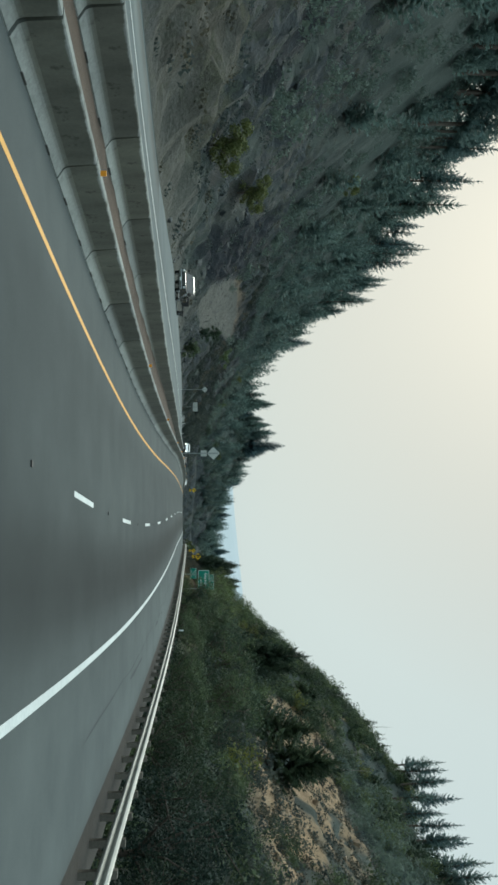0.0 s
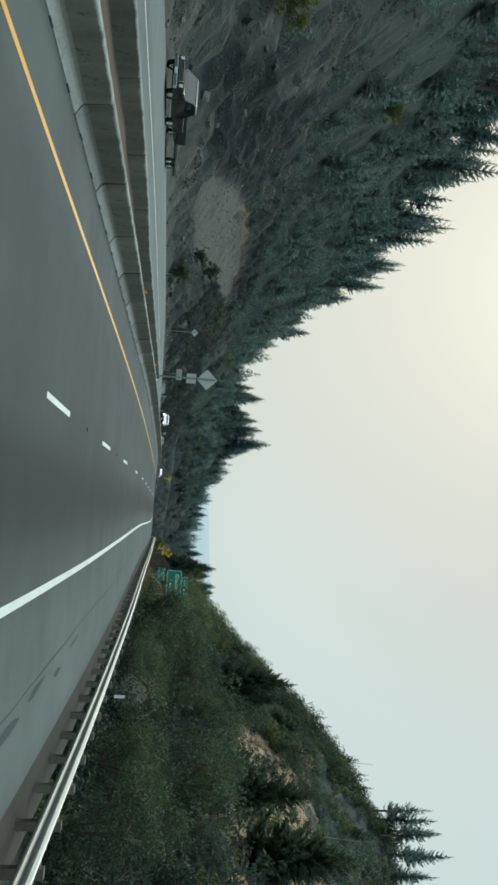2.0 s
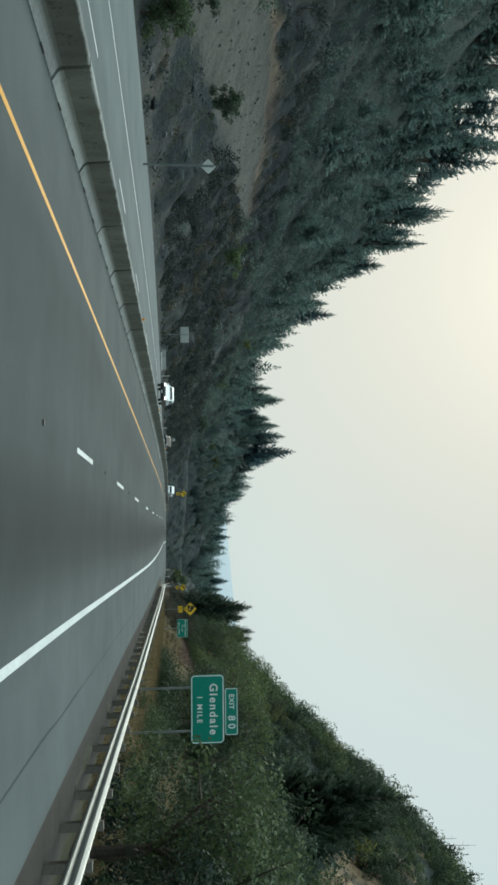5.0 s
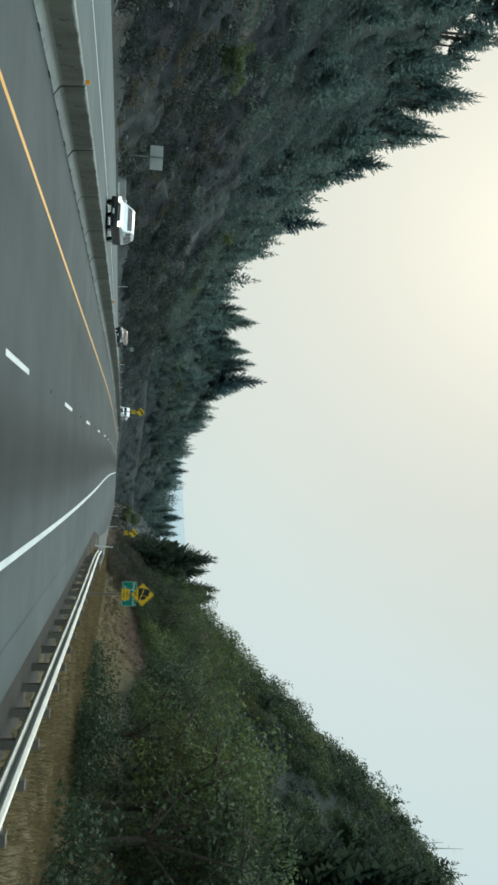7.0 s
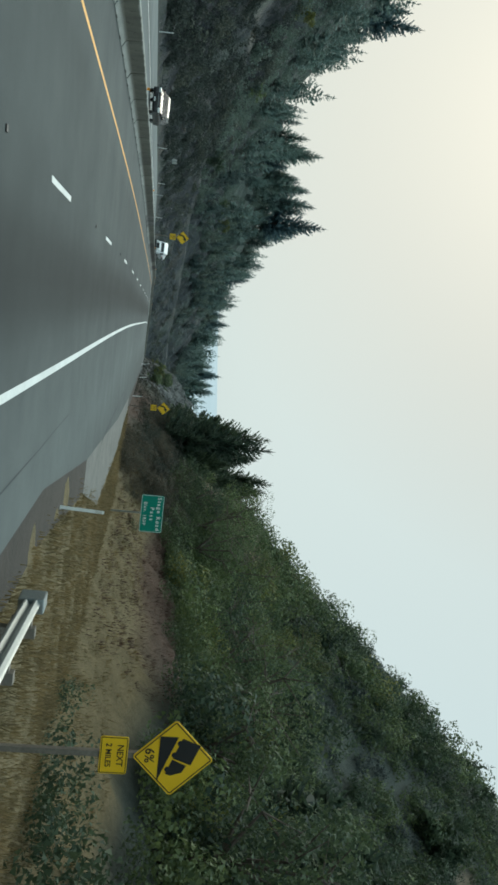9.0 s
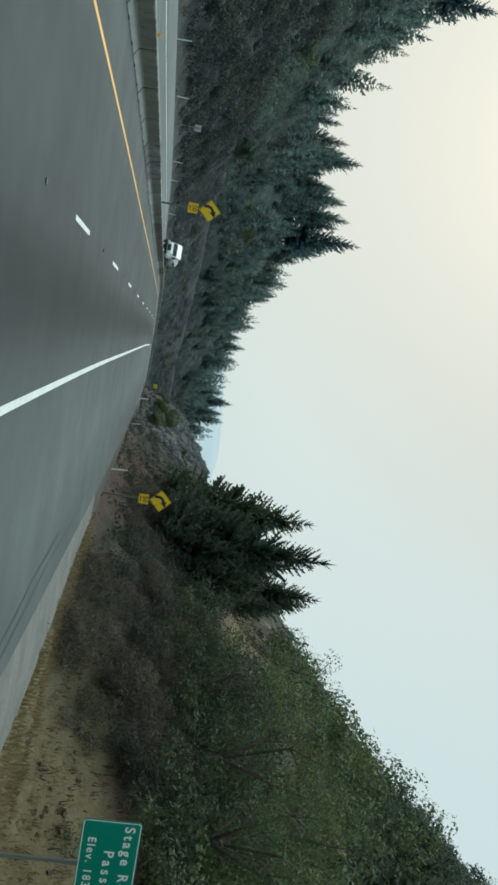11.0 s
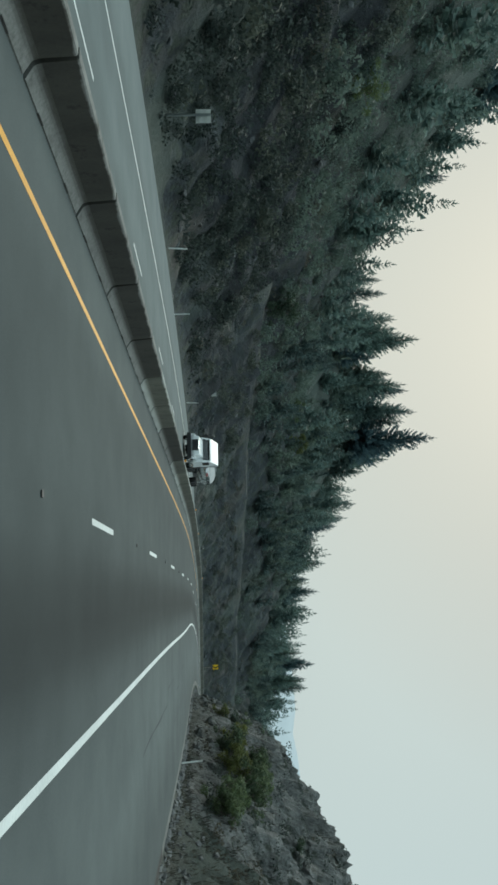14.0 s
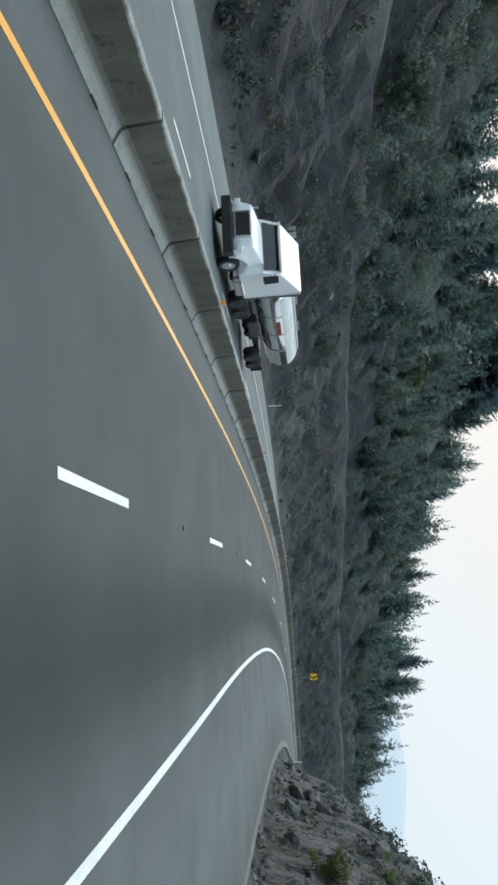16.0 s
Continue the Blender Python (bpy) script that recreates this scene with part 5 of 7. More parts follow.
def flat_trailer(m):
    v = empty("flatbed_trailer", m, "low black flatbed trailer with two axles behind the pickup", "trailer")
    slab(v, "deck", -1.1, 1.1, 1.4, 7.0, 0.62, 0.74, M_PLASTIC)
    for sx in (-1, 1):
        slab(v, "side_rail", sx * 1.08 - 0.04, sx * 1.08 + 0.04, 1.4, 7.0, 0.74, 0.86, M_BLACK_PAINT)
        bm = bmesh.new()
        tube(bm, (sx * 0.8, 1.5, 0.6), (0, 0.0, 0.55), 0.06, 0.06)
        part("drawbar", bm, M_PLASTIC, v)
        slab(v, "mudguard", sx * 1.2 - 0.12, sx * 1.2 + 0.12, 3.5, 5.2, 0.72, 0.78, M_PLASTIC)
        for y in (3.95, 4.8):
            wheel(v, sx * 1.2, y, 0.34, 0.22)
    slab(v, "front_rack", -1.1, 1.1, 1.38, 1.46, 0.74, 1.35, M_PLASTIC)
    return v


def suv(m, paint, low, label, lamp, high=1.72):
    v = empty("sport_utility_car", m, label, "car")
    side_body(v, "lower_body", [(0.08, 0.30), (0.0, 0.55), (0.10, 0.80), (0.3, 0.86), (4.4, 0.90), (4.58, 0.75), (4.55, 0.34)], 0.92, low, 0.05, 0.7)
    side_body(v, "hood", [(0.08, 0.80), (0.14, 0.92), (1.05, 1.06), (1.3, 0.84)], 0.86, paint, 0.15, 0.9)
    side_body(v, "upper_body", [(1.0, 0.86), (1.02, 1.06), (1.85, high - 0.12), (2.2, high), (3.9, high - 0.03), (4.45, 1.15), (4.5, 0.86)], 0.91, paint, 0.30, 1.05)
    quad_panel(v, "windshield", [(-0.80, 1.08, 1.09), (0.80, 1.08, 1.09), (0.66, 1.80, high - 0.14), (-0.66, 1.80, high - 0.14)], M_GLASS)
    for sx in (-1, 1):
        for ya, yb in ((1.55, 2.45), (2.55, 3.35), (3.42, 4.05)):
            x0, x1 = 0.915, 0.915 - 0.30 * (high - 0.2 - 1.05) + 0.012
            quad_panel(v, "side_window", [(sx * x0, ya, 1.08), (sx * x0, yb, 1.08), (sx * x1, min(yb, 3.9), high - 0.2), (sx * x1, max(ya, 1.95), high - 0.2)], M_GLASS)
        slab(v, "headlamp", sx * 0.74 - 0.16, sx * 0.74 + 0.16, 0.02, 0.20, 0.72, 0.88, lamp, 0.02)
        slab(v, "mirror", sx * 1.03 - 0.10, sx * 1.03 + 0.10, 1.38, 1.50, 1.02, 1.18, paint, 0.03)
        for y in (0.9, 3.65):
            wheel(v, sx * 0.80, y, 0.35, 0.22, M_SILVER_PAINT)
    slab(v, "grille", -0.52, 0.52, -0.01, 0.06, 0.60, 0.84, M_PLASTIC, 0.03)
    slab(v, "grille_bar", -0.54, 0.54, -0.02, -0.008, 0.70, 0.74, M_CHROME, 0.006)
    slab(v, "bumper", -0.90, 0.90, -0.06, 0.12, 0.30, 0.54, low, 0.05)
    slab(v, "number_plate", -0.16, 0.16, -0.068, -0.061, 0.40, 0.50, M_SIGN_WHITE, 0.003)
    return v


def tank_truck(m):
    v = empty("tank_truck", m, "white conventional tractor with a polished steel tank behind", "truck")
    slab(v, "chassis", -0.5, 0.5, 0.5, 15.0, 0.62, 0.90, M_PLASTIC)
    slab(v, "bumper", -1.22, 1.22, -0.05, 0.35, 0.42, 0.86, M_PLASTIC, 0.06)
    side_body(v, "hood", [(0.18, 0.80), (0.12, 1.15), (0.22, 1.72), (2.15, 2.02), (2.3, 0.80)], 1.02, M_WHITE_PAINT, 0.22, 1.1, 0.09)
    for sx in (-1, 1):
        side_body_ = bmesh.new()
        prof = []
        for k in range(9):
            a = math.pi * k / 8
            prof.append((1.30 - 0.86 * math.cos(a), 0.62 + 0.74 * math.sin(a)))
        ring = [[side_body_.verts.new((sx * x, y, z)) for y, z in prof] for x in (0.88, 1.24)]
        for k in range(8):
            side_body_.faces.new((ring[0][k], ring[0][k + 1], ring[1][k + 1], ring[1][k]))
        bmesh.ops.solidify(side_body_, geom=side_body_.faces[:], thickness=0.03)
        part("fender", side_body_, M_WHITE_PAINT, v)
        slab(v, "headlamp", sx * 0.98 - 0.17, sx * 0.98 + 0.17, 0.12, 0.30, 0.98, 1.24, M_LENS, 0.04)
        wheel(v, sx * 1.05, 1.30, 0.50, 0.30)
        slab(v, "fuel_tank", sx * 0.98 - 0.28, sx * 0.98 + 0.28, 2.7, 4.3, 0.48, 1.02, M_CHROME, 0.12)
        bm = bmesh.new()
        tube(bm, (sx * 1.16, 4.75, 1.0), (sx * 1.16, 4.75, 3.7), 0.08, 0.08, 10)
        part("exhaust_stack", bm, M_CHROME, v)
        slab(v, "mirror", sx * 1.42 - 0.11, sx * 1.42 + 0.11, 2.25, 2.36, 1.95, 2.65, M_PLASTIC, 0.03)
        bm = bmesh.new()
        tube(bm, (sx * 1.05, 2.45, 2.5), (sx * 1.40, 2.32, 2.5), 0.025, 0.025, 6)
        part("mirror_arm", bm, M_PLASTIC, v)
        for y in (5.3, 6.6, 13.0, 14.25):
            for x in (0.78, 1.10):
                wheel(v, sx * x, y, 0.50, 0.27, M_PLASTIC)
        slab(v, "mud_flap", sx * 0.95 - 0.30, sx * 0.95 + 0.30, 15.0, 15.03, 0.25, 0.95, M_PLASTIC, 0.005)
        quad_panel(v, "side_window", [(sx * 1.235, 2.55, 1.95), (sx * 1.235, 3.25, 1.95), (sx * 1.20, 3.25, 2.62), (sx * 1.20, 2.72, 2.62)], M_GLASS)
    slab(v, "grille", -0.56, 0.56, 0.06, 0.20, 0.92, 1.66, M_CHROME, 0.05)
    slab(v, "grille_mesh", -0.48, 0.48, 0.045, 0.062, 1.0, 1.6, M_PLASTIC, 0.01)
    side_body(v, "cab", [(2.15, 0.85), (2.15, 1.95), (2.52, 2.78), (2.95, 2.98), (4.5, 3.62), (4.62, 3.62), (4.62, 0.85)], 1.24, M_WHITE_PAINT, 0.05, 1.9, 0.08)
    quad_panel(v, "windshield", [(-1.08, 2.13, 2.02), (1.08, 2.13, 2.02), (1.02, 2.44, 2.70), (-1.02, 2.44, 2.70)], M_GLASS)
    slab(v, "sun_visor", -1.1, 1.1, 2.25, 2.5, 2.74, 2.84, M_WHITE_PAINT, 0.02)
    n, rings = 20, []
    for y, r in ((5.3, 0.55), (5.42, 0.92), (5.6, 1.02), (14.6, 1.02), (14.78, 0.92), (14.9, 0.55)):
        rings.append([(1.16 * r * math.cos(2 * math.pi * k / n), y, 2.20 + 0.98 * r * math.sin(2 * math.pi * k / n)) for k in range(n)])
    bm = bmesh.new()
    loft(bm, rings)
    tank = part("tank", bm, M_CHROME, v, "polished steel tank with a white upper half")
    tank.data.polygons.foreach_set("use_smooth", [True] * len(tank.data.polygons))
    bm = bmesh.new()
    top = [[(1.195 * math.cos(math.pi * (0.12 + 0.76 * k / 14)), y, 2.20 + 1.012 * math.sin(math.pi * (0.12 + 0.76 * k / 14))) for k in range(15)] for y in (5.55, 14.65)]
    A_, B_ = [bm.verts.new(p) for p in top[0]], [bm.verts.new(p) for p in top[1]]
    for k in range(14):
        bm.faces.new((A_[k], A_[k + 1], B_[k + 1], B_[k]))
    bmesh.ops.solidify(bm, geom=bm.faces[:], thickness=0.02)
    part("tank_top", bm, M_WHITE_PAINT, tank, "white painted upper shell")
    for y in (7.4, 9.8, 12.2):
        bm = bmesh.new()
        loft(bm, [[(1.20 * math.cos(2 * math.pi * k / n), y + d, 2.20 + 1.02 * math.sin(2 * math.pi * k / n)) for k in range(n)] for d in (-0.04, 0.04)])
        part("band", bm, M_STEEL, tank)
    for sx in (-1, 1):
        quad_panel(v, "lettering_bars", [(sx * 1.215, 8.0, 2.20), (sx * 1.215, 9.6, 2.20), (sx * 1.195, 9.6, 2.45), (sx * 1.195, 8.0, 2.45)], M_RED_LETTER)
        slab(v, "side_box", sx * 1.0 - 0.22, sx * 1.0 + 0.22, 7.6, 9.6, 0.72, 1.2, M_PLASTIC, 0.03)
    slab(v, "walkway", -0.35, 0.35, 6.0, 14.2, 3.2, 3.27, M_WHITE_PAINT, 0.01)
    for y in (8.0, 11.6):
        bm = bmesh.new()
        tube(bm, (0, y, 3.1), (0, y, 3.42), 0.28, 0.26, 14)
        part("hatch", bm, M_STEEL, tank)
    return v


pickup(station(78.2, -24.0, float(OPP_Z(78.2)) + 0.004, 0))
flat_trailer(station(84.4, -24.2, float(OPP_Z(84.4)) + 0.004, 1))
# shade on the white car's lower half is put in as black paint
suv(station(175.0, -14.9, float(OPP_Z(175)) + 0.004), M_WHITE_PAINT, M_BLACK_PAINT, "white sport utility car with its shaded lower body coloured black on the road", M_LAMP)
suv(station(226.0, -15.0, float(OPP_Z(226)) + 0.004), M_BLACK_PAINT, M_BLACK_PAINT, "black car with bright windows on the oncoming road", M_LENS, 1.58)
tank_truck(station(333.2, -13.9, float(OPP_Z(333)) + 0.004, -1.5) @ Matrix.Diagonal((0.95, 0.97, 0.87, 1)))


# ---- trees ----
RNG = np.random.default_rng(7)


def fir_arrays(height, spread, levels, per_level, seed, twigs=4, bare=0.0):
    """Needle-bearing boughs of a fir: each bough a narrow spine with twigs hanging off both sides, sweeping up at the tip."""
    r = np.random.default_rng(seed)
    V, Fc = [], []
    low = r.uniform(0.04, 0.14) + bare
    for k in range(levels):
        u = ((k + 0.4) / levels) ** 0.95
        reach = spread * ((1 - u) ** 0.85 + 0.03) * r.uniform(0.78, 1.15)
        n = max(4, int(per_level * (1 - 0.45 * u)))
        a0 = r.uniform(0, 6.28)
        for j in range(n):
            if r.random() < 0.08:
                continue
            z = height * (low + (0.985 - low) * u) + r.normal(0, 0.5 * height / levels)
            a = a0 + 2 * math.pi * j / n + r.normal(0, 0.22)
            ln = reach * r.uniform(0.5, 1.15)
            d = np.array([math.cos(a), math.sin(a), 0.0])
            side = np.array([-d[1], d[0], 0.0])
            rise, curl = r.uniform(-0.30, 0.0) + 0.7 * u, r.uniform(0.10, 0.40)
            spine = lambda f: d * ln * f + [0, 0, z + ln * (rise * f + curl * f * f)]
            for q in range(twigs):
                f = (q + 0.5 + r.uniform(-0.3, 0.3)) / twigs
                for sg in (1, -1):
                    tl = ln * ((0.46 if twigs < 6 else 0.32) * (1 - f) + (0.16 if twigs < 6 else 0.09)) * r.uniform(0.7, 1.25)
                    base = len(V)
                    tip = spine(f) + side * sg * tl * 0.8 + d * tl * 0.6 - [0, 0, tl * r.uniform(0.05, 0.5)]
                    V += [spine(max(0.0, f - 0.62 / twigs)), spine(min(1.0, f + 0.75 / twigs)), tip]
                    Fc.append((base, base + 1, base + 2))
            base = len(V)
            V += [spine(0.72) + side * 0.05 * ln, spine(0.72) - side * 0.05 * ln, spine(1.08)]
            Fc.append((base, base + 1, base + 2))
    base = len(V)
    V += [np.array([0.14, 0, height * 0.93]), np.array([-0.08, 0.11, height * 0.93]), np.array([-0.08, -0.11, height * 0.93]), np.array([0, 0, height * 1.03])]
    Fc += [(base, base + 1, base + 3), (base + 1, base + 2, base + 3), (base + 2, base, base + 3)]
    return np.array(V), np.array(Fc)


def leaf_cloud(centres, radii, count, size, seed, flat_=0.8):
    """Small leaf blades scattered in and over clumps."""
    r = np.random.default_rng(seed)
    k = r.choice(len(centres), count, p=np.array(radii) ** 2 / np.sum(np.array(radii) ** 2))
    d = r.normal(size=(count, 3))
    d /= np.linalg.norm(d, axis=1)[:, None]
    rad = np.array(radii)[k] * r.uniform(0.45, 1.05, count) ** 0.6
    c = np.array(centres)[k] + d * rad[:, None] * [1, 1, flat_]
    n = d + r.normal(0, 0.32, (count, 3))
    n /= np.linalg.norm(n, axis=1)[:, None]
    t = np.cross(n, r.normal(size=(count, 3)))
    t /= np.linalg.norm(t, axis=1)[:, None] + 1e-9
    b = np.cross(n, t)
    sz = size * r.uniform(0.6, 1.5, count)[:, None]
    V = np.stack([c - t * sz, c + t * sz * 0.7 + b * sz * 0.62, c + t * sz * 0.7 - b * sz * 0.62 + n * sz * 0.15], 1).reshape(-1, 3)
    F_ = np.arange(count * 3).reshape(-1, 3)
    return V, F_


def mesh_of(name, V, F_, material):
    me = bpy.data.meshes.new(name)
    me.from_pydata(V.tolist(), [], F_.tolist())
    me.materials.append(material)
    return me


def tree_thing(name, m, label, category, trunk_me, crown_me, group=""):
    t = empty(name, m, label, category, group)
    for nm, me in (("trunk", trunk_me), ("crown", crown_me)):
        o = new(nm, me)
        o.parent = t
    return t


def fir_kind(height, spread, levels, per_level, seed, material, twigs=4, bare=0.0):
    V, F_ = fir_arrays(height, spread, levels, per_level, seed, twigs, bare)
    bm = bmesh.new()
    tube(bm, (0, 0, -1.0), (0.05, 0.03, height * 0.5), height * 0.020, height * 0.012, 7)
    tube(bm, (0.05, 0.03, height * 0.5), (0, 0, height * 0.99), height * 0.012, 0.015, 6)
    me = bpy.data.meshes.new("trunk")
    bm.to_mesh(me)
    bm.free()
    me.materials.append(M_BARK)
    return me, mesh_of("crown", V, F_, material)


def oak_kind(height, spread, seed, material, leaves=2300, size=0.14):
    """A broad tree: leaning limbs that fork, and leaf clumps round their ends, with gaps between."""
    r = np.random.default_rng(seed)
    bm = bmesh.new()
    tube(bm, (0, 0, -0.8), (0.1, 0.05, height * 0.28), height * 0.028, height * 0.02, 8)
    cs, rs = [], []
    top = Vector((0.1, 0.05, height * 0.28))
    for k in range(7):
        a = 2 * math.pi * k / 7 + r.uniform(-0.3, 0.3)
        e = r.uniform(0.25, 1.2)
        ln = height * r.uniform(0.28, 0.5)
        mid = top + Vector((math.cos(a) * math.cos(e), math.sin(a) * math.cos(e), math.sin(e))) * ln
        mid.x *= spread / height * 1.6
        mid.y *= spread / height * 1.6
        tube(bm, top, mid, height * 0.013, height * 0.006, 6)
        for _ in range(3):
            p = mid + Vector((r.normal(0, 0.16), r.normal(0, 0.16), r.uniform(-0.05, 0.24))) * height
            tube(bm, mid, p, height * 0.006, height * 0.002, 5)
            cs.append(tuple(p))
            rs.append(height * r.uniform(0.085, 0.16))
    for zf, rf in ((0.34, 0.20), (0.46, 0.20), (0.58, 0.18)):
        cs.append((0.1, 0.05, height * zf))
        rs.append(height * rf)
    for _ in range(6):
        a, q = r.uniform(0, 6.28), r.uniform(0.3, 0.9)
        cs.append((math.cos(a) * spread * q, math.sin(a) * spread * q, height * r.uniform(0.12, 0.4)))
        rs.append(height * r.uniform(0.08, 0.14))
    me = bpy.data.meshes.new("trunk")
    bm.to_mesh(me)
    bm.free()
    me.materials.append(M_BARK)
    V, F_ = leaf_cloud(cs, rs, leaves, size, seed + 1)
    return me, mesh_of("crown", V, F_, material)


def place(s, lat, scale=1.0, sink=0.0):
    z = float(hill(s, lat))
    x, y, zz = at(s, lat, z - sink)
    return pose(x, y, zz, RNG.uniform(-2, 2), RNG.uniform(-2, 2), RNG.uniform(0, 360)) @ Matrix.Diagonal((scale, scale, scale * RNG.uniform(0.92, 1.1), 1))


FIRS = [fir_kind(16, 5.0, 38, 14, 11, M_FIR, 8), fir_kind(15, 4.6, 36, 14, 12, M_FIR, 8), fir_kind(17, 5.6, 40, 14, 13, M_FIR, 8)]
FIRS_B = [fir_kind(16, 4.4, 32, 12, 21, M_FIR_HAZED, 6), fir_kind(15, 4.0, 30, 12, 22, M_FIR_HAZED, 6), fir_kind(17, 4.8, 34, 12, 23, M_FIR_HAZED, 6)]
FIRS_LEAN = [fir_kind(16, 2.7, 26, 9, 26, M_FIR_HAZED, 6, 0.22), fir_kind(15, 2.4, 25, 9, 27, M_FIR_HAZED, 6, 0.30), fir_kind(17, 3.1, 27, 9, 28, M_FIR_HAZED, 6, 0.16), fir_kind(14, 2.9, 22, 8, 29, M_FIR_HAZED, 6, 0.34)]
OAKS_NEAR = [oak_kind(9, 4.0, 31, M_OAK_DEEP, 6500, 0.088), oak_kind(9, 4.6, 32, M_OAK, 6500, 0.088), oak_kind(8, 3.6, 33, M_OAK_DEEP, 6000, 0.085)]
OAKS_DEEP = [oak_kind(9, 4.0, 36, M_OAK_DEEP, 3000, 0.125), oak_kind(9, 4.6, 37, M_OAK, 3000, 0.125), oak_kind(8, 3.6, 38, M_OAK_DEEP, 3000, 0.12)]
OAKS_LACY = [oak_kind(9, 4.0, 131, M_OAK, 5200, 0.075), oak_kind(9, 4.6, 132, M_MADRONE, 5200, 0.075), oak_kind(8, 3.6, 133, M_OAK, 5000, 0.072), oak_kind(8, 3.4, 134, M_YELLOWING, 5000, 0.072)]
OAKS = [oak_kind(9, 4.0, 31, M_OAK, 3400, 0.104), oak_kind(9, 4.6, 32, M_MADRONE, 3400, 0.104), oak_kind(8, 3.6, 33, M_OAK, 3400, 0.1), oak_kind(8, 3.4, 34, M_YELLOWING, 3600, 0.1)]


def scatter_things(name, kinds, label, category, group, spots):
    """spots: (s, lat, scale, kind index)."""
    for s, lat, sc, k in spots:
        tree_thing(name, place(s, lat, sc, 0.2), label, category, *kinds[k], group)


# dark firs above the summit sign
scatter_things("fir_tree", FIRS, "tall dark green fir with drooping boughs on the bank", "tree", "firs on the roadside bank",
               [(s_, lat_, (top_ - float(hill(s_, lat_))) / (16, 15, 17)[k_], k_) for s_, lat_, top_, k_ in
                ((279, 17, 20.5, 1), (257, 15, 16.5, 1), (267, 21, 19.5, 1), (263, 17.5, 16, 0), (272, 19, 17, 0), (252.5, 14.4, 11, 0), (275, 15.5, 14, 0), (268, 16, 13.5, 2), (260, 20, 15, 0), (260, 14.5, 12, 0), (284, 19, 17, 0), (271, 23, 19, 2), (254, 17, 12, 2))])
# ridge firs on the left, up to the skyline
ridge = []
s_ = 60.0
while s_ < 540:
    lat_ = -90 + RNG.normal(0, 5)
    need = float(TOPS(s_)) - float(hill(s_, lat_))
    sc = np.clip(need * RNG.uniform(0.78, 1.04) / 16.0, 0.45, 1.75)
    ridge.append((s_, lat_, sc, int(RNG.integers(4))))
    s_ += RNG.uniform(1.3, 3.4)
scatter_things("fir_tree", FIRS_LEAN, "slim haze-paled fir on the skyline of the wooded ridge", "tree", "firs on the ridge", [q for q in ridge if q[0] < 335])
scatter_things("fir_tree", FIRS_B, "full haze-paled fir on the skyline of the wooded ridge", "tree", "firs on the ridge", [(a, b, c, k % 3) for a, b, c, k in ridge[::2] if a >= 335])
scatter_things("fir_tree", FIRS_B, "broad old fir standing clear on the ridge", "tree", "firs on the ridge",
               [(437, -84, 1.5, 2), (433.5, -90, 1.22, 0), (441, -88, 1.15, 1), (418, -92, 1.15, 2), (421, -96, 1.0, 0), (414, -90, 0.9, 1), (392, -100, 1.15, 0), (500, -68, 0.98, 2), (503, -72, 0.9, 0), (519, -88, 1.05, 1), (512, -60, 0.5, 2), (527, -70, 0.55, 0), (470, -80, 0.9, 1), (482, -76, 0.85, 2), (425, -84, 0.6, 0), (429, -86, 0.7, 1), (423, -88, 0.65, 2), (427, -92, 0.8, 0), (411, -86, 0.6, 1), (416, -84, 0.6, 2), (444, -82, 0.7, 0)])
scatter_things("fir_tree", FIRS, "dark fir rising above the broadleaf woodland", "tree", "firs on the roadside bank",
               [(183, 30, 1.12, 0), (180, 32, 0.92, 1), (187, 31.5, 0.85, 2), (111, 31, 0.72, 2), (114, 33, 0.6, 0), (128, 31, 0.6, 2)])
scatter_things("fir_tree", FIRS_LEAN, "lacy haze-paled fir on the skyline above the bare slope", "tree", "firs on the ridge",
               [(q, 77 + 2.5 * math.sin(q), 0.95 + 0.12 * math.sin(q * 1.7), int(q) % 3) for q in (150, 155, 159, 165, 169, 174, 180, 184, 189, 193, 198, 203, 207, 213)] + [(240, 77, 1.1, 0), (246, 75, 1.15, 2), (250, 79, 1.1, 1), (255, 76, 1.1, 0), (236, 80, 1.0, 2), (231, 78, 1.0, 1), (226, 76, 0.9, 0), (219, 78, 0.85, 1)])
# broadleaf trees behind the guardrail and up the right bank
near = []
for s_ in np.arange(8, 176, 3.4):
    for lat_ in (11.5, 18.0):
        if 118 < s_ and lat_ < 14:
            continue
        near.append((s_ + RNG.uniform(-1.5, 1.5), lat_ + RNG.uniform(-1.8, 2.2), RNG.uniform(0.62, 1.0) * float(np.interp(s_, [20, 90, 130, 160], [0.66, 0.72, 1.0, 1.1])) * (0.72 if lat_ > 14 and 30 < s_ < 84 else 1.0), int(RNG.choice([0, 1, 2, 0, 2]))))
near += [(165, 16.5, 1.15, 1), (170, 17.5, 1.2, 3), (172.5, 19.5, 1.1, 3), (160, 16, 1.0, 0), (178, 20, 1.1, 1), (184, 21.5, 1.15, 2), (190, 22, 1.0, 0), (196, 20.5, 0.9, 2), (228, 20, 0.8, 1), (233, 19, 0.85, 0), (238, 18, 0.95, 2), (242, 19.5, 0.9, 1), (246, 21, 0.8, 0), (222, 24, 1.0, 2), (214, 24, 1.1, 1), (206, 23, 1.0, 0),
         (236, 24, 1.0, 1), (230, 26, 1.0, 2), (243, 26, 0.9, 3)]
front = [q for q in near if q[1] < 14.2 and q[0] > 24 and q[3] < 3]
near = [q for q in near if q not in front]
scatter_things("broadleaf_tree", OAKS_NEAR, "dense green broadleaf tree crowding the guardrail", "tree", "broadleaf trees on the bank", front)
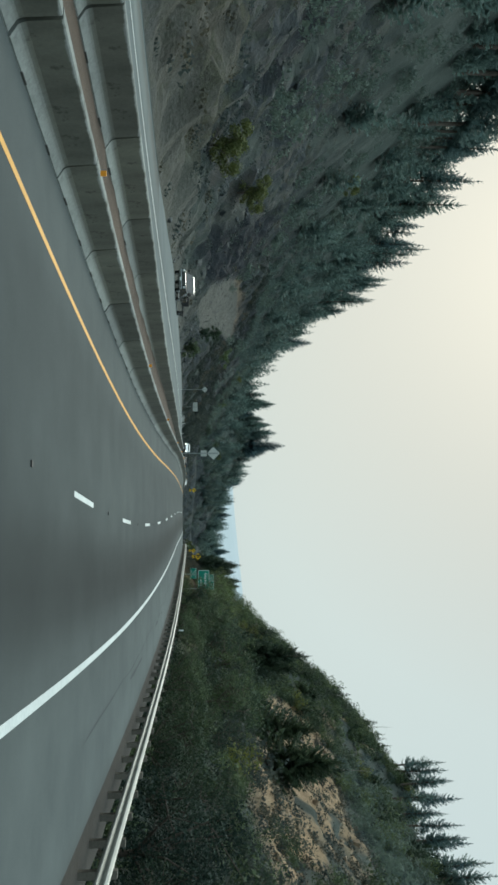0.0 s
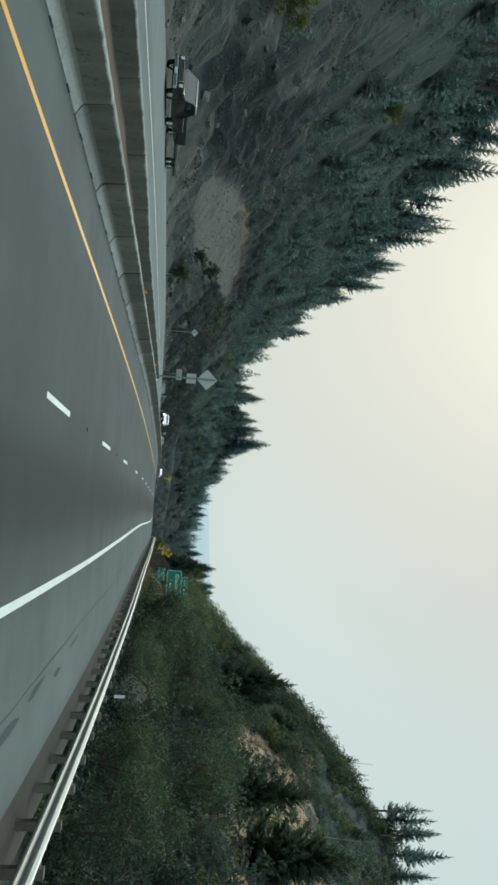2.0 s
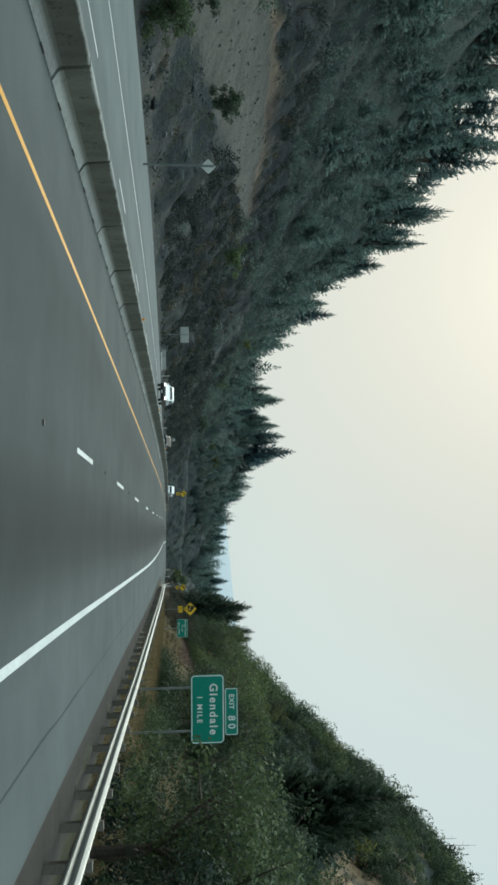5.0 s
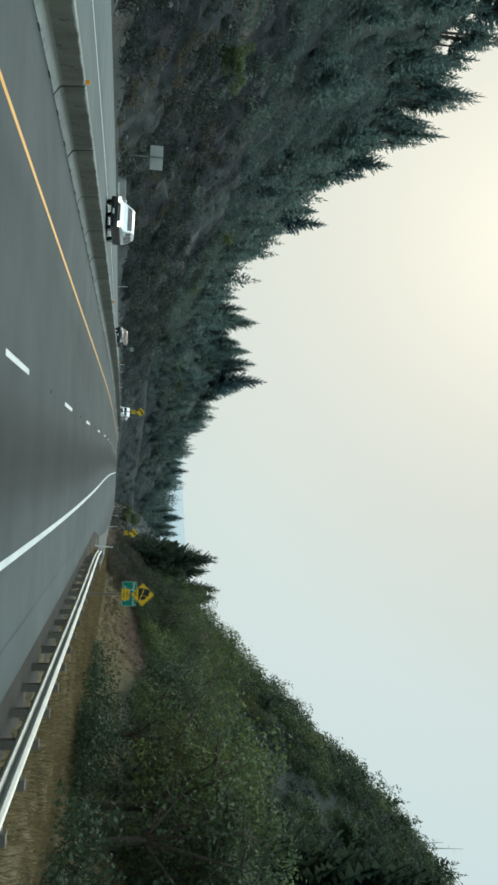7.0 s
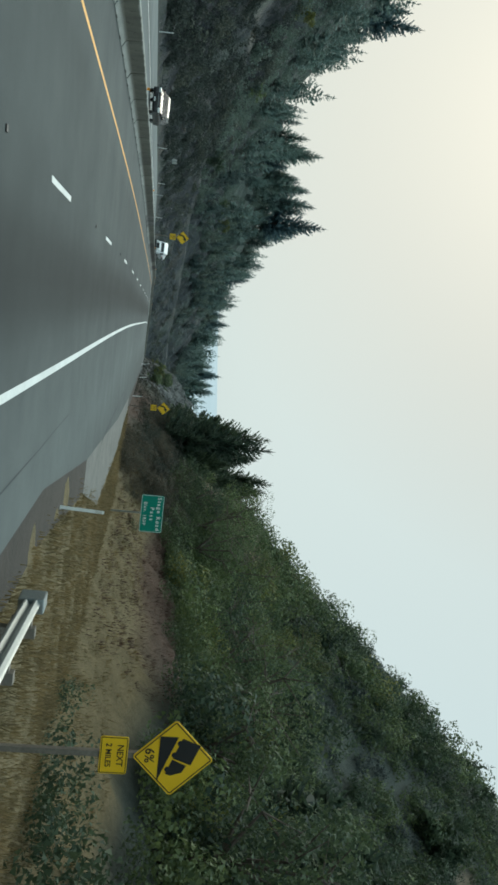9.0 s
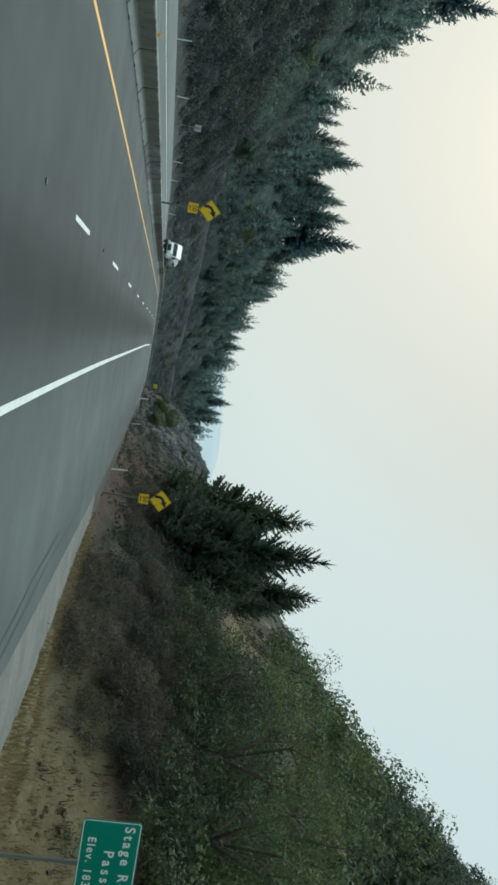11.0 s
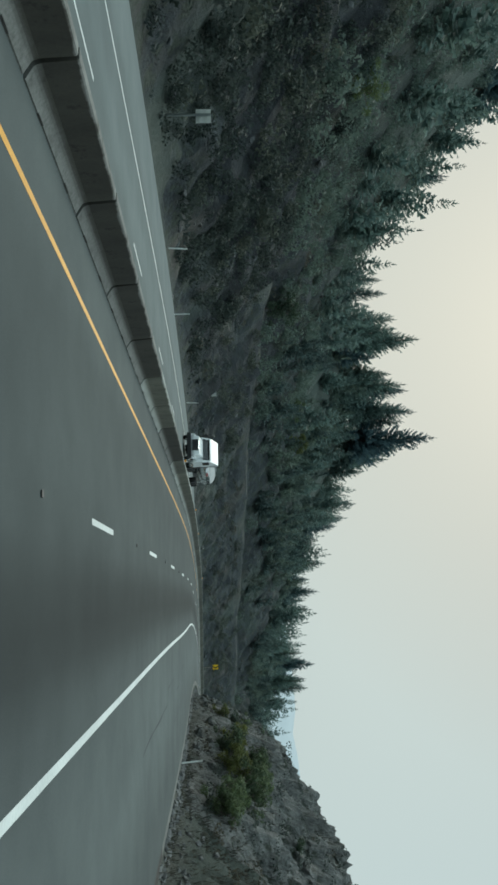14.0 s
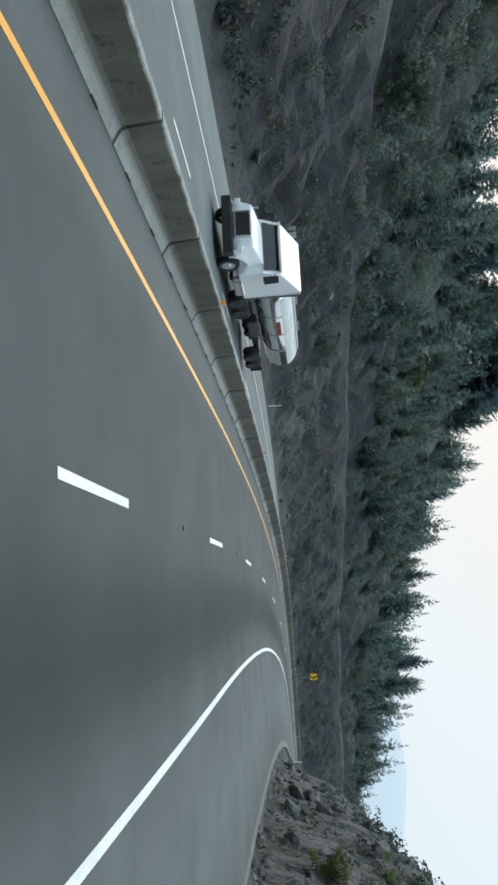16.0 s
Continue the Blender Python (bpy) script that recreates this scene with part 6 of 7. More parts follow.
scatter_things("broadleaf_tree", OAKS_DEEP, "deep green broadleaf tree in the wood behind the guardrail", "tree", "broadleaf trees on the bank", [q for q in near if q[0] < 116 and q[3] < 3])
scatter_things("broadleaf_tree", OAKS, "dense dark green broadleaf tree on the bank", "tree", "broadleaf trees on the bank", [q for q in near if q[0] < 200 and (q[0] >= 116 or q[3] == 3)])
scatter_things("broadleaf_tree", OAKS_LACY, "fine-leaved green broadleaf tree on the bank behind the pass sign", "tree", "broadleaf trees on the bank", [q for q in near if q[0] >= 200])
SHRUBS = [oak_kind(8, 3.8, 45, M_OAK, 3600, 0.19), oak_kind(8, 3.8, 46, M_MADRONE, 3600, 0.19), oak_kind(8, 3.6, 47, M_OAK, 3600, 0.19), oak_kind(8, 3.4, 48, M_YELLOWING, 3600, 0.19)]
scatter_things("shrub", SHRUBS, "low bushy shrub growing from the rock cut", "shrub", "shrubs on the rock cut",
               [(312, 12.0, 0.40, 0), (315, 12.4, 0.42, 2), (318, 12.6, 0.46, 0), (321, 12.8, 0.42, 2), (324, 12.8, 0.38, 0), (327, 12.4, 0.36, 2), (338.5, 9.9, 0.24, 3), (336.5, 10.4, 0.20, 0), (342, 11.2, 0.16, 1), (329, 11.0, 0.34, 3), (326, 11.0, 0.40, 0), (321.5, 11.4, 0.36, 3), (345, 12.5, 0.2, 2), (330, 24, 0.35, 0), (318, 27, 0.4, 2), (300, 28, 0.35, 1), (308, 24, 0.22, 0), (294, 21, 0.3, 2), (285, 17, 0.3, 0), (322, 17.5, 0.25, 2), (288, 26, 0.3, 0),
                (62, -30, 0.5, 3), (90, -37, 0.5, 3), (162, -67, 0.6, 3), (128, -27, 0.42, 0), (130, -30, 0.3, 2), (150, -34, 0.4, 0), (205, -40, 0.6, 1), (300, -50, 0.5, 3), (325, -44, 0.5, 1), (360, -40, 0.6, 0), (410, -52, 0.6, 3), (398, -50, 0.5, 1)])


def joined(name, kinds_arrays, spots, material, label, category):
    """Many plants in one mesh: spots are (x, y, z, scale, turn, kind)."""
    if not spots:
        return None
    vs, fs, base = [], [], 0
    for x, y, z, sc, a, k in spots:
        V, F_ = kinds_arrays[k]
        c, s = math.cos(a), math.sin(a)
        W_ = V * sc
        vs.append(np.stack([W_[:, 0] * c - W_[:, 1] * s + x, W_[:, 0] * s + W_[:, 1] * c + y, W_[:, 2] + z], 1))
        fs.append(F_ + base)
        base += len(V)
    ob = new(name, mesh_of(name, np.concatenate(vs), np.concatenate(fs), material))
    return tagged(ob, label, category, kind="stuff")


def sow(n, s_rng, lat_rng, keep, lo, hi, kinds):
    s = RNG.uniform(*s_rng, n)
    lat = RNG.uniform(*lat_rng, n)
    P = at(s, lat)
    ok = keep(s, lat, fbm(P[:, 0] / 14, P[:, 1] / 14, 3, 81)) & (s > 1.55 * np.abs(lat) - 12)
    s, lat = s[ok], lat[ok]
    h = hill(s, lat)
    P = at(s, lat, h)
    return [(p[0], p[1], p[2] - 0.3, RNG.uniform(lo, hi), RNG.uniform(0, 6.28), int(RNG.integers(kinds))) for p in P]


LO_FIRS = [fir_arrays(12, 3.2, 16, 7, 41, 3), fir_arrays(12, 2.9, 16, 7, 42, 3), fir_arrays(10, 3.1, 14, 7, 43, 3)]
BALLS = [leaf_cloud([(0, 0, 1.2), (0.9, 0.3, 0.9), (-0.7, 0.6, 0.8), (0.1, -0.9, 1.0), (0.3, 0.2, 2.0)], [1.0, 0.8, 0.8, 0.8, 0.8], 300, 0.13, 51 + k) for k in range(3)]
BALLS_FINE = [leaf_cloud([(0, 0, 1.2), (0.9, 0.3, 0.9), (-0.7, 0.6, 0.8), (0.1, -0.9, 1.0), (0.3, 0.2, 2.0)], [1.0, 0.8, 0.8, 0.8, 0.8], 420, 0.097, 54 + k) for k in range(3)]
BALLS_TINY = [leaf_cloud([(0, 0, 1.2), (0.9, 0.3, 0.9), (-0.7, 0.6, 0.8), (0.1, -0.9, 1.0), (0.3, 0.2, 2.0)], [1.0, 0.8, 0.8, 0.8, 0.8], 560, 0.076, 64 + k) for k in range(3)]
BALLS_FAR = [leaf_cloud([(0, 0, 1.2), (0.9, 0.3, 0.9), (-0.7, 0.6, 0.8), (0.1, -0.9, 1.0), (0.3, 0.2, 2.0)], [1.0, 0.8, 0.8, 0.8, 0.8], 150, 0.165, 57 + k) for k in range(3)]
LOW = [leaf_cloud([(0, 0, 0.3), (0.5, 0.3, 0.25), (-0.5, 0.2, 0.2)], [0.5, 0.4, 0.4], 44, 0.10, 61 + k, 0.7) for k in range(3)]
left_l = lambda s, lat: OPP_EDGE(s) - 0.5 - lat
joined("hillside_firs", LO_FIRS, sow(1050, (0, 560), (-103, -50), lambda s, lat, f: (left_l(s, lat) > 34) & (s < 521 + 0.4 * (lat + 90)) & (f > 0.40 + 0.10 * (left_l(s, lat) < 50)), 0.45, 1.15, 3), M_FIR_HAZED, "mixed conifer forest on the upper hillside", "forest")
joined("hillside_brush", BALLS_FAR, sow(2300, (0, 560), (-108, -34), lambda s, lat, f: (left_l(s, lat) > 16) & (f > 0.54 - 0.24 * (left_l(s, lat) > 31)), 0.6, 1.45, 3), M_HAZED_FOLIAGE, "dark broadleaf brush between the conifers", "brush")
joined("slope_scrub", LOW, sow(3700, (20, 520), (-66, -22), lambda s, lat, f: (left_l(s, lat) > 1.0) & (np.abs(left_l(s, lat) - 30) > 1.6) & ((np.abs(left_l(s, lat) - TERRACE(s) + 0.6) > 2.0) | (s < 272)) & (f > 0.30) & (np.abs(left_l(s, lat) - SCREE_MID(s)) > SCREE_HALF(s)), 0.5, 1.5, 3), M_SHRUB, "sparse grey-green scrub on the rock slope", "scrub")
joined("slope_dry_scrub", LOW, sow(2400, (10, 520), (-66, -22), lambda s, lat, f: (left_l(s, lat) > 0.6) & (np.abs(left_l(s, lat) - 30) > 1.6) & (np.abs(left_l(s, lat) - SCREE_MID(s)) > SCREE_HALF(s)) & ((np.abs(left_l(s, lat) - TERRACE(s) + 0.6) > 2.0) | (s < 272)) & (f < 0.55), 0.5, 1.4, 3), M_BROWN_BRUSH, "sparse dry brown scrub on the rock slope", "scrub")
joined("lower_slope_bushes", BALLS_FAR, sow(1300, (236, 520), (-62, -22), lambda s, lat, f: (left_l(s, lat) > 2.5) & (left_l(s, lat) < 34) & (np.abs(left_l(s, lat) - TERRACE(s) + 0.9) > 2.6) & (f > 0.47), 0.35, 0.95, 3), M_SHRUB, "dark grey-green bushes spread over the lower slope", "bush")
joined("mid_slope_brush", BALLS_FAR, sow(900, (320, 524), (-72, -38), lambda s, lat, f: (left_l(s, lat) > 20.5) & (left_l(s, lat) < 46) & (f > 0.36), 0.5, 1.1, 3), M_HAZED_FOLIAGE, "dark brush between the young firs on the middle slope", "brush")
joined("mid_slope_firs", LO_FIRS, sow(150, (402, 524), (-92, -40), lambda s, lat, f: (left_l(s, lat) > 22) & (f > 0.36), 0.32, 0.75, 3), M_HAZED_FOLIAGE, "dark young firs filling the middle of the slope", "forest")
woods = sow(1700, (0, 270), (16, 88), lambda s, lat, f: (lat > 18 + 6 * (s > 200)) & ((f > 0.44) | (lat < 30)) & ~((lat > SCARP_LO(s)) & (lat < SCARP_HI(s)) & (s > 62) & (s < 266) & (f < np.where(s < 150, 0.66, 0.57 - 0.15 * (s > 200)))), 0.9, 2.3, 3)
pick = RNG.random(len(woods))
for lo_, hi_, mat_, label_ in ((0, 0.5, M_OAK, "dark broadleaf woodland on the slope above the guardrail"), (0.5, 0.82, M_MADRONE, "mid green broadleaf woodland on the slope above the guardrail"), (0.82, 0.93, M_SHRUB, "grey-green thicket on the slope above the guardrail"), (0.93, 1.01, M_YELLOWING, "yellowing autumn trees among the woodland")):
    here = [w for w, q in zip(woods, pick) if lo_ <= q < hi_]
    if mat_ in (M_OAK, M_MADRONE):
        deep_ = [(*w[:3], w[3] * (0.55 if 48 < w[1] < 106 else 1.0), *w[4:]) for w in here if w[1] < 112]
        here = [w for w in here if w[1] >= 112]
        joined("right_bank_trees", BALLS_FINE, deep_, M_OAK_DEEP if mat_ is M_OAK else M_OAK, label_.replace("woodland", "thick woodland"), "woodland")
    low_, high_ = [w for w in here if w[2] < 13.0], [w for w in here if w[2] >= 13.0]
    near_ = [w for w in low_ if w[1] > 178]
    low_ = [w for w in low_ if w[1] <= 178]
    joined("right_bank_trees", BALLS_TINY, near_, mat_, label_.replace("above the guardrail", "behind the pass sign").replace("among the", "near the"), "woodland")
    joined("right_bank_trees", BALLS_FINE, low_, mat_, label_, "woodland")
    if mat_ in (M_MADRONE, M_YELLOWING):
        joined("right_bank_trees", BALLS_FINE, [w for w in high_ if w[1] < 205], M_HAZED_FOLIAGE, "haze-blued woodland high on the slope under the crest", "woodland")
        high_ = [w for w in high_ if w[1] >= 205]
    joined("right_bank_trees", BALLS_FINE, high_, mat_, label_.replace("slope above", "high slope above").replace("among the", "high in the"), "woodland")
joined("scarp_brush", BALLS_FAR, sow(420, (64, 266), (25, 86), lambda s, lat, f: (lat > SCARP_LO(s)) & (lat < SCARP_HI(s)) & (f > 0.44), 0.35, 0.85, 3), M_SHRUB, "grey-green bushes in the gullies of the golden slope", "brush")
joined("scarp_dry_brush", BALLS_FAR, sow(260, (64, 266), (25, 86), lambda s, lat, f: (lat > SCARP_LO(s)) & (lat < SCARP_HI(s)) & (f < 0.56), 0.3, 0.7, 3), M_BROWN_BRUSH, "dry brown bushes on the golden slope", "brush")
joined("scarp_scrub", LOW, sow(1500, (64, 266), (25, 86), lambda s, lat, f: (lat > SCARP_LO(s)) & (lat < SCARP_HI(s)), 0.6, 2.2, 3), M_SHRUB, "grey-green scrub dotted over the bare golden slope", "scrub")
joined("upper_bank_trees", BALLS_FINE, sow(330, (205, 262), (30, 78), lambda s, lat, f: f > 0.3, 0.6, 1.5, 3), M_OAK, "dark broadleaf trees high on the bank", "woodland")
joined("upper_bank_firs", LO_FIRS, sow(60, (205, 258), (34, 74), lambda s, lat, f: f > 0.4, 0.35, 0.7, 3), M_FIR, "small dark firs high on the bank", "forest")
joined("upper_bank_scrub", BALLS_FAR, sow(900, (90, 285), (32, 84), lambda s, lat, f: ((lat < SCARP_LO(s)) | (lat > SCARP_HI(s)) | (s > 236)), 0.4, 1.0, 3), M_SHRUB, "grey-green scrub covering the upper bank", "scrub")
joined("crest_thicket", BALLS_FAR, sow(520, (70, 262), (43, 82), lambda s, lat, f: lat > SCARP_HI(s) - 1, 0.5, 1.2, 3), M_HAZED_FOLIAGE, "haze-blued brush along the crest above the golden slope", "brush")
joined("right_slope_thicket", BALLS_FINE, sow(300, (214, 268), (36, 66), lambda s, lat, f: f > 0.42, 0.7, 1.7, 3), M_OAK, "dark thicket spreading over the upper bank", "woodland")
joined("right_slope_firs", LO_FIRS, sow(420, (0, 250), (30, 98), lambda s, lat, f: (f > 0.50) & ~((lat > SCARP_LO(s)) & (lat < SCARP_HI(s)) & (s > 62)), 0.5, 0.95, 3), M_FIR, "firs scattered over the slope above the rail", "forest")
joined("right_cut_scrub", LOW, sow(2000, (228, 380), (10, 44), lambda s, lat, f: (lat > TOE_R(s) + 0.8) & (f > 0.34), 0.5, 1.3, 3), M_BROWN_BRUSH, "dry brown scrub on the rock cut beside the road", "scrub")
joined("spur_scrub", LOW, [(x, y, z + 0.75, sc, a, k) for x, y, z, sc, a, k in sow(620, (310, 374), (9.5, 24), lambda s, lat, f: (lat > TOE_R(s) + 1.0) & (f > 0.38), 0.5, 1.2, 3)], M_SHRUB, "dark scrub growing in the cracks of the spur", "scrub")
joined("upper_cut_brush", BALLS_FAR, sow(420, (255, 380), (24, 95), lambda s, lat, f: (lat > 32) & (f > 0.47), 0.3, 0.8, 3), M_BROWN_BRUSH, "dry brown brush above the rock cut", "brush")


joined("bank_fir_thicket", BALLS_FINE, sow(60, (251, 285), (14.5, 18.5), lambda s, lat, f: f > 0.2, 0.8, 1.9, 3), M_FIR, "dark thicket between the roadside firs", "thicket")
# bushes that crowd down to the grass behind the summit sign
for mat_, n_, s_r, lat_r, lo_, hi_, label_ in ((M_OAK, 85, (186, 247), (18.5, 25), 0.7, 1.5, "dark bushes crowding the toe of the bank"), (M_MADRONE, 55, (186, 246), (19.5, 27), 0.7, 1.6, "mid green bushes crowding the toe of the bank"),
                                               (M_OAK, 80, (222, 252), (16.5, 22), 0.5, 1.1, "dark bushes on the slope above the curve sign"), (M_BROWN_BRUSH, 130, (230, 258), (14.8, 20), 0.3, 0.7, "grey-green brush at the foot of the bank"), (M_YELLOWING, 26, (192, 220), (20, 27), 0.7, 1.5, "yellow-green bushes on the bank"), (M_BROWN_BRUSH, 190, (228, 266), (12.0, 18.5), 0.35, 0.8, "dry brown brush at the toe of the bank"),
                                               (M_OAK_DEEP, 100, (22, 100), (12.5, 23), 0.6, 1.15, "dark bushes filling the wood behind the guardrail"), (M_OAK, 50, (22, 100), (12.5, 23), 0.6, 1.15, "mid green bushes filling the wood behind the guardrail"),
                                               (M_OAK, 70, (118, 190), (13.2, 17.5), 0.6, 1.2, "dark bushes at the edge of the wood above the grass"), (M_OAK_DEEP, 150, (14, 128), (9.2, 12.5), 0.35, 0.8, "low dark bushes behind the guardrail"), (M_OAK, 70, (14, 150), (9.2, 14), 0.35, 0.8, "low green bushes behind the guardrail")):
    joined("bushes", BALLS_TINY if s_r[0] > 180 else BALLS_FINE if lo_ > 0.55 else BALLS, sow(n_, s_r, lat_r, lambda s, lat, f: f > 0, lo_, hi_, 3), mat_, label_, "bush")


def grass_arrays(seed):
    r = np.random.default_rng(seed)
    V, F_ = [], []
    for k in range(13):
        a, ln, ww = r.uniform(0, 6.28), r.uniform(0.08, 0.30), r.uniform(0.008, 0.02)
        x, y = r.normal(0, 0.20, 2)
        dx, dy = math.cos(a) * ln * 0.45, math.sin(a) * ln * 0.45
        b = len(V)
        V += [(x - ww * math.sin(a), y + ww * math.cos(a), 0), (x + ww * math.sin(a), y - ww * math.cos(a), 0), (x + dx, y + dy, ln)]
        F_.append((b, b + 1, b + 2))
    return np.array(V), np.array(F_)


TUFTS = [grass_arrays(71 + k) for k in range(4)]
grass_spots = sow(10500, (112, 240), (5.6, 18.5), lambda s, lat, f: (lat > ROAD_EDGE(s) + np.interp(s, [190, 200, 222, 235], [1.2, 3.3, 2.5, 1.2])) & (f > 0.22) & (lat < TOE_R(s) + 2.6), 0.6, 1.5, 4)
cut_grass = sow(5200, (258, 345), (9, 26), lambda s, lat, f: (lat > TOE_R(s) - 0.6) & (f > 0.25), 0.9, 2.0, 4)
joined("cut_grass", TUFTS, [(x, y, z + 0.28, sc, a, k) for x, y, z, sc, a, k in cut_grass], M_BROWN_BRUSH, "dry brown grass on the cut beside the road", "grass")
joined("reddish_brush", TUFTS, sow(1700, (196, 240), (13, 21), lambda s, lat, f: (lat > TOE_R(s) + 0.6) & (lat < TOE_R(s) + 5.5), 0.9, 1.9, 4), M_RED_BRUSH, "low reddish dry brush at the toe of the bank", "brush")
joined("dry_grass", TUFTS, [(x, y, z + 0.28, sc, a, k) for x, y, z, sc, a, k in grass_spots], M_GRASS, "dry golden grass on the roadside bank", "grass")


# ---- loose rocks ----
def rock_mesh(seed):
    bm = bmesh.new()
    bmesh.ops.create_icosphere(bm, subdivisions=2, radius=1.0)
    off = Vector((seed * 3.1, seed * 1.7, 0))
    for v in bm.verts:
        d = v.co.normalized()
        v.co = d * (0.75 + 0.5 * noise.noise(d * 1.3 + off) + 0.2 * noise.noise(d * 3.5 + off))
        v.co.z *= 0.7
    me = bpy.data.meshes.new("boulder")
    bm.to_mesh(me)
    bm.free()
    me.materials.append(M_ROCK)
    return me


ROCKS = [rock_mesh(k) for k in range(5)]


def crag_arrays(seed):
    """An angular block with flat fracture faces."""
    r = np.random.default_rng(seed)
    bm = bmesh.new()
    for p in r.normal(size=(13, 3)) * [1.0, 1.0, 0.8]:
        bm.verts.new(p / (0.6 + 0.5 * np.linalg.norm(p)))
    bmesh.ops.convex_hull(bm, input=bm.verts[:])
    bmesh.ops.delete(bm, geom=[v for v in bm.verts if not v.link_faces], context="VERTS")
    bmesh.ops.triangulate(bm, faces=bm.faces[:])
    bm.verts.index_update()
    V, F_ = np.array([tuple(v.co) for v in bm.verts]), np.array([[v.index for v in f.verts] for f in bm.faces])
    bm.free()
    return V, F_


CRAGS = [crag_arrays(90 + k) for k in range(8)]
crag_spots = sow(2600, (0, 520), (-66, -22), lambda s, lat, f: (left_l(s, lat) > 1.5) & (left_l(s, lat) < 34) & (np.abs(left_l(s, lat) - 30) > 2) & ((np.abs(left_l(s, lat) - TERRACE(s) + 0.6) > 2.0) | (s < 272)) & (f > 0.42) & (np.abs(left_l(s, lat) - SCREE_MID(s)) > SCREE_HALF(s)), 0.15, 0.48, 8)
joined("rock_outcrops", CRAGS, [(x, y, z + 0.2, sc * RNG.choice([0.6, 0.8, 1.0]), a, k) for x, y, z, sc, a, k in crag_spots], M_CRAG, "dark fractured rock blocks standing out of the slope", "rock")
nose_spots = sow(1000, (318, 380), (8.8, 22), lambda s, lat, f: (lat > TOE_R(s) + 0.3) & (f > 0.4), 0.10, 0.55, 8)
joined("spur_outcrops", CRAGS, [(x, y, z + 0.45, sc, a, k) for x, y, z, sc, a, k in nose_spots], M_SPUR, "grey craggy rock standing out of the spur by the road", "rock")
scree_spots = sow(1100, (108, 205), (-50, -26), lambda s, lat, f: np.abs(left_l(s, lat) - SCREE_MID(s)) < SCREE_HALF(s), 0.05, 0.17, 8)
joined("scree_rubble", CRAGS, [(x, y, z + 0.3, sc, a, k) for x, y, z, sc, a, k in scree_spots], M_ROCK, "grey rubble lying on the scree fan", "rock")
scarp_spots = sow(900, (64, 266), (25, 86), lambda s, lat, f: (lat > SCARP_LO(s)) & (lat < SCARP_HI(s)) & (f > 0.36), 0.25, 0.9, 8)
joined("scarp_outcrops", CRAGS, scarp_spots, M_TAN_ROCK, "tan crumbling rock standing out of the golden slope", "rock")
cut_spots = sow(650, (285, 420), (9, 40), lambda s, lat, f: (lat > TOE_R(s) + 0.8) & (f > 0.46), 0.12, 0.42, 8)
joined("cut_outcrops", CRAGS, cut_spots, M_CRAG, "brown-grey rock blocks standing out of the cut", "rock")

rubble_spots = sow(900, (220, 268), (9, 17), lambda s, lat, f: (lat > np.maximum(ROAD_EDGE(s) + 1.0, TOE_R(s) - 1.4)) & (lat < TOE_R(s) + 1.8), 0.04, 0.13, 8)
joined("red_rubble", CRAGS, [(x, y, z + 0.3, sc, a, k) for x, y, z, sc, a, k in rubble_spots], M_RUST, "reddish brown rubble at the toe of the bank", "rock")
for k in range(70):
    s_ = float(RNG.uniform(40, 330))
    lat_ = float(OPP_EDGE(s_) - RNG.uniform(0.9, 3.2))
    sc = float(RNG.uniform(0.12, 0.42))
    ob = new("boulder", ROCKS[k % 5])
    ob.matrix_basis = place(s_, lat_, sc, sc * 0.15)
    tagged(ob, "broken grey boulder at the foot of the rock slope", "rock", "boulders below the slope")
for k in range(60):
    s_ = float(RNG.uniform(262, 372))
    lat_ = float(TOE_R(s_) + RNG.uniform(-0.6, 2.2))
    sc = float(RNG.uniform(0.08, 0.32))
    ob = new("boulder", ROCKS[k % 5])
    ob.matrix_basis = place(s_, lat_, sc, sc * 0.15)
    tagged(ob, "small broken rock at the foot of the cut", "rock", "rocks below the cut")


# ---- bare dead snags on the skyline ----
def snag(s, lat, height, lean):
    bm = bmesh.new()
    tube(bm, (0, 0, -0.5), (0.15, 0, height), 0.16, 0.03, 6)
    for k in range(6):
        z = height * (0.45 + 0.08 * k)
        a = 2.4 * k
        tube(bm, (0.05, 0, z), (0.05 + math.cos(a) * 0.9, math.sin(a) * 0.9, z + 0.3), 0.03, 0.008, 4)
    ob = part("dead_snag", bm, M_DEADWOOD)
    ob.matrix_basis = place(s, lat, 1.0, 0.3) @ pose(0, 0, 0, 0, lean, 0)
    return tagged(ob, "bare bleached dead tree trunk on the skyline", "dead tree", "dead snags")


# small rocks on the gravel below the spur
for k in range(70):
    s_ = float(RNG.uniform(292, 350))
    lat_ = float(RNG.uniform(ROAD_EDGE(s_) + 0.3, max(ROAD_EDGE(s_) + 0.9, TOE_R(s_) + 0.6)))
    sc = float(RNG.uniform(0.05, 0.2))
    ob = new("boulder", ROCKS[k % 5])
    ob.matrix_basis = place(s_, lat_, sc, sc * 0.15)
    tagged(ob, "small broken rock at the foot of the cut", "rock", "rocks below the cut")
snag(278, 70, 14, 3)
snag(273, 67, 10, -4)
snag(152, 44, 13, 5)

# dark thickets on the lower slope, young firs above the ledge, brush and rubble at the toes, growth along the crest
joined("slope_thicket", BALLS_FAR, sow(1350, (232, 338), (-48, -22), lambda s, lat, f: (left_l(s, lat) > 1.6) & (left_l(s, lat) < 26) & (np.abs(left_l(s, lat) - TERRACE(s) + 0.6) > 1.8) & (f > 0.36), 0.35, 0.85, 3), M_DARK_BRUSH, "dark dense brush covering the lower slope", "brush")
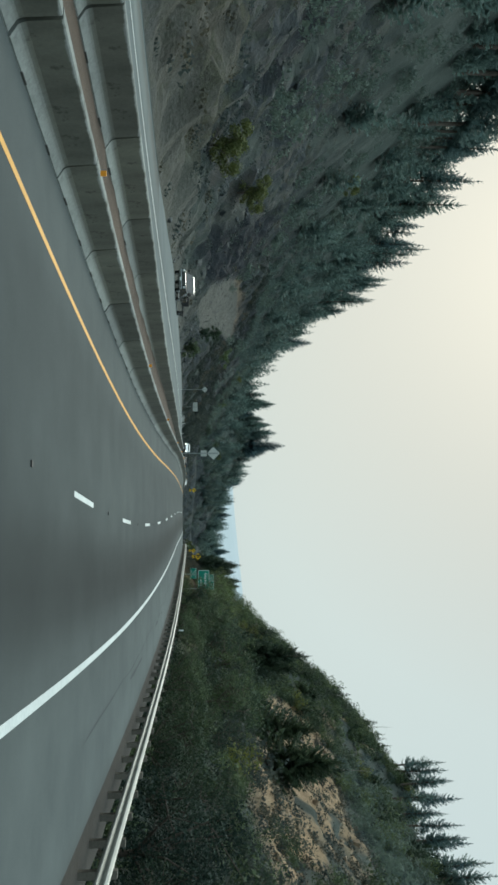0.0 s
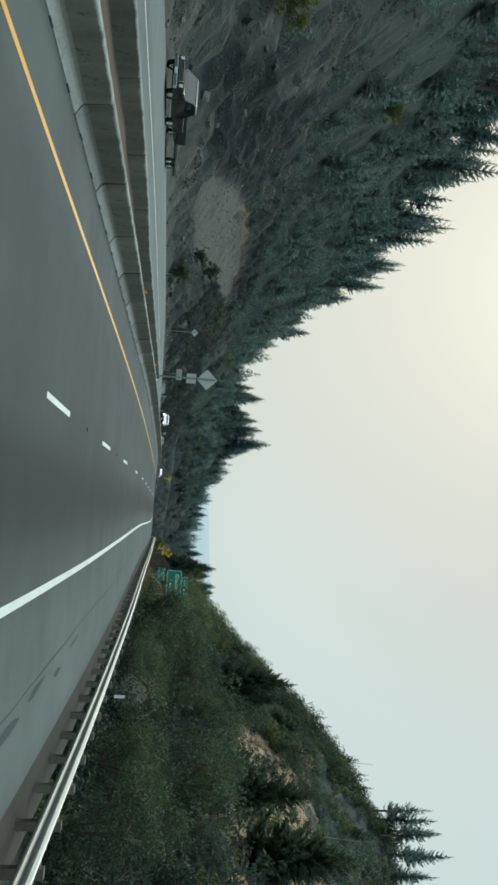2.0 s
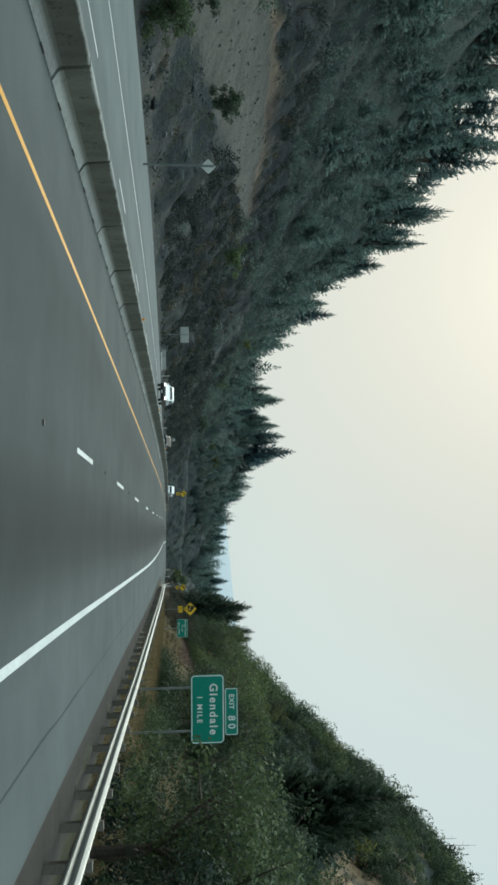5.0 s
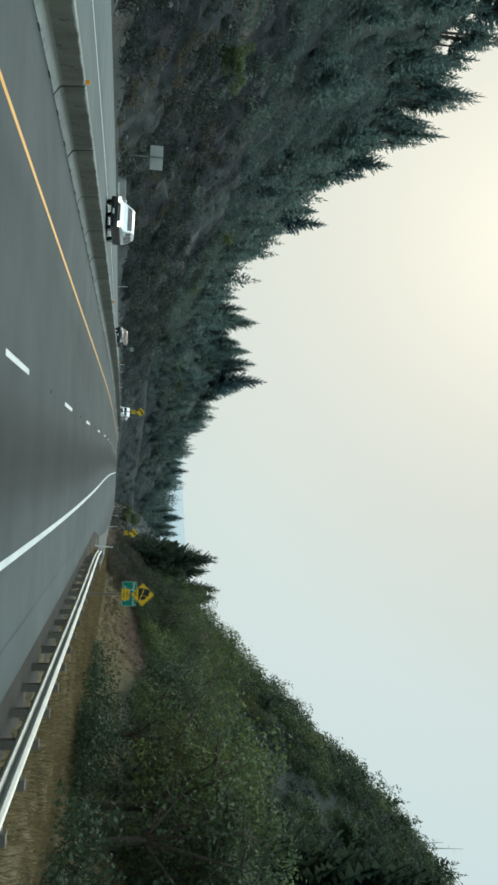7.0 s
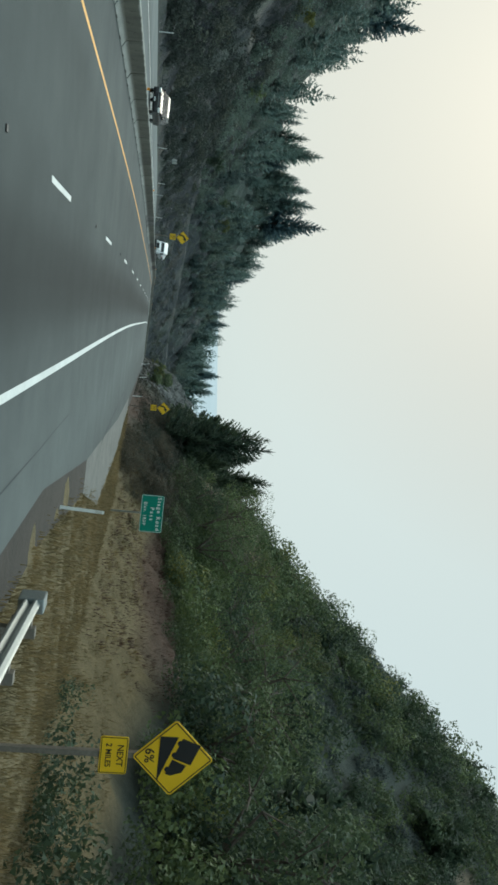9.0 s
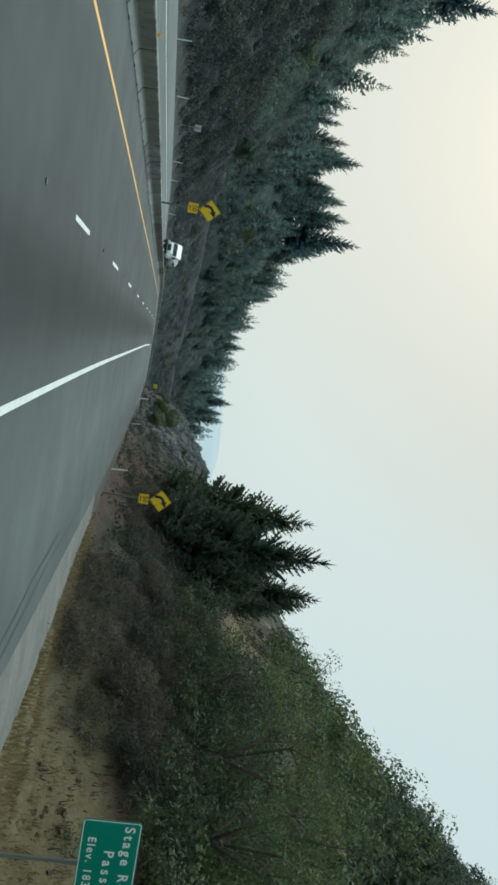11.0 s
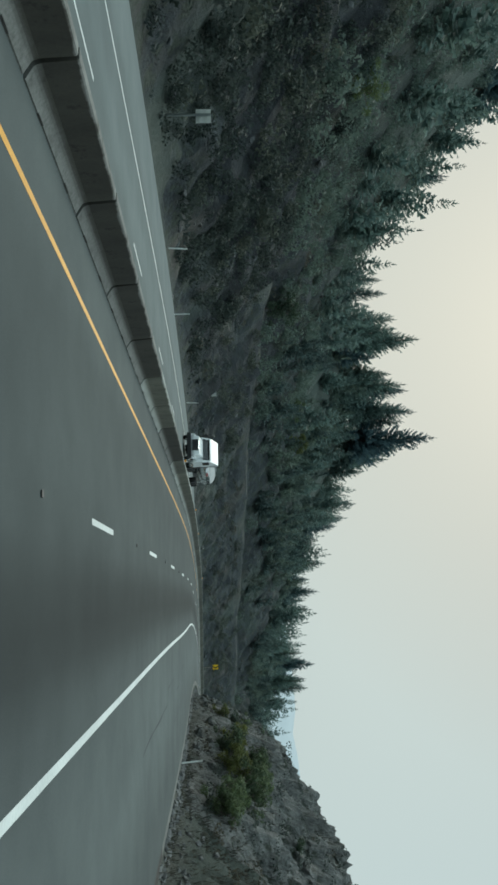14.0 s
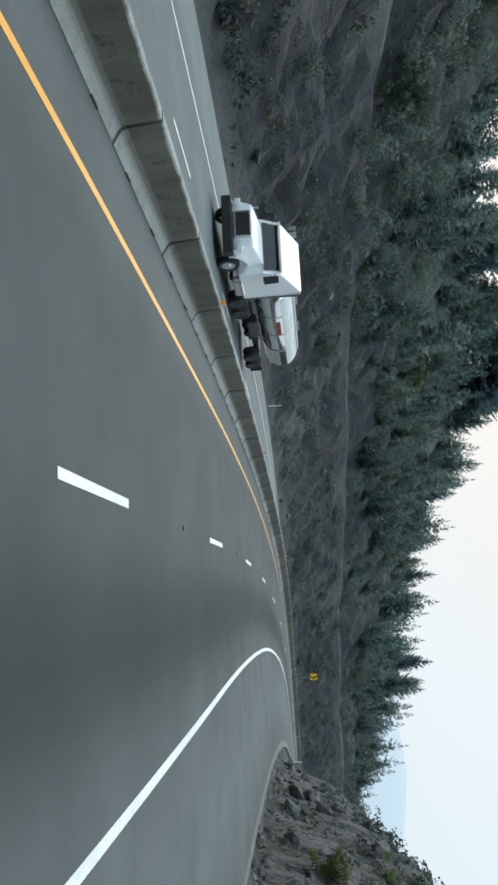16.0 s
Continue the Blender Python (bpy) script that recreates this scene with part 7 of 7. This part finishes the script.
joined("ledge_firs", LO_FIRS, sow(330, (372, 530), (-75, -34), lambda s, lat, f: (left_l(s, lat) > TERRACE(s) + 2.5) & (left_l(s, lat) < 52) & (f > 0.3), 0.28, 0.62, 3), M_FIR_TEAL, "dark young firs crowding the slope above the ledge", "forest")
joined("toe_brush", BALLS_TINY, sow(150, (226, 262), (11.5, 20), lambda s, lat, f: (lat > TOE_R(s) + 0.9) & (lat < TOE_R(s) + 7), 0.35, 0.85, 3), M_DARK_BRUSH, "dark brush on the bank above the reddish toe", "brush")
joined("toe_dry_brush", BALLS_TINY, sow(90, (226, 262), (11.5, 20), lambda s, lat, f: (lat > TOE_R(s) + 0.6) & (lat < TOE_R(s) + 5), 0.3, 0.7, 3), M_BROWN_BRUSH, "dry brush on the bank above the reddish toe", "brush")
toe_rocks = sow(1500, (292, 372), (7.6, 12), lambda s, lat, f: (lat > ROAD_EDGE(s) + 0.8) & (lat < TOE_R(s) + 1.6), 0.05, 0.2, 8)
joined("toe_rubble", CRAGS, [(x, y, z + 0.3, sc, a, k) for x, y, z, sc, a, k in toe_rocks], M_ROCK, "broken grey rubble piled at the foot of the spur", "rock")
joined("slope_thicket", BALLS_FAR, sow(950, (158, 236), (-52, -23), lambda s, lat, f: (left_l(s, lat) > 1.6) & (left_l(s, lat) < 27) & (f > 0.38) & (np.abs(left_l(s, lat) - SCREE_MID(s)) > SCREE_HALF(s) + 0.8), 0.3, 0.75, 3), M_DARK_BRUSH, "dark dense brush covering the slope below the ridge", "brush")
joined("slope_dry_thicket", BALLS_FAR, sow(420, (158, 236), (-52, -23), lambda s, lat, f: (left_l(s, lat) > 1.2) & (left_l(s, lat) < 24) & (f < 0.52) & (np.abs(left_l(s, lat) - SCREE_MID(s)) > SCREE_HALF(s) + 0.8), 0.25, 0.6, 3), M_BROWN_BRUSH, "dry brown brush on the slope below the ridge", "brush")
joined("high_bank_trees", BALLS_FAR, sow(210, (224, 264), (32, 66), lambda s, lat, f: f > 0, 0.5, 1.05, 3), M_OAK, "dark broadleaf trees covering the high bank", "woodland")
joined("high_bank_bushes", BALLS_FAR, sow(120, (224, 264), (32, 66), lambda s, lat, f: f > 0, 0.45, 0.95, 3), M_MADRONE, "mid green bushes covering the high bank", "woodland")
scatter_things("broadleaf_tree", OAKS_LACY, "yellow-green autumn tree among the dark woodland of the bank", "tree", "broadleaf trees on the bank", [(231, 30.5, 0.7, 3), (236, 31.5, 0.75, 3), (241, 33.5, 0.68, 3)])
joined("crest_trees", BALLS_FAR, sow(470, (84, 214), (46, 84), lambda s, lat, f: lat > SCARP_HI(s) - 1.0, 0.8, 1.8, 3), M_HAZED_FOLIAGE, "haze-blued trees along the crest above the golden slope", "woodland")
joined("upper_slope_brush", BALLS_FAR, sow(520, (170, 300), (-78, -48), lambda s, lat, f: left_l(s, lat) > 27, 0.6, 1.3, 3), M_HAZED_FOLIAGE, "haze-blued brush closing the gaps below the ridge firs", "brush")
joined("scarp_tufts", LOW, sow(1500, (58, 210), (24, 62), lambda s, lat, f: (lat > SCARP_LO(s)) & (lat < SCARP_HI(s) - 1) & (f > 0.36), 0.7, 1.9, 3), M_BROWN_BRUSH, "dry brown tufts mottling the golden slope", "scrub")
